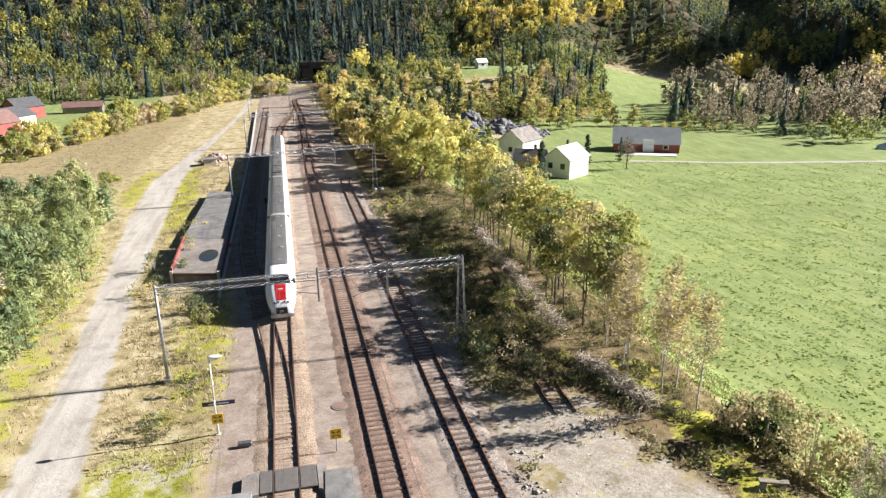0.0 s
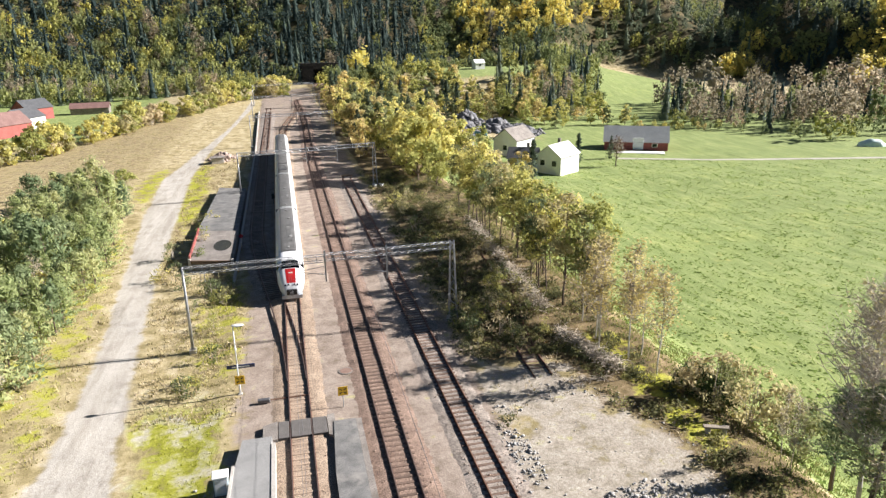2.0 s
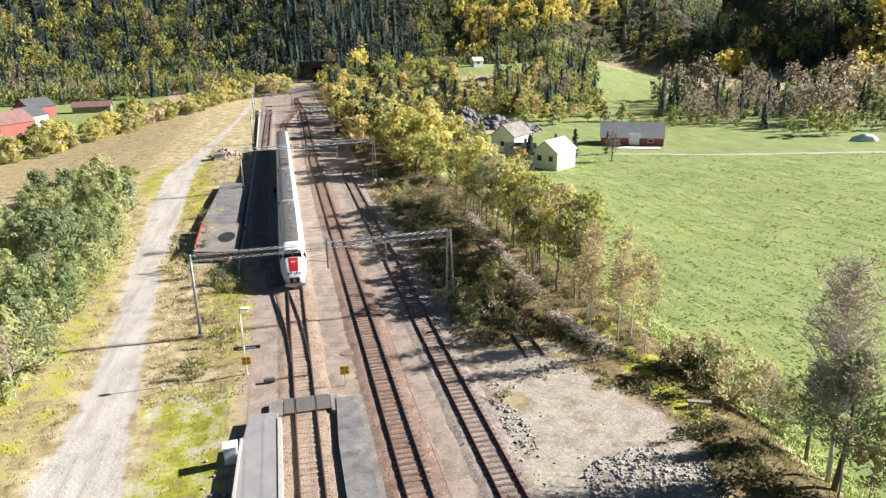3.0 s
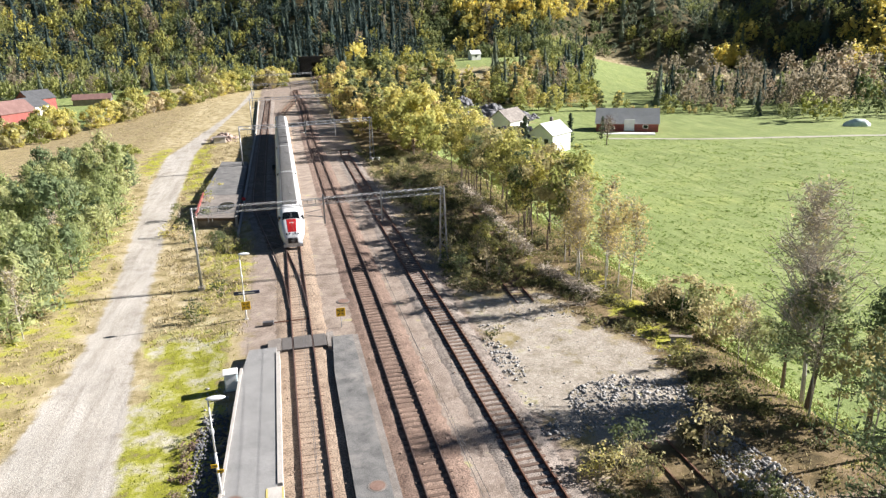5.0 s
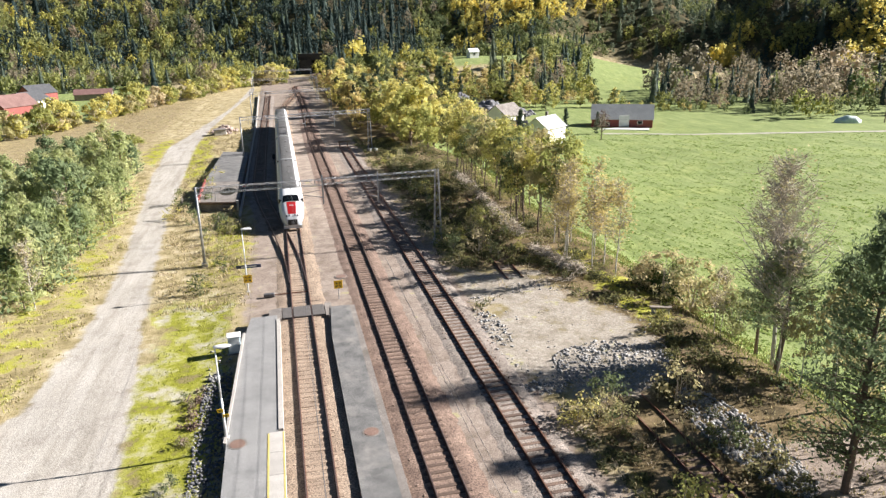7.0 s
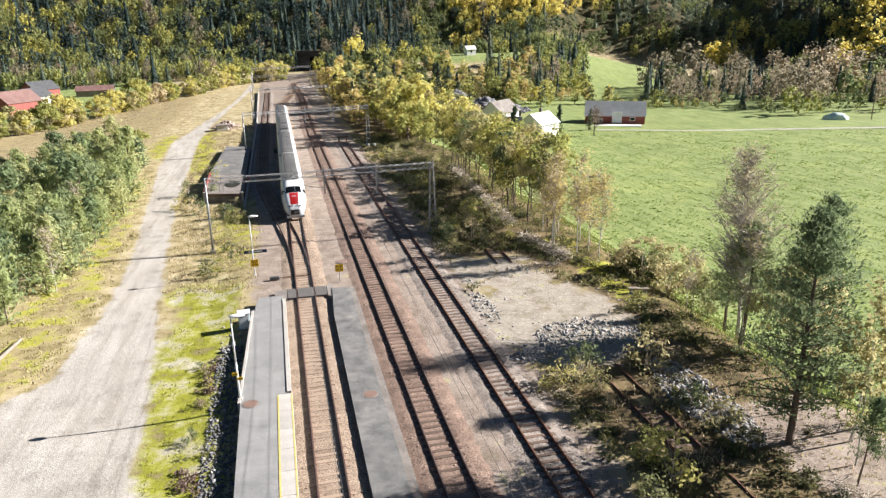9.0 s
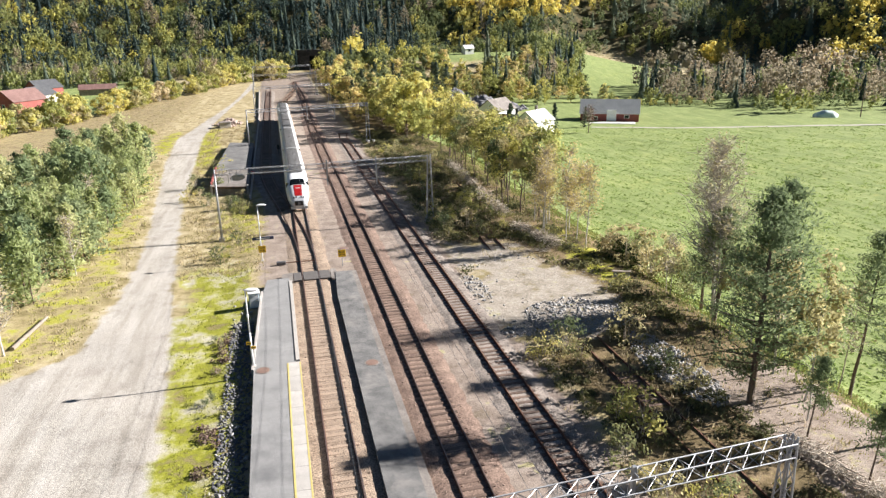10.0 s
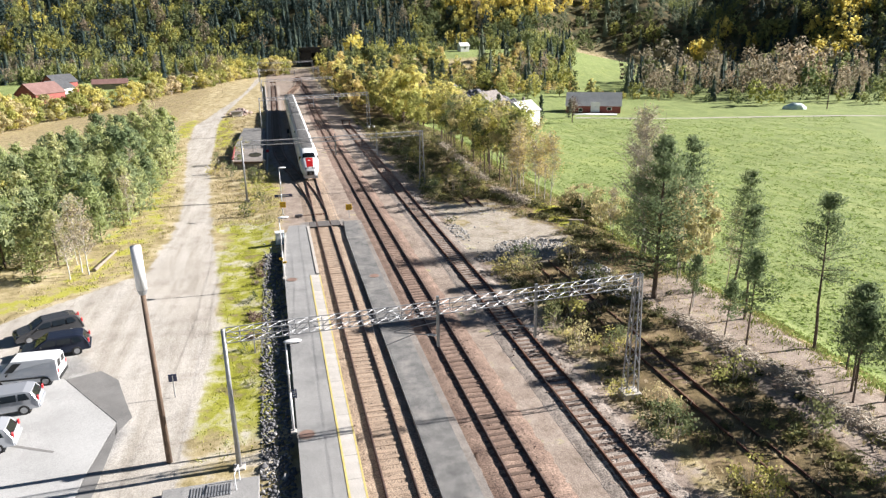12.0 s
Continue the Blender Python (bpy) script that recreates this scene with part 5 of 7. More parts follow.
plant([broadleaf(100 + i, 4.2, 1.5, 700, (LEAF_DECID, LEAF_YELLOWPALE)[i], MAT_TWIG, "young_birch", "young golden birch among pines", low=0.1, tr=0.05, size=0.26, clumps=18) for i in range(2)],
      [(rg0.uniform(-40, -23), rg0.uniform(5, 85)) for _ in range(14)], "young birches", 13)

# willow rows on the far left and round the yard
wil = []
for a, b in (((-62, 128), (-46, 172)), ((-46, 172), (-30, 218)), ((-30, 218), (-14, 268))):
    for k in range(13):
        u = (k + rg0.random()) / 13
        wil.append((a[0] + (b[0] - a[0]) * u + rg0.uniform(-5, 1), a[1] + (b[1] - a[1]) * u + rg0.uniform(-2, 4), rg0.uniform(0.75, 1.25)))
wil += [(-66 + rg0.uniform(-8, 4), 110 + rg0.uniform(-14, 16), rg0.uniform(0.8, 1.2)) for _ in range(16)]
wil += [(-2 + rg0.uniform(-8, 6), 276 + rg0.uniform(-6, 16), rg0.uniform(0.9, 1.4)) for _ in range(12)]
plant([broadleaf(110 + i, 6.4, 3.4, 1400, (LEAF_DECID, LEAF_YELLOWPALE, LEAF_DECID)[i], MAT_TWIG, "willow_bush", "rounded golden-green willow bush", "bush", 0.05, 0.48, 0.1, 30, stems=4) for i in range(3)], wil, "willow row", 14)
# big golden trees past the houses, then mixed trees along the line
big = [(24.5, 80, 1.0), (27.5, 84, 1.15), (24.2, 91, 1.1), (28.4, 95, 1.15), (25.5, 102, 1.0), (29.5, 106, 1.0), (31, 88, 0.9), (26.5, 73, 0.8), (33, 98, 1.0)]
plant([broadleaf(120 + i, 10.2, 4.0, 2600, LEAF_DECID, MAT_BARK, "golden_tree", "broad golden-yellow tree beside the line", low=0.16, size=0.46, tr=0.16, clumps=44) for i in range(2)], big, "golden trees", 15)
mixd, spr = [], []
for i in range(620):
    y = rg0.uniform(108, 372)
    x = rg0.uniform(17 + (y > 230) * 3, 42 + 0.50 * (y - 100))
    if (44 < x < 80 and 112 < y < 192) or ((x - 106) / 1.5) ** 2 + (y - 298) ** 2 < 27 ** 2 or (abs(x - 97 - (y - 270) * 0.3) < 16 and 255 < y < 292) or (y > 300 and x < 34):
        continue
    if abs(x - f_main2(y)) < 8:
        continue
    if rg0.random() < 0.85:
        mixd.append((x, y, rg0.uniform(0.7, 1.15)))
    else:
        spr.append((x, y, rg0.uniform(0.6, 1.1)))
mixd += [(rg0.uniform(86, 118), rg0.uniform(166, 200), rg0.uniform(0.5, 0.95)) for _ in range(22)] + [(rg0.uniform(112, 150), rg0.uniform(160, 172) - 0.3 * 20, rg0.uniform(0.2, 0.4)) for _ in range(24)]
mixd += [(46 + rg0.uniform(-9, 3), 62 + rg0.uniform(0, 28), rg0.uniform(0.55, 0.8)) for _ in range(7)]
far_mixd = [m for m in mixd if m[1] > 275]
mixd = [m for m in mixd if m[1] <= 275]
plant([broadleaf(130 + i, 9.5, 3.0, 760, (LEAF_DECID, LEAF_GREEN, LEAF_DECID, LEAF_TWIGGY)[i], MAT_BARK, "mixed_tree", ("yellow-green autumn tree", "olive green tree", "golden autumn tree", "brown half-bare tree")[i] + " on the valley floor", low=0.12, size=0.55, tr=0.13, clumps=30) for i in range(4)], mixd, "valley trees", 16)
plant([pine(140 + i, 11, 2.6, 420, NEEDLE_DARK, "spruce_tree", "dark conical spruce on the valley floor", 0.06, 0.15, 1.0, 0.8, 0.9, False) for i in range(2)],
      [(20, 226, 1.2), (22, 232, 1.0), (18.5, 214, 0.8), (82, 117, 0.62), (71, 112, 0.6), (37, 84, 0.7), (49, 86, 0.8)] + spr, "valley spruces", 17)
plant([bare_tree(150, 6.5, 3.0, "plum_tree", "dark reddish bare garden tree", MAT_BARK, leaf_material("dark_red_leaves", [(0, (0.06, 0.025, 0.02)), (1, (0.14, 0.06, 0.05))], 0.2), 700, 0.16, 40)], [(78.5, 106.5)], "garden tree", 18, 1, 1)


# far woods as joined masses
def core_blob(rng, c, r, jag=0.22):
    """A ragged closed lump, the leafy heart of a bough."""
    g = np.linspace(-1, 1, 2)
    vs, fs = [], []
    for ax in range(3):
        for sg in (-1, 1):
            k = len(vs) * 4
            uu, vv = np.meshgrid(g, g)
            p = np.zeros((4, 3))
            p[:, ax] = sg
            p[:, (ax + 1) % 3] = uu.ravel()
            p[:, (ax + 2) % 3] = vv.ravel() * sg
            vs.append(p)
            fs.append([k, k + 1, k + 3, k + 2])
    p = np.concatenate(vs)
    p /= np.linalg.norm(p, axis=1)[:, None]
    ph = rng.random(3) * 6.283
    d = 1 + jag * np.sin(3.1 * p[:, 0] + ph[0]) * np.cos(3.7 * p[:, 1] + ph[1]) + 0.5 * jag * np.sin(6 * p[:, 2] + ph[2] + 4 * p[:, 0])
    return c + p * d[:, None] * np.asarray(r), np.array(fs)


def join(parts):
    V, F, k = [], [], 0
    for v, f in parts:
        V.append(v)
        F.append(f + k)
        k += len(v)
    return np.concatenate(V), np.concatenate(F)


def soft_tree(rng, n, h, r, card=0.9, lumps=11):
    """Broad crown of leafy lumps, each with a ragged skin of leaf cards."""
    parts = []
    for i in range(lumps):
        u = (i + 0.6 * rng.random()) / lumps
        prof = math.sin(math.pi * (0.2 + 0.66 * u)) ** 0.8
        a, rad = i * 2.4 + rng.random(), r * 0.72 * prof * (0.5 + 0.5 * rng.random())
        c = np.array([rad * math.cos(a), rad * math.sin(a), h * (0.22 + 0.66 * u)])
        q = r * (0.27 + 0.2 * rng.random()) * (0.55 + 0.45 * prof)
        parts.append(core_blob(rng, c, (q * 0.52, q * 0.52, q * 0.6)))
        m = n // lumps
        d = rng.normal(size=(m, 3))
        d /= np.linalg.norm(d, axis=1)[:, None]
        parts.append(leaf_cards(c + d * q * (0.6 + 0.62 * rng.random(m))[:, None] * np.array([1, 1, 1.12]), card * (0.5 + 0.8 * rng.random(m)), rng, 0.8, 0.25, None, 1.3 * d))
    return join(parts)


def thin_tree(rng, n, h, r):
    """Airy upright crown of a half-bare tree over a pale stem."""
    m = n - 8
    u = rng.random(m)
    a = rng.random(m) * 6.283
    ph = rng.random(2) * 6.283
    lump = 1 + 0.35 * np.sin(2 * a + 5 * u + ph[0]) + 0.25 * np.sin(4 * a - 9 * u + ph[1])
    rad = r * np.sin(np.pi * np.clip(0.1 + 0.86 * u, 0, 1)) ** 0.7 * rng.random(m) ** 0.35 * lump
    c = np.stack([rad * np.cos(a), rad * np.sin(a), h * (0.2 + 0.8 * u)], 1)
    o = np.stack([np.cos(a), np.sin(a), 1.6 * (u - 0.35)], 1)
    v, _ = leaf_cards(c, 0.7 * (0.55 + 0.8 * rng.random(m)), rng, 0.4, 0.25, None, o)
    k = np.arange(8)
    a = k * 0.8
    stem = np.stack([0.12 * np.cos(a), 0.12 * np.sin(a), k * h / 10], 1)
    w, _ = leaf_cards(stem, np.full(8, h / 8), rng, 0.1, 0, np.tile(np.array([[0, 0, 9.0]]), (8, 1)), np.stack([np.cos(a), np.sin(a), 0 * a], 1))
    v = np.concatenate([v, w])
    return v, np.arange(len(v)).reshape(-1, 4)


def cone_tree(rng, n, h, r):
    """Spruce: drooping ragged skirts round the stem, with needle boughs on them."""
    parts = []
    tiers, m = 5, 9
    for t in range(tiers):
        z1 = h * (0.16 + 0.84 * (t + 1) / tiers)
        z0 = h * (0.04 + 0.84 * t / tiers)
        r0 = r * (1 - t / tiers) ** 0.85 * 0.66
        r1 = r0 * 0.12
        a = np.arange(m) * 6.283 / m + rng.random()
        j = 0.72 + 0.5 * rng.random(m)
        lo = np.stack([r0 * j * np.cos(a), r0 * j * np.sin(a), z0 + 0.06 * h * (rng.random(m) - 0.5)], 1)
        hi = np.stack([r1 * np.cos(a), r1 * np.sin(a), np.full(m, z1)], 1)
        i = np.arange(m)
        parts.append((np.concatenate([lo, hi]), np.stack([i, (i + 1) % m, m + (i + 1) % m, m + i], 1)))
    u = rng.random(n) ** 1.35
    z = h * (0.06 + 0.94 * u)
    tier = 0.85 + 0.3 * np.abs(np.sin(u * 19))
    rad = r * (1 - u) * tier * (0.7 + 0.35 * rng.random(n)) + 0.1
    a = rng.random(n) * 6.283
    c = np.stack([rad * np.cos(a), rad * np.sin(a), z - 0.15 * rad], 1)
    d = np.stack([np.cos(a), np.sin(a), -0.45 + 0 * a], 1)
    parts.append(leaf_cards(c, 1.15 * (0.5 + 0.8 * rng.random(n)), rng, 0.42, 0.3, d, np.stack([np.cos(a), np.sin(a), 0.5 + 0 * a], 1) * 1.1))
    return join(parts)


def woods(name, label, mat, maker, spots, n, h, r, seed, lo=0.0, hi=1.0):
    """One joined stand; a spot is (x, y, scale[, tint])."""
    rng = np.random.default_rng(seed)
    pro = [maker(rng, n, h, r) for _ in range(6)]
    V, F, T, k = [], [], [], 0
    for i, sp in enumerate(spots):
        x, y, s = sp[:3]
        a = rng.random() * 6.283
        ca, sa = math.cos(a), math.sin(a)
        pv, pf = pro[i % 6]
        v = pv * np.array([s * rng.uniform(0.85, 1.2), s * rng.uniform(0.85, 1.2), s * rng.uniform(0.9, 1.15)])
        v = np.stack([v[:, 0] * ca - v[:, 1] * sa + x, v[:, 0] * sa + v[:, 1] * ca + y, v[:, 2] + gz(x, y) - 0.3], 1)
        V.append(v)
        F.append(pf + k)
        k += len(v)
        T.append(np.full(len(v), sp[3] if len(sp) > 3 else lo + (hi - lo) * rng.random()))
    ob = new(name, np_mesh(name, np.concatenate(V), np.concatenate(F), mat, np.concatenate(T)))
    return tagged(ob, label, "forest", kind="stuff")


sp_far, pi_far, de_far, ba_far, gold = [], [], [], [], []
rgf = random.Random(77)
STRIP_X, STRIP_Y = [100, 112, 155, 250, 420], [205, 165, 134, 100, 60]
taken = collections.defaultdict(list)


def roomy(x, y, d):
    """Keeps the stems a few metres apart."""
    i, j = int(x // 8), int(y // 8)
    for a in (i - 1, i, i + 1):
        for b in (j - 1, j, j + 1):
            if any((x - p) ** 2 + (y - q) ** 2 < d * d for p, q in taken[a, b]):
                return False
    taken[i, j].append((x, y))
    return True


for i in range(60000):
    y = rgf.uniform(60, 800)
    x = rgf.uniform(-0.42 * (y + 80), 1.12 * (y + 60))
    f = float(np.interp(x, FOOT_X, FOOT_Y))
    s = float(np.interp(x, STRIP_X, STRIP_Y))
    r = y - f
    h = x / (y + 45)
    hill = 0 < r < (150 if x < 110 else 230 if not 0.5 < h < 0.86 else 480)
    ragged = 16 * math.sin(x * 0.11) * math.sin(x * 0.043 + 2)
    strip_w = x > 0.555 * (y + 60) and -4 < y - s - ragged < 110 and x < 420
    slope_w = 0.30 * (y + 60) < x < 0.455 * (y + 60) and 205 < y <= f and ((x - 106) / 1.5) ** 2 + (y - 298) ** 2 > 29 ** 2
    low_l = x < -8 and -45 < r <= 0 and y > 285 + 0.1 * x
    if abs(x - 23) < 9 and y < 366:
        continue
    if not (hill or strip_w or low_l or slope_w):
        continue
    if 0.46 * (y + 60) < x < 0.54 * (y + 60) and y < 340:
        continue
    if not roomy(x, y, 7.5 if hill and 0.42 < h < 0.8 else 5.4 if strip_w else 4.6 if r < 110 else 6.5):
        continue
    warm = 0.5 + 0.5 * math.sin(x * 0.021 + 0.6) * math.cos(y * 0.017 + x * 0.008)
    k = rgf.random()
    sc = rgf.uniform(0.7, 1.2)
    if strip_w and not hill:
        front = y - s - ragged < 40
        sc *= 0.8 + 0.3 * math.sin(x * 0.13 + 0.6) * math.cos(y * 0.09 + x * 0.05)
        sc *= (0.65 + 0.8 * rgf.random()) if front else (1.1 + 0.4 * rgf.random())
        if y - s - ragged < 9:
            de_far.append((x, y, sc * 0.5, rgf.uniform(0.0, 0.6)))
        elif k < (0.62 if front else 0.4):
            ba_far.append((x, y, sc))
        elif k < (0.84 if front else 0.5):
            de_far.append((x, y, sc * 0.9, rgf.uniform(0.0, 0.45)))
        else:
            sp_far.append((x, y, min(sc, 1.05) * 0.8, rgf.uniform(0.1, 0.8)))
    elif low_l or slope_w:
        if k < 0.62:
            de_far.append((x, y, sc * 0.8, rgf.uniform(0.15, 0.7)))
        elif k < 0.75:
            ba_far.append((x, y, sc * 0.8))
        else:
            sp_far.append((x, y, sc * 0.75))
    else:
        if x < -40:
            pd = 0.66 - 0.003 * r + 0.1 * warm
        elif x < 5:
            pd = 0.4
        elif h < 0.2:
            pd = 0.1
        elif h < 0.5:
            pd = 0.8
        else:
            pd = 0.45
        if k < pd:
            if 0.26 < h < 0.5 and r > 30 and rgf.random() < 0.7:
                gold.append((x, y, sc * 1.1, rgf.uniform(0.72, 1.05)))
            else:
                de_far.append((x, y, sc, rgf.uniform(0.15, 0.65) if h > 0.5 else rgf.uniform(0.2, 0.9) if x < -60 else 0.75 * rgf.random() ** 1.6))
        elif k < pd + 0.05:
            ba_far.append((x, y, sc))
        else:
            # conifers on the ravine bearing are tinted paler, as if sunlit
            lit_tone = rgf.uniform(0.8, 1.2) if 0.4 < h < 0.78 else rgf.uniform(0.0, 0.6)
            (sp_far if rgf.random() < (0.6 if 0 < h < 0.2 else 0.3) else pi_far).append((x, y, sc, lit_tone))
for cx, cy, q in ((318, 276, 10), (285, 348, 8), (345, 300, 9)):
    gold += [(rgf.gauss(cx, q), rgf.gauss(cy, q * 0.8), rgf.uniform(1.1, 1.7), rgf.uniform(0.8, 1.05)) for _ in range(14)]
# tall lone trees beside the tunnel mouth
gold += [(40, 322, 1.5, 0.75), (42, 326, 1.7, 0.7), (43, 318, 1.2, 0.8)]
sp_far += [(33, 300, 0.95), (37, 292, 0.8), (46, 306, 1.0), (50, 296, 0.9)]
de_far += [(x, y, k * 0.85, rgf.uniform(0.1, 0.8)) for x, y, k in far_mixd]
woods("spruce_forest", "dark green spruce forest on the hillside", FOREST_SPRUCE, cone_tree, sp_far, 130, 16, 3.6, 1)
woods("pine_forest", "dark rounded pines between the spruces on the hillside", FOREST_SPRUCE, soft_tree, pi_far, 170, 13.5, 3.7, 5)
woods("autumn_forest", "golden and green autumn woodland on the hillside", FOREST_DECID, soft_tree, de_far, 176, 11.0, 5.0, 2)
woods("bare_forest", "grey-brown half-bare woodland at the field's end", FOREST_BARE, lambda g, n, h, r: join([soft_tree(g, n, h, r, 0.62), thin_tree(g, 90, h, r * 0.9)]), ba_far, 240, 12.5, 3.9, 3)
woods("golden_grove", "bright golden-yellow trees on the sunny hillside", FOREST_GOLD, soft_tree, gold, 230, 11.0, 5.0, 4)


# ---------------------------------------------------------------- low growth and loose stone
def scatter_tufts(name, label, mat, spots, blades, hgt, spread, seed, width=0.05):
    """Grass tufts: splayed blades from each spot."""
    rng = np.random.default_rng(seed)
    S = np.array(spots, float)
    n = len(S) * blades
    P = np.repeat(S, blades, 0)
    k = P[:, 2]
    base = np.stack([P[:, 0] + rng.normal(size=n) * spread * 0.45 * k, P[:, 1] + rng.normal(size=n) * spread * 0.45 * k], 1)
    z = height(base[:, 0], base[:, 1]) - 0.03
    a = rng.random(n) * 6.283
    hh = hgt * k * (0.5 + 0.9 * rng.random(n))
    out = np.stack([np.cos(a), np.sin(a)], 1) * (hh * (0.25 + 0.6 * rng.random(n)))[:, None]
    w = np.stack([-np.sin(a), np.cos(a)], 1) * (width * k * (0.6 + rng.random(n)))[:, None]
    b0, b1 = base - w, base + w
    m0, m1 = base + out * 0.45 + w * 0.8, base + out * 0.45 - w * 0.8
    t0 = base + out + w * 0.15
    t1 = base + out - w * 0.15
    V = np.stack([np.c_[b0, z], np.c_[b1, z], np.c_[m0, z + hh * 0.65], np.c_[m1, z + hh * 0.65], np.c_[t0, z + hh], np.c_[t1, z + hh]], 1).reshape(-1, 3)
    i = np.arange(n)[:, None] * 6
    F = np.concatenate([i + np.array([[0, 1, 2, 3]]), i + np.array([[3, 2, 4, 5]])])
    T = np.repeat(np.repeat(rng.random(len(S)), blades), 6)
    tagged(new(name, np_mesh(name, V, F, mat, T)), label, "grass", kind="stuff")


def scatter_scrub(name, label, mat, spots, cards, rad, hgt, size, seed):
    """Low shrubs: clumps of leaf cards, denser at the top."""
    rng = np.random.default_rng(seed)
    S = np.array(spots, float)
    n = len(S) * cards
    P = np.repeat(S, cards, 0)
    d = rng.normal(size=(n, 3))
    d /= np.linalg.norm(d, axis=1)[:, None]
    r = rng.random(n) ** 0.4
    k = P[:, 2]
    x, y = P[:, 0] + d[:, 0] * r * rad * k, P[:, 1] + d[:, 1] * r * rad * k
    z = height(x, y) + np.abs(d[:, 2]) * r * hgt * k
    v, f = leaf_cards(np.stack([x, y, z], 1), size * (0.5 + rng.random(n)) * np.sqrt(k), rng, 0.6, 0.1)
    T = np.repeat(np.repeat(rng.random(len(S)), cards), 4)
    tagged(new(name, np_mesh(name, v, f, mat, T)), label, "shrubs", kind="stuff")


OCT = np.array([[1, 0, 0], [0, 1, 0], [-1, 0, 0], [0, -1, 0], [0, 0, 1], [0, 0, -1]], float)
OCF = np.array([[0, 1, 4], [1, 2, 4], [2, 3, 4], [3, 0, 4], [1, 0, 5], [2, 1, 5], [3, 2, 5], [0, 3, 5]])


def scatter_stones(name, label, mat, spots, size, seed, lift=0.0):
    rng = np.random.default_rng(seed)
    S = np.array(spots, float)
    n = len(S)
    k = (size * S[:, 2] * (0.4 + 1.1 * rng.random(n) ** 2))[:, None, None]
    v = (OCT[None] + rng.normal(size=(n, 6, 3)) * 0.22) * k * (0.6 + 0.6 * rng.random((n, 1, 3)))
    a = rng.random(n) * 6.283
    c, s = np.cos(a)[:, None], np.sin(a)[:, None]
    z = height(S[:, 0], S[:, 1]) + (S[:, 3] if S.shape[1] > 3 else 0) + lift
    V = np.stack([v[..., 0] * c - v[..., 1] * s + S[:, 0, None], v[..., 0] * s + v[..., 1] * c + S[:, 1, None], v[..., 2] * 0.8 + z[:, None] + 0.3 * k[:, :, 0]], -1).reshape(-1, 3)
    F = (np.arange(n)[:, None, None] * 6 + OCF[None]).reshape(-1, 3)
    tagged(new(name, np_mesh(name, V, F, mat)), label, "stones", kind="stuff")


rs = random.Random(5)


def on_road(x, y, m=0.4):
    return np.interp(y, ROAD_Y, ROAD_L) - m < x < np.interp(y, ROAD_Y, ROAD_R) + m


dry, green = [], []
while len(dry) < 7500:
    k = rs.random()
    if k < 0.5:
        x, y = rs.uniform(-17, -4.6), rs.uniform(2, 125)
        if x > -6.9 and y > 30 or (-12.4 < x < -6 and 36 < y < 81):
            continue
        if math.sin(x * 0.9 + 1) * math.cos(y * 0.5) < -0.25 and rs.random() < 0.85:
            continue
    elif k < 0.72:
        x, y = rs.uniform(-52, -20), rs.uniform(55, 235)
    elif k < 0.8:
        x, y = rs.uniform(-28, -15), rs.uniform(-22, 60)
    else:
        x, y = rs.uniform(13.6, 28), rs.uniform(-58, 75)
        if ((x - 18.6) / 6.3) ** 2 + ((y + 11) / 9) ** 2 < 1 or (x < 20 and -2 < y < 5 and rs.random() < 0.8):
            continue
    if on_road(x, y):
        continue
    dry.append((x, y, rs.uniform(0.6, 1.3)))
scatter_tufts("dry_grass", "straw-coloured dry grass tufts beside the railway", GRASS_DRY, dry, 7, 0.22, 0.5, 3, 0.03)
FIELDGRASS = leaf_material("field_grass_blades", [(0.0, (0.16, 0.23, 0.06)), (0.5, (0.25, 0.33, 0.1)), (1.0, (0.36, 0.42, 0.16))], 0.5, True, 0.1)
for _ in range(20000):
    y = rs.uniform(-45, 118)
    x = rs.uniform(31, 55 + 0.75 * (y + 45))
    if y < 112 - 0.36 * (x - 97):
        green.append((x, y, rs.uniform(0.6, 1.5)))
scatter_tufts("meadow_grass", "fresh green tufts over the mown field", FIELDGRASS, green, 3, 0.1, 0.55, 4, 0.12)
ver = []
while len(ver) < 4200:
    y = rs.uniform(-45, 60)
    x = rs.choice([rs.uniform(-10.5, -5), rs.uniform(26, 37), np.interp(y, ROAD_Y, ROAD_L) - rs.uniform(0.3, 6.5)])
    if not on_road(x, y) and not (x < -26):
        ver.append((x, y, rs.uniform(0.5, 1.1)))
MOSSY = leaf_material("yellow_green_grass", [(0.0, (0.16, 0.18, 0.03)), (0.6, (0.32, 0.33, 0.05)), (1.0, (0.4, 0.36, 0.12))], 0.3, True, 0.2)
slope = [(rs.uniform(28.6, 36.5), rs.uniform(-48, 75), rs.uniform(0.5, 1.2)) for _ in range(3600)]
scatter_tufts("slope_grass", "rank olive and straw grass on the embankment slope", leaf_material("rank_slope_grass", [(0.0, (0.12, 0.16, 0.045)), (0.45, (0.21, 0.24, 0.075)), (0.8, (0.33, 0.3, 0.13)), (1.0, (0.4, 0.31, 0.18))], 0.4, True, 0.2), slope, 9, 0.24, 0.6, 15, 0.03)
scatter_tufts("verge_grass", "yellow-green verge grass", MOSSY, ver, 7, 0.13, 0.5, 5, 0.022)

scrub, shrub = [], []
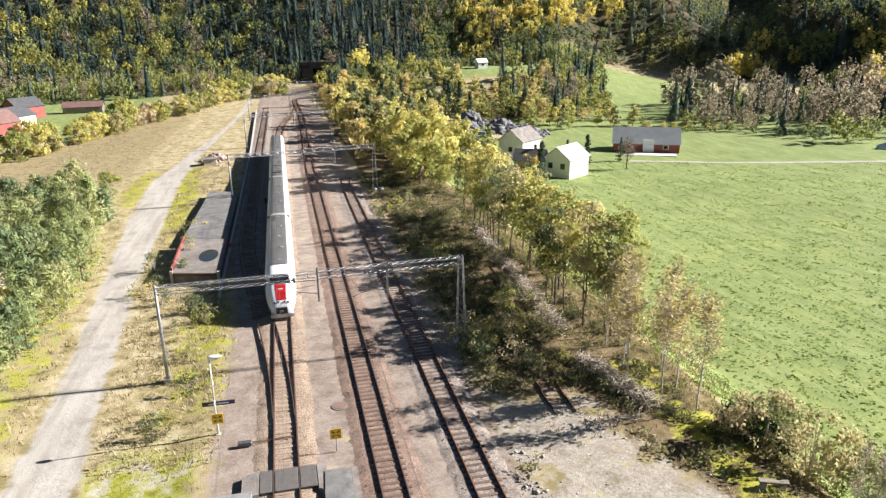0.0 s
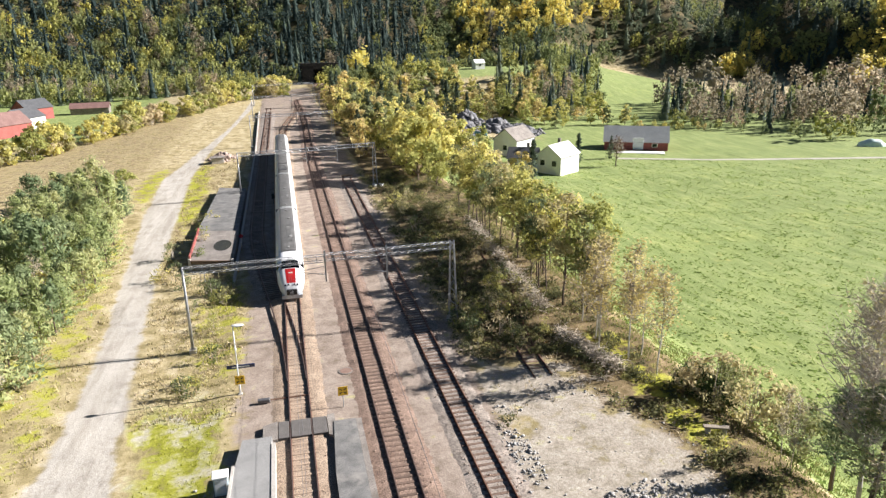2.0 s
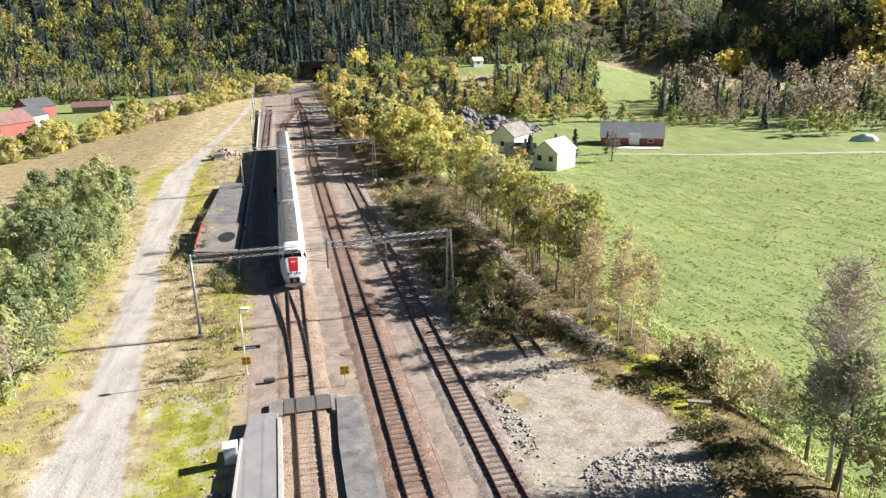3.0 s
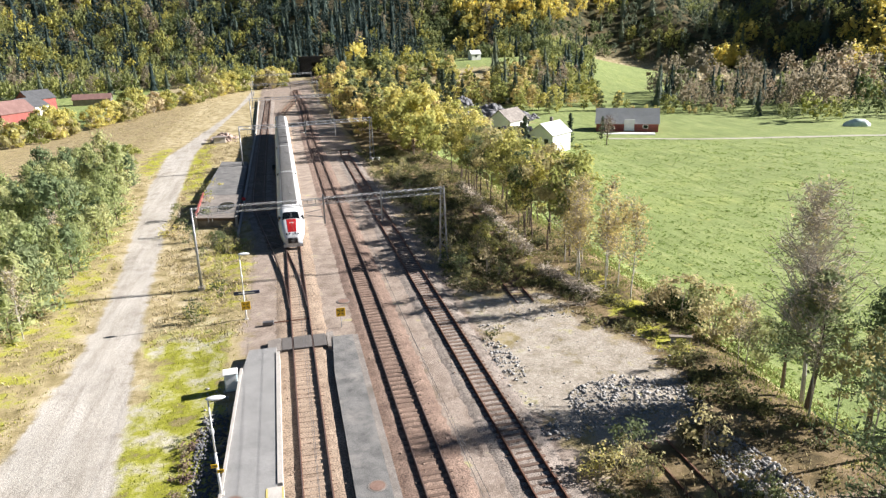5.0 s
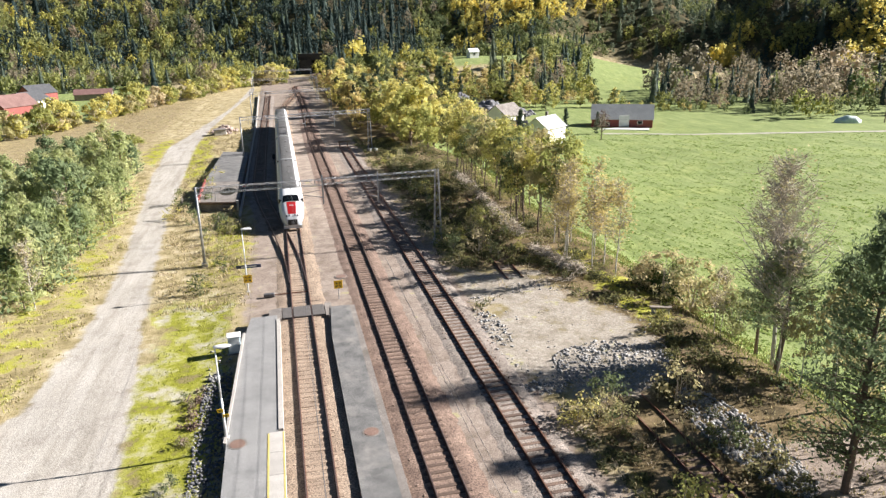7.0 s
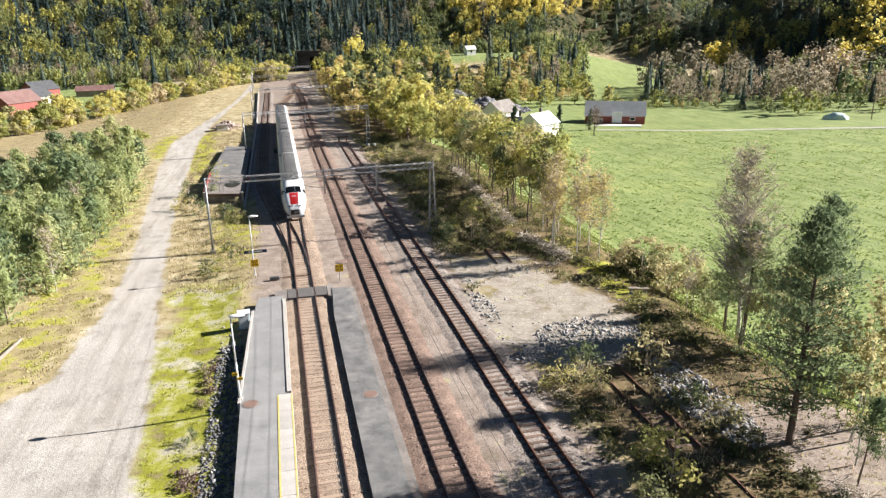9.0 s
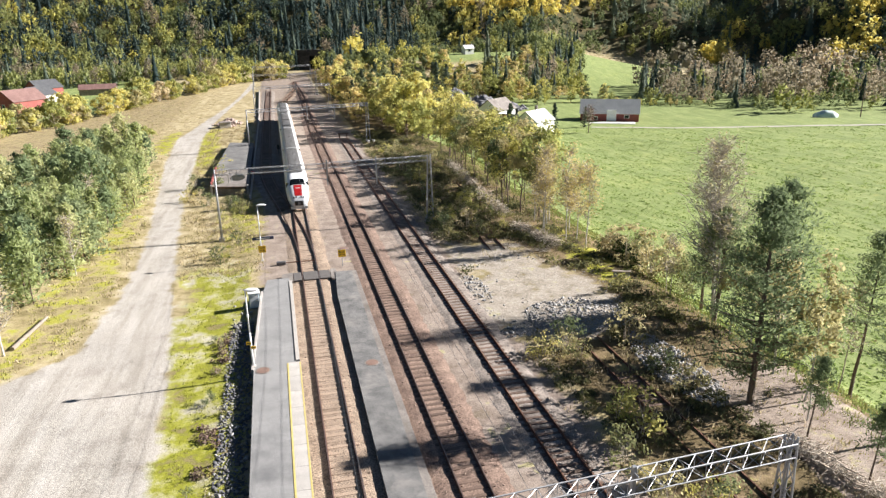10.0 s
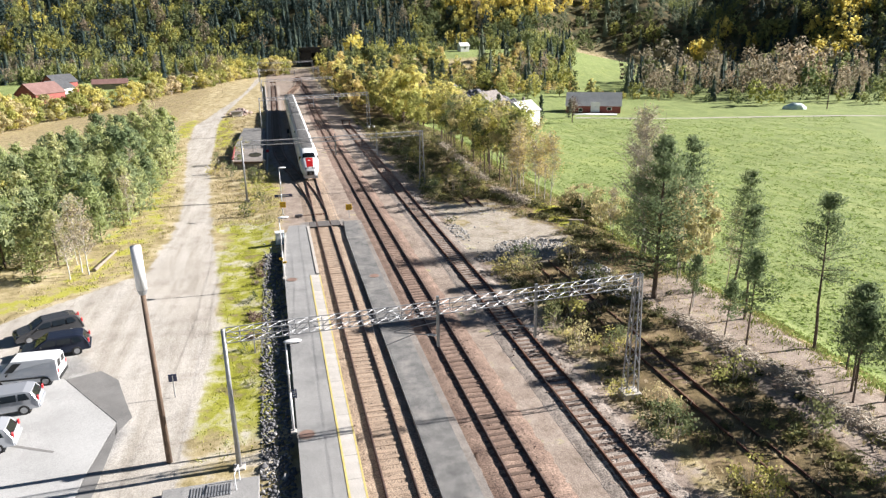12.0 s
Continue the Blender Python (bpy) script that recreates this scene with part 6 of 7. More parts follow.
while len(scrub) < 1500:
    x, y = rs.uniform(14.2, 28), rs.uniform(-60, 92)
    if ((x - 18.6) / 6.6) ** 2 + ((y + 11) / 9.3) ** 2 < 1 or (x < 23 and -3 < y < 6):
        continue
    if y < -19 and abs(x - f_old(y)) < 1.9 and rs.random() < 0.95:
        continue
    if y < -26 and x > 23.6 and rs.random() < 0.9:
        continue
    if math.sin(x * 0.7) + math.cos(y * 0.35 + x * 0.2) < -0.5 and rs.random() < 0.8:
        continue
    scrub.append((x, y, rs.uniform(0.4, 1.25) * (0.68 if y < -19 else 1)))
scatter_scrub("heath_scrub", "dark brown and olive heath scrub round the old siding", HEATH, scrub, 60, 0.75, 0.75, 0.2, 6)
heather = [(rs.uniform(-7.7, -6.7), rs.choice([rs.uniform(-18, -12), rs.uniform(-30, -25)]), rs.uniform(0.4, 0.8)) for _ in range(30)]
scatter_scrub("heather_scrub", "faded purple-brown heather behind the platform", leaf_material("purple_brown_heather", [(0.0, (0.14, 0.1, 0.085)), (0.6, (0.25, 0.18, 0.15)), (1.0, (0.3, 0.29, 0.12))], 0.35, True, 0.2), heather, 60, 0.6, 0.6, 0.16, 16)
for _ in range(26):
    shrub.append((rs.uniform(14.8, 23.5), rs.uniform(7.5, 17), rs.uniform(0.6, 1.2)))
for _ in range(34):
    shrub.append((rs.uniform(16.5, 25), rs.uniform(20, 75), rs.uniform(0.5, 1.1)))
for _ in range(46):
    shrub.append((rs.uniform(14.3, 22.5), rs.uniform(-58, -21), rs.uniform(0.5, 1.3)))
for _ in range(22):
    shrub.append((rs.uniform(-9.6, -6.4), rs.uniform(6, 36), rs.uniform(0.4, 1.0)))
for _ in range(12):
    shrub.append((rs.uniform(-14.5, -10.5), rs.uniform(30, 60), rs.uniform(0.7, 1.2)))
for _ in range(12):
    shrub.append((rs.uniform(-8, -6.4), rs.uniform(-40, -12), rs.uniform(0.25, 0.6)))
shrub = [q for q in shrub if q[1] > -19 or q[0] < 14.2 or abs(q[0] - f_old(q[1])) > 1.9]
plant([broadleaf(200 + i, 1.9, 1.15, 320, (LEAF_YELLOWPALE, LEAF_DECID, LEAF_GREEN)[i], MAT_TWIG, "small_shrub", ("pale yellow shrub", "olive-yellow shrub", "olive-green leafy shrub")[i] + " among dry grass", "bush", 0.05, 0.15, 0.03, 16, stems=5) for i in range(3)], shrub, "lineside shrubs", 20, 0.8, 1.2)

rub = []
while len(rub) < 5200:
    x, y = rs.uniform(11.6, 27), rs.uniform(-22, 7)
    d = ((x - 18.8) / 7.2) ** 2 + ((y + 9.5) / 10.5) ** 2
    if d < 1 and abs(x - 11.5) > 1.5 and (rs.random() < 0.14 + 0.86 * (d > 0.6)):
        rub.append((x, y, 1.3 if rs.random() < 0.05 else 0.45))
for cx, cy, rx, ry, n in ((20.2, -15.8, 4.4, 3.6, 1700), (22.8, -25.5, 1.8, 5.5, 2200), (14.5, -17.5, 1.4, 1.0, 180), (14.2, -8, 0.9, 3.5, 260)):
    for _ in range(n):
        a, r = rs.uniform(0, 6.28), rs.random() ** 0.5
        rub.append((cx + rx * r * math.cos(a), cy + ry * r * math.sin(a), rs.uniform(0.7, 1.9)))
scatter_stones("rubble_stones", "loose pale grey rubble stones", MAT_STONE, rub, 0.085, 7, -0.02)
slag = []
while len(slag) < 4200:
    slag.append((rs.uniform(-6.7, -4.95), rs.uniform(-52, -10), rs.uniform(0.6, 1.4)))
scatter_stones("slag_stones", "dark and pale broken stones behind the platform", MAT_DARKSLATE, slag, 0.1, 8)
slag2 = [(rs.uniform(-6.8, -5.0), rs.uniform(-52, -6), rs.uniform(0.5, 1.2)) for _ in range(700)]
scatter_stones("pale_stones", "pale broken stones behind the platform", MAT_STONE, slag2, 0.12, 9)
bal = []
for f, a, b in ((f_main1, -60, 60), (f_main2, -60, 60), (f_siding, -60, 60)):
    for _ in range(3200):
        y = rs.uniform(a, b)
        o = rs.choice((-1, 1)) * rs.uniform(0.0, 1.5)
        bal.append((f(y) + o, y, rs.uniform(0.6, 1.2)))
MAT_BALLAST = rough_surface("brown_ballast_stone", (0.2, 0.14, 0.105), (0.42, 0.32, 0.25), 1.5, 0.95, 0, 0.4, 20, 0.6)
scatter_stones("ballast_stones", "brown crushed ballast stones between the sleepers", MAT_BALLAST, bal, 0.05, 10, 0.1)


def brush_pile(x0, y0, x1, y1, w, h, n, seed):
    """A long heap of cut grey branches."""
    rng = np.random.default_rng(seed)
    u = rng.random(n)
    cx, cy = x0 + (x1 - x0) * u + rng.normal(size=n) * w * 0.4, y0 + (y1 - y0) * u + rng.normal(size=n) * w * 0.3
    cz = height(cx, cy) + rng.random(n) * h
    d = rng.normal(size=(n, 3)) * np.array([1, 1, 0.28])
    d /= np.linalg.norm(d, axis=1)[:, None]
    L = (0.5 + 1.3 * rng.random(n))[:, None]
    c = np.stack([cx, cy, cz], 1)
    s = np.cross(d, rng.normal(size=(n, 3)))
    s = s / np.linalg.norm(s, axis=1)[:, None] * (0.012 + 0.03 * rng.random(n) ** 2)[:, None]
    q = np.cross(d, s)
    A, B = c - d * L / 2, c + d * L / 2
    V = np.stack([A + s, A - s * 0.5 + q, A - s * 0.5 - q, B + s * 0.5, B - s * 0.25 + q * 0.5, B - s * 0.25 - q * 0.5], 1).reshape(-1, 3)
    i = np.arange(n)[:, None] * 6
    F = np.concatenate([i + np.array([[a, b, e, f]]) for a, b, e, f in ((0, 1, 4, 3), (1, 2, 5, 4), (2, 0, 3, 5))])
    tagged(new("brush_pile", np_mesh("brush_pile", V, F, MAT_TWIG)), "long heap of cut grey branches and brushwood", "brush pile", group="brush piles", kind="stuff")


brush_pile(23.6, 9.5, 25.4, 1.0, 1.0, 0.9, 700, 1)
brush_pile(26.2, 50, 24.3, 14, 1.1, 0.6, 1300, 2)
brush_pile(24.0, -35, 26.2, -53, 0.7, 0.6, 1100, 3)
brush_pile(20.0, 0.4, 24.0, 0.2, 0.3, 0.25, 60, 4)


# ---------------------------------------------------------------- lineside things
def lamp(x, y, z, h=5.3):
    t = thing("platform_lamp", "white tubular platform lamp post with a flat oval head", "lamp post", x, y, z, group="platform lamps")
    bm = bmesh.new()
    rod(bm, (0, 0, 0), (0, 0, h * 0.45), 0.075, 0.07, 12)
    rod(bm, (0, 0, h * 0.45), (0, 0, h), 0.05, 0.04, 12)
    part("post", bm, MAT_LAMPWHITE, t, smooth=True)
    bm = bmesh.new()
    rod(bm, (0, 0, h * 0.66), (0, 0, h * 0.66 + 0.22), 0.085, 0.085, 12)
    part("collar", bm, MAT_LAMPWHITE, t)
    bm = bmesh.new()
    bmesh.ops.create_uvsphere(bm, u_segments=16, v_segments=8, radius=1, matrix=pose(0.36, 0, h + 0.06) @ Matrix.Diagonal((0.48, 0.2, 0.1, 1)))
    part("head", bm, MAT_LAMPWHITE, t, smooth=True)
    bm = bmesh.new()
    bmesh.ops.create_cone(bm, cap_ends=True, segments=18, radius1=1, radius2=1, depth=0.03, matrix=pose(0.42, 0, h - 0.03) @ Matrix.Diagonal((0.3, 0.14, 1, 1)))
    part("lens", bm, MAT_GLASS, t)
    bm = bmesh.new()
    bbox(bm, (0, 0, 0.0), (0.34, 0.34, 0.14), 0.03)
    part("foot", bm, MAT_CONCRETE, t)
    return t


def marked_sign(parent, x, z, w, h, rows):
    """A yellow plate with dark marks, facing the platform's end."""
    bm = bmesh.new()
    bbox(bm, (x, -0.1, z), (w, 0.03, h), 0.008)
    s = part("sign_plate", bm, MAT_SIGN_YELLOW, parent, "bright yellow plate with dark marks")
    for dx, dz, bw, bh, ry in rows:
        bm = bmesh.new()
        box(bm, (x + dx * w, -0.122, z + dz * h), (bw * w, 0.008, bh * h), ry=ry)
        part("mark", bm, MAT_BLACK, s)


MARKS = [(-0.22, 0.2, 0.3, 0.09, 35), (0.22, 0.2, 0.3, 0.09, -35), (-0.22, -0.2, 0.3, 0.09, -35), (0.22, -0.2, 0.3, 0.09, 35)]
la = lamp(-4.42, 5.35, gz(-4.42, 5.35), 5.7)
bm = bmesh.new()
bbox(bm, (0.25, 0, 2.35), (2.1, 0.07, 0.3), 0.015)
nb = part("name_board", bm, MAT_BLUE, la, "dark blue station name board")
bm = bmesh.new()
box(bm, (0.25, -0.042, 2.35), (1.3, 0.008, 0.1))
part("lettering_bar", bm, MAT_WHITEPAINT, nb)
marked_sign(la, 0.08, 1.25, 0.72, 0.72, MARKS)
lb = lamp(-4.78, -19.3, 0.36, 5.4)
marked_sign(lb, -0.12, 1.75, 0.34, 0.22, [(0, 0, 0.5, 0.2, 0)])
marked_sign(lb, 0.14, 1.42, 0.34, 0.2, [(0, 0, 0.5, 0.2, 0)])
lc = lamp(-4.86, -44.4, 0.36, 5.3)
bm = bmesh.new()
box(bm, (0.2, -0.02, 2.3), (0.28, 0.02, 0.5))
part("sector_plate", bm, MAT_BLUE, lc, "small dark blue plate")
for hz in (2.45, 2.35, 2.2):
    bm = bmesh.new()
    box(bm, (0.2, -0.034, hz), (0.16, 0.006, 0.05))
    part("lettering_bar", bm, MAT_WHITEPAINT, lc)

ys = thing("yellow_sign", "yellow square sign on a short grey post between tracks", "sign", 3.2, 1.35, -0.27)
bm = bmesh.new()
rod(bm, (0, 0, 0), (0, 0, 1.7), 0.035, seg=8)
part("post", bm, MAT_STEEL, ys)
marked_sign(ys, 0, 1.35, 0.72, 0.72, MARKS)

cab = thing("equipment_cabinet", "pale white-blue equipment cabinet beside the platform", "cabinet", -4.95, -6.9, -0.35, 4)
bm = bmesh.new()
bbox(bm, (0, 0, 0.7), (0.85, 0.75, 1.25), 0.03)
part("body", bm, rough_surface("pale_blue_paint", (0.5, 0.62, 0.66), (0.62, 0.72, 0.75), 1.5, 0.5, 0, 0.05), cab)
bm = bmesh.new()
bbox(bm, (0, 0, 1.37), (0.98, 0.88, 0.1), 0.03)
part("lid", bm, MAT_WHITEPAINT, cab)
bm = bmesh.new()
box(bm, (0, -0.385, 0.75), (0.7, 0.02, 1.0))
dr = part("door", bm, MAT_LAMPWHITE, cab)
bm = bmesh.new()
box(bm, (0.25, -0.41, 0.8), (0.03, 0.03, 0.18))
part("handle", bm, MAT_STEEL_DARK, dr)
bm = bmesh.new()
bbox(bm, (0, 0, 0.02), (1.0, 0.9, 0.2), 0.02)
part("plinth", bm, MAT_CONC_OLD, cab)

sm = thing("switch_machine", "dark rusty point machine and rods beside the switch", "point machine", -2.6, 3.4, -0.22)
bm = bmesh.new()
bbox(bm, (0, 0, 0.15), (0.9, 0.36, 0.3), 0.04)
part("motor_box", bm, MAT_STEEL_DARK, sm)
bm = bmesh.new()
rod(bm, (0.3, 0, 0.12), (3.3, 0.1, 0.1), 0.03, seg=6)
rod(bm, (0.3, 0.16, 0.1), (3.3, 0.26, 0.1), 0.025, seg=6)
part("throw_rod", bm, MAT_RAIL, sm)

ds = thing("dwarf_signal", "short dark dwarf signal between tracks", "signal", -1.9, 68.8, -0.3)
bm = bmesh.new()
rod(bm, (0, 0, 0), (0, 0, 1.0), 0.09, seg=8)
part("post", bm, MAT_STEEL_DARK, ds)
bm = bmesh.new()
bbox(bm, (0, 0, 1.35), (0.5, 0.3, 0.85), 0.05)
hd = part("head", bm, MAT_BLACK, ds)
for k in (1.15, 1.4, 1.6):
    bm = bmesh.new()
    rod(bm, (0, -0.14, k), (0, -0.24, k), 0.08, seg=10)
    part("visor", bm, MAT_BLACK, hd)


def buffer_stop(x, y, label):
    t = thing("buffer_stop", label, "buffer stop", x, y, -0.1, group="buffer stops")
    for s in (-1, 1):
        bm = bmesh.new()
        rod(bm, (s * 0.75, 0, 0), (s * 0.75, 0.1, 1.05), 0.09, seg=6)
        rod(bm, (s * 0.75, 1.5, 0), (s * 0.75, 0.1, 1.0), 0.07, seg=6)
        part("strut", bm, MAT_RAIL, t)
    bm = bmesh.new()
    bbox(bm, (0, 0, 1.0), (2.3, 0.25, 0.34), 0.03)
    part("beam", bm, MAT_POLE, t, "dark timber buffer beam")


buffer_stop(11.55, 82.9, "rusty buffer stop with dark timber beam at the siding's end")
buffer_stop(-3.7, 213, "dark buffer stop at the loop track's end")

bn = thing("stone_bench", "low bench of a pale plank on two stone blocks", "bench", 27.7, -8.7, gz(27.7, -8.7), -22)
for s in (-0.55, 0.55):
    bm = bmesh.new()
    bbox(bm, (s, 0, 0.18), (0.28, 0.4, 0.5), 0.04)
    part("block", bm, MAT_STONE, bn)
bm = bmesh.new()
bbox(bm, (0, 0, 0.48), (1.7, 0.42, 0.12), 0.02)
part("seat", bm, MAT_WOOD, bn)

pole = thing("tall_pole", "tall brown wooden pole with a white cylindrical top", "pole", -11.36, -44.29, -0.7)
bm = bmesh.new()
rod(bm, (0, 0, 0), (0, 0, 10.2), 0.16, 0.12, 12)
part("shaft", bm, MAT_POLE, pole, smooth=True)
bm = bmesh.new()
rod(bm, (0, 0, 10.0), (0, 0, 12.2), 0.25, 0.25, 18)
part("antenna_housing", bm, MAT_LAMPWHITE, pole, "smooth white cylinder", smooth=True)
bm = bmesh.new()
rod(bm, (0, 0, 9.75), (0, 0, 10.0), 0.16, 0.25, 18)
part("collar", bm, MAT_STEEL, pole)

hp = thing("small_sign", "small blue-grey square sign on a thin post", "sign", -11.9, -37.2, -0.5)
bm = bmesh.new()
rod(bm, (0, 0, 0), (0, 0, 1.5), 0.03, seg=8)
part("post", bm, MAT_STEEL, hp)
bm = bmesh.new()
bbox(bm, (0, 0, 1.35), (0.5, 0.03, 0.5), 0.01)
part("plate", bm, MAT_BLUE, hp)

lg = thing("felled_log", "pale weathered felled log in roadside grass", "log", 0, 0, 0)
bm = bmesh.new()
rod(bm, (-22.3, -10.2, gz(-22.3, -10.2) + 0.14), (-21.5, -4.4, gz(-21.5, -4.4) + 0.16), 0.17, 0.12, 10)
part("stem", bm, MAT_WOOD, lg)

deck = thing("access_ramp", "grey access ramp deck with steel grating and white handrail", "ramp", -9.0, -50.2, -0.45, kind="structure")
bm = bmesh.new()
bbox(bm, (0, 0, 0.1), (4.6, 6.2, 0.35), 0.03)
part("deck", bm, MAT_ASPHALT, deck)
for k in range(14):
    bm = bmesh.new()
    box(bm, (-0.9 + 0.14 * k, 2.35, 0.3), (0.05, 0.9, 0.05))
    part("grating_bar", bm, MAT_STEEL, deck)
bm = bmesh.new()
rod(bm, (1.2, 2.2, 0.25), (1.2, 2.2, 1.15), 0.03, seg=8)
rod(bm, (1.2, 2.2, 1.15), (1.35, 2.95, 1.15), 0.03, seg=8)
rod(bm, (1.35, 2.95, 0.25), (1.35, 2.95, 1.15), 0.03, seg=8)
part("handrail", bm, MAT_LAMPWHITE, deck)

# far small things
wp = thing("timber_stack", "stack of dark old sleepers beside the line", "timber stack", 17.3, 145.3, gz(17.3, 145.3), -5)
for k in range(12):
    bm = bmesh.new()
    bbox(bm, (-2.2 + 1.4 * (k % 4), 0.1 * (k // 4), 0.15 + 0.28 * (k // 4)), (0.26 if k % 2 else 1.2, 2.5, 0.26), 0.02)
    part("timber", bm, MAT_POLE, wp)
rp = [(-13.3 + rs.gauss(0, 1.4), 117.5 + rs.gauss(0, 1.8), rs.uniform(1.2, 3.2), 0) for _ in range(260)]
rp = [(a, b, c, max(0, 1.3 - 0.45 * math.hypot(a + 13.3, b - 117.5))) for a, b, c, _ in rp]
scatter_stones("stone_heap", "heap of pinkish broken stone beside the road", rough_surface("pink_stone", (0.34, 0.25, 0.21), (0.5, 0.4, 0.34), 1, 0.9, 0, 0.4), rp, 0.2, 12)
cb = thing("concrete_box", "small pale concrete box beside a stone heap", "concrete box", -13.9, 112.5, gz(-13.9, 112.5), 8)
bm = bmesh.new()
bbox(bm, (0, 0, 0.6), (2.6, 2.0, 1.3), 0.06)
part("box", bm, MAT_CONCRETE, cb)
bm = bmesh.new()
bbox(bm, (0, 0, 1.3), (3.0, 2.4, 0.16), 0.04)
part("lid", bm, MAT_CONC_OLD, cb)
mk = thing("red_marker", "small red marker post on the old platform edge", "marker", -6.1, 47.5, -0.3)
bm = bmesh.new()
rod(bm, (0, 0, 0), (0, 0, 0.9), 0.08, seg=8)
part("post", bm, MAT_WHITEPAINT, mk)
bm = bmesh.new()
bmesh.ops.create_cone(bm, cap_ends=True, segments=16, radius1=0.26, radius2=0.26, depth=0.05, matrix=pose(0, -0.05, 0.95, 90))
part("disc", bm, MAT_RED, mk)

tb = thing("covered_heap", "heap under a pale green-white tarpaulin at the field road", "covered heap", 156.5, 111, gz(156.5, 111), -20)
bm = bmesh.new()
bmesh.ops.create_icosphere(bm, subdivisions=4, radius=1)
for v in bm.verts:
    k = 1 + 0.12 * noise.noise(v.co * 2.1)
    v.co = Vector((v.co.x * 3.6, v.co.y * 1.6, max(-0.2, v.co.z) * 1.9)) * k
part("tarpaulin", bm, MAT_TARP, tb, smooth=True)
up = thing("utility_pole", "brown wooden utility pole at the field's end", "utility pole", 166, 108, gz(166, 108))
bm = bmesh.new()
rod(bm, (0, 0, -0.3), (0, 0, 9.0), 0.16, 0.11, 10)
part("shaft", bm, MAT_POLE, up)
bm = bmesh.new()
box(bm, (0, 0, 8.5), (1.6, 0.12, 0.12))
part("crossarm", bm, MAT_POLE, up)

quarry = []
for cx, cy, n, w, h in ((58, 172, 420, 5.5, 2.6), (70, 176, 420, 6.5, 3.2), (62, 184, 480, 7, 5.0), (76, 168, 300, 5, 2.0), (52, 160, 220, 4, 1.4)):
    for _ in range(n):
        dx, dy = rs.gauss(0, w * 0.5), rs.gauss(0, 3.0)
        quarry.append((cx + dx, cy + dy, rs.uniform(1.5, 5), max(0, h * (1 - math.hypot(dx / w, dy / 6)))))
scatter_stones("earth_heaps", "dark heaps of earth and broken stone in a yard", MAT_DARKSLATE, quarry, 0.3, 13)


def container(x, y, w, l, h, mat, label, rz):
    t = thing("storage_crate", label, "crate", x, y, gz(x, y), rz, group="yard crates")
    bm = bmesh.new()
    bbox(bm, (0, 0, h / 2), (w, l, h), 0.06)
    part("body", bm, mat, t)
    bm = bmesh.new()
    bbox(bm, (0, 0, h + 0.04), (w * 1.06, l * 1.06, 0.1), 0.03)
    part("lid", bm, MAT_STEEL, t)


TEAL = rough_surface("teal_paint", (0.07, 0.24, 0.26), (0.12, 0.34, 0.36), 1, 0.6)
container(60, 160, 2.4, 3.5, 1.9, TEAL, "faded teal storage crate in the yard", 20)
container(66, 158, 2, 2.6, 1.7, MAT_WHITEPAINT, "white storage crate in the yard", -12)
container(55, 151, 2.2, 4.5, 1.8, MAT_ROOFTIN, "grey storage crate in the yard", 70)
container(73, 155, 2.6, 5, 2.0, MAT_BLACK, "dark storage crate in the yard", 80)
container(51, 147, 1.8, 3, 1.5, rough_surface("sky_blue_paint", (0.15, 0.35, 0.55), (0.25, 0.46, 0.66), 1, 0.6), "sky-blue storage crate in the yard", 40)


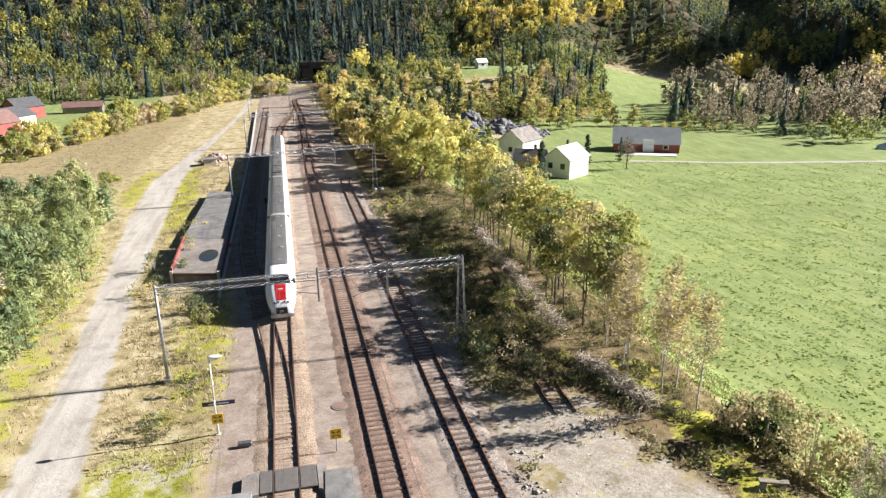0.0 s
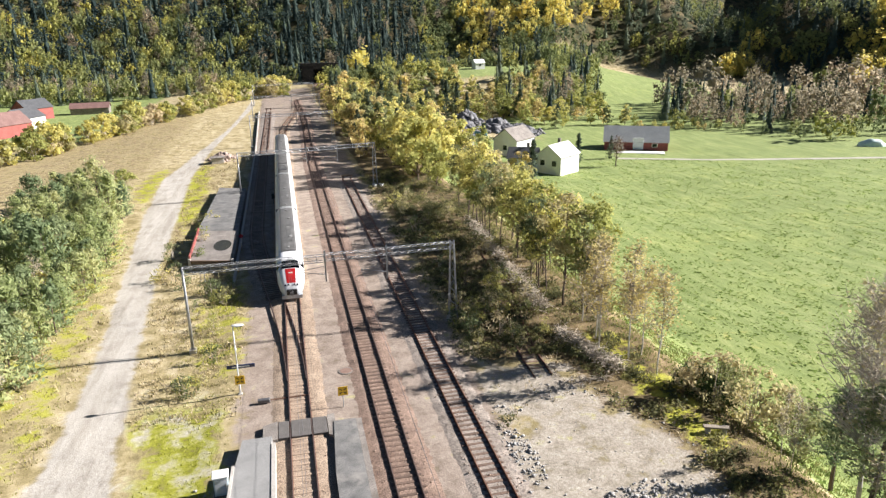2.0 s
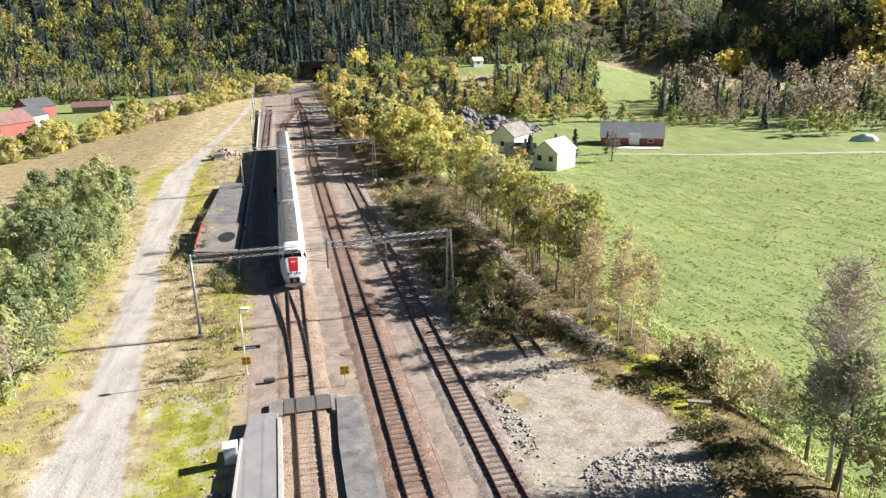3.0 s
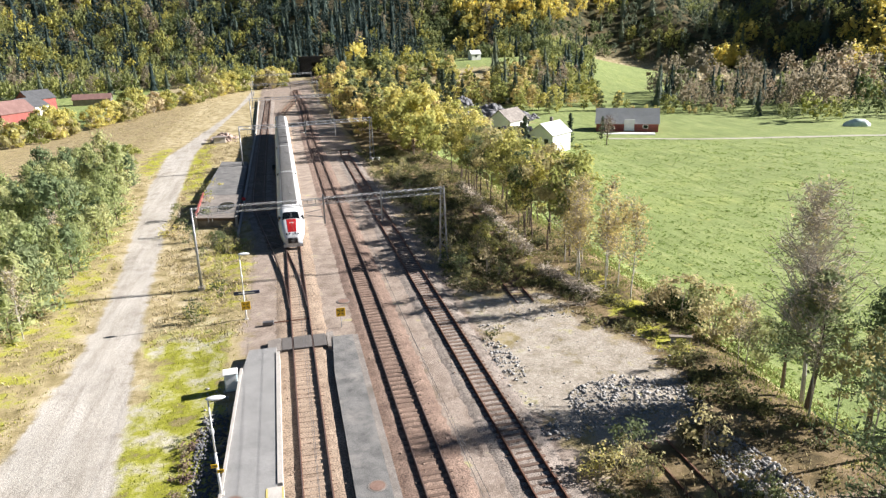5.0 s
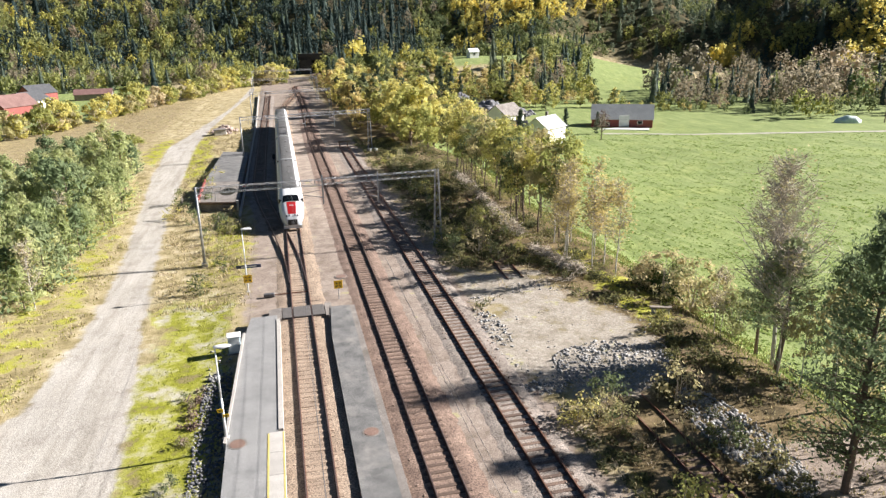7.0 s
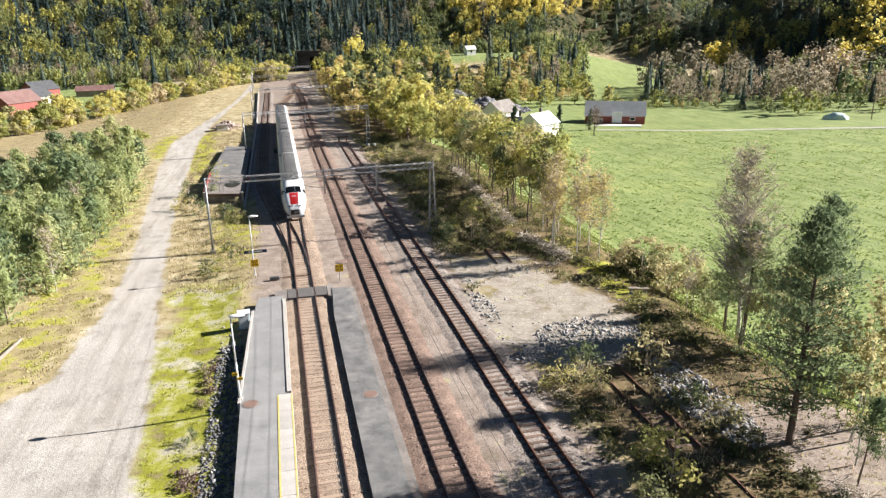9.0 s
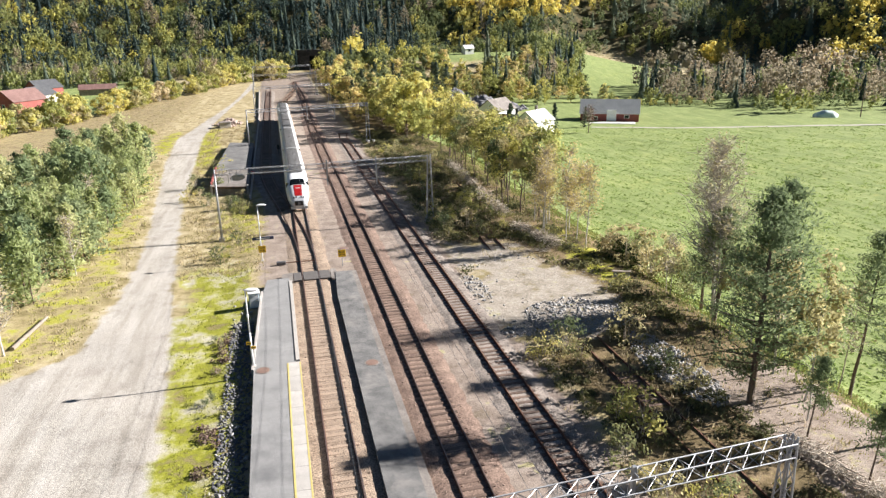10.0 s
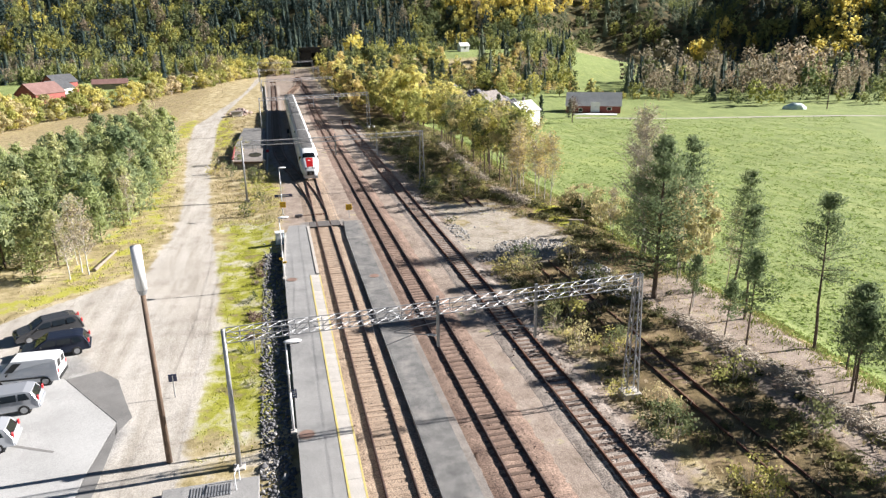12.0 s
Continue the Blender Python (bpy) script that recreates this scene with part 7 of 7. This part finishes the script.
# ---------------------------------------------------------------- parked cars
def build_car(x, y, rz, paint, label, van=False, L=4.5):
    t = thing("parked_car", label, "car" if not van else "van", x, y, gz(x, y) + 0.0, rz, group="parked cars")
    h = 1.82 if van else 1.48
    W = 1.74
    if van:
        prof = [(-L / 2, 0.35), (-L / 2 + 0.02, 1.0), (-L / 2 + 0.05, h - 0.12), (-L / 2 + 0.25, h), (0.45, h), (1.15, 1.12), (L / 2 - 0.12, 0.92), (L / 2, 0.6), (L / 2, 0.3)]
    else:
        prof = [(-L / 2, 0.38), (-L / 2 + 0.03, 0.85), (-L / 2 + 0.35, h - 0.12), (-L / 2 + 0.75, h), (0.3, h), (1.15, 0.98), (L / 2 - 0.25, 0.78), (L / 2, 0.58), (L / 2, 0.3)]
    bm = bmesh.new()
    rings = []
    for s, inset in ((-1, 1), (-1, 0), (1, 0), (1, 1)):
        ring = []
        for px, pz in prof:
            tumble = 0.17 * max(0, (pz - 0.9) / (h - 0.9))
            yy = s * (W / 2 - tumble)
            if inset:
                ring.append(bm.verts.new((px * 0.985, yy, pz - 0.03)))
            else:
                ring.append(bm.verts.new((px, yy - s * 0.08, pz)))
        rings.append(ring)
    n = len(prof)
    for a, b in zip(rings, rings[1:]):
        for i in range(n - 1):
            bm.faces.new((a[i], a[i + 1], b[i + 1], b[i]))
        bm.faces.new((a[n - 1], a[0], b[0], b[n - 1]))
    bm.faces.new(rings[0])
    bm.faces.new(rings[-1][::-1])
    bmesh.ops.recalc_face_normals(bm, faces=bm.faces[:])
    body = part("body", bm, paint, t)

    def pane(pts, name="window", mat=MAT_GLASS):
        b = bmesh.new()
        vs = [b.verts.new(p) for p in pts]
        f = b.faces.new(vs)
        r = bmesh.ops.extrude_face_region(b, geom=[f])
        nrm = f.normal if f.normal.length else Vector((0, 0, 1))
        b.normal_update()
        nv = f.normal.copy()
        for e in r["geom"]:
            if isinstance(e, bmesh.types.BMVert):
                e.co += nv * 0.012
        bmesh.ops.recalc_face_normals(b, faces=b.faces[:])
        return part(name, b, mat, t)

    tz = lambda z: W / 2 - 0.17 * max(0, (z - 0.9) / (h - 0.9)) + 0.012
    zt, zb = h - 0.14, (1.12 if van else 0.96)
    for s in (-1, 1):
        spans = [(0.42, 0.9, 0.35)] if van else [(-L / 2 + 0.42, -1.2, -1.2), (-1.1, -0.25, -0.25), (-0.15, 0.95, 0.32)]
        for a, b, c in spans:
            pane([(a, s * tz(zb), zb), (b, s * tz(zb), zb), (c, s * tz(zt), zt), (a + (0.22 if a < -1.5 else 0.0) - (0.6 if van else 0), s * tz(zt), zt)])
    if van:
        pane([(0.5, -0.62, h - 0.04), (0.5, 0.62, h - 0.04), (1.1, 0.74, 1.2), (1.1, -0.74, 1.2)], "windscreen")
        for s in (-1, 1):
            pane([(-L / 2 + 0.015, s * 0.1, 1.15), (-L / 2 + 0.015, s * 0.66, 1.15), (-L / 2 + 0.035, s * 0.58, 1.6), (-L / 2 + 0.035, s * 0.1, 1.6)], "rear_window")
    else:
        pane([(0.36, -0.6, h - 0.02), (0.36, 0.6, h - 0.02), (1.1, 0.72, 1.03), (1.1, -0.72, 1.03)], "windscreen")
        pane([(-L / 2 + 0.06, -0.62, 0.92), (-L / 2 + 0.06, 0.62, 0.92), (-L / 2 + 0.34, 0.54, h - 0.16), (-L / 2 + 0.34, -0.54, h - 0.16)], "rear_window")
    for wx in (-L / 2 + 0.85, L / 2 - 0.85):
        for s in (-1, 1):
            bm = bmesh.new()
            rod(bm, (wx, s * (W / 2 - 0.2), 0.32), (wx, s * (W / 2 + 0.01), 0.32), 0.32, 0.31, 20)
            w = part("wheel", bm, MAT_TYRE, t)
            bm = bmesh.new()
            rod(bm, (wx, s * (W / 2 - 0.02), 0.32), (wx, s * (W / 2 + 0.025), 0.32), 0.2, 0.19, 14)
            part("rim", bm, MAT_STEEL, w)
    for s in (-1, 1):
        bm = bmesh.new()
        bbox(bm, (-L / 2 + 0.03, s * 0.72, 0.95), (0.1, 0.16, 0.3), 0.02)
        part("tail_light", bm, MAT_RED, t)
        bm = bmesh.new()
        bbox(bm, (L / 2 - 0.12, s * 0.62, 0.68), (0.2, 0.3, 0.14), 0.03)
        part("headlight", bm, MAT_GLASS, t)
        bm = bmesh.new()
        bbox(bm, (0.75, s * (W / 2 + 0.06), 1.0), (0.1, 0.18, 0.13), 0.02)
        part("mirror", bm, MAT_BLACK, t)
    for bx in (-L / 2 - 0.01, L / 2 + 0.0):
        bm = bmesh.new()
        bbox(bm, (bx, 0, 0.45), (0.1, W * 0.94, 0.22), 0.03)
        part("bumper", bm, MAT_BLACK if van else paint, t)
    if van:
        for s in (-1, 1):
            bm = bmesh.new()
            box(bm, (-0.1, s * (W / 2 + 0.005), 0.62), (2.6, 0.02, 0.1))
            part("rub_strip", bm, MAT_BLACK, t)
    return t


apron = thing("concrete_apron", "pale concrete parking apron with a dark tar strip along its edge", "pavement", kind="structure")
bm = bmesh.new()
prism(bm, [(-30, -52), (-15.6, -52), (-15.5, -44.5), (-14.9, -39.4), (-19.4, -32.7), (-30, -33.5)], -0.8, -0.484)
part("slab", bm, rough_surface("pale_worn_apron_concrete", (0.36, 0.36, 0.35), (0.46, 0.46, 0.45), 0.35, 0.9, 0, 0.2, 30, 0.5, 0, (0.3, 0.3, 0.29), grain=0.5), apron)
MAT_TAR = rough_surface("dark_tar_patch", (0.15, 0.147, 0.14), (0.23, 0.225, 0.215), 0.8, 0.85, 0, 0.2, 40, 0.5)
for pts in ([(-19.2, -32.9), (-17.2, -32.2), (-15.8, -33.9), (-14.8, -37), (-14.1, -39), (-14.7, -40.8), (-14.9, -39.3), (-17.2, -35.9)], [(-15.42, -44.5), (-14.86, -39.6), (-14.6, -40.9), (-14.7, -46), (-15.0, -52), (-15.55, -52)], [(-22.5, -39.05), (-17.6, -41.6), (-17.7, -41.75), (-22.5, -39.3)]):
    bm = bmesh.new()
    prism(bm, pts, -0.7, -0.478)
    part("tar_strip", bm, MAT_TAR, apron, "dark tar repair")
build_car(-22.3, -24.9, 203, car_paint("dark_grey_paint", (0.075, 0.078, 0.085)), "dark grey estate car parked on pale gravel")
build_car(-20.9, -28.5, 190, car_paint("dark_blue_paint", (0.025, 0.032, 0.055)), "dark blue estate car parked on pale gravel")
build_car(-21.6, -32.5, 178, car_paint("white_van_paint", (0.75, 0.76, 0.77), 0.0), "small white panel van parked on pale gravel", True)
build_car(-21.9, -36.3, 186, car_paint("silver_paint", (0.42, 0.44, 0.47)), "silver estate car parked on pale gravel")
build_car(-22.0, -40.4, 186, car_paint("silver_paint_b", (0.5, 0.52, 0.55)), "silver estate car parked at the row's end")
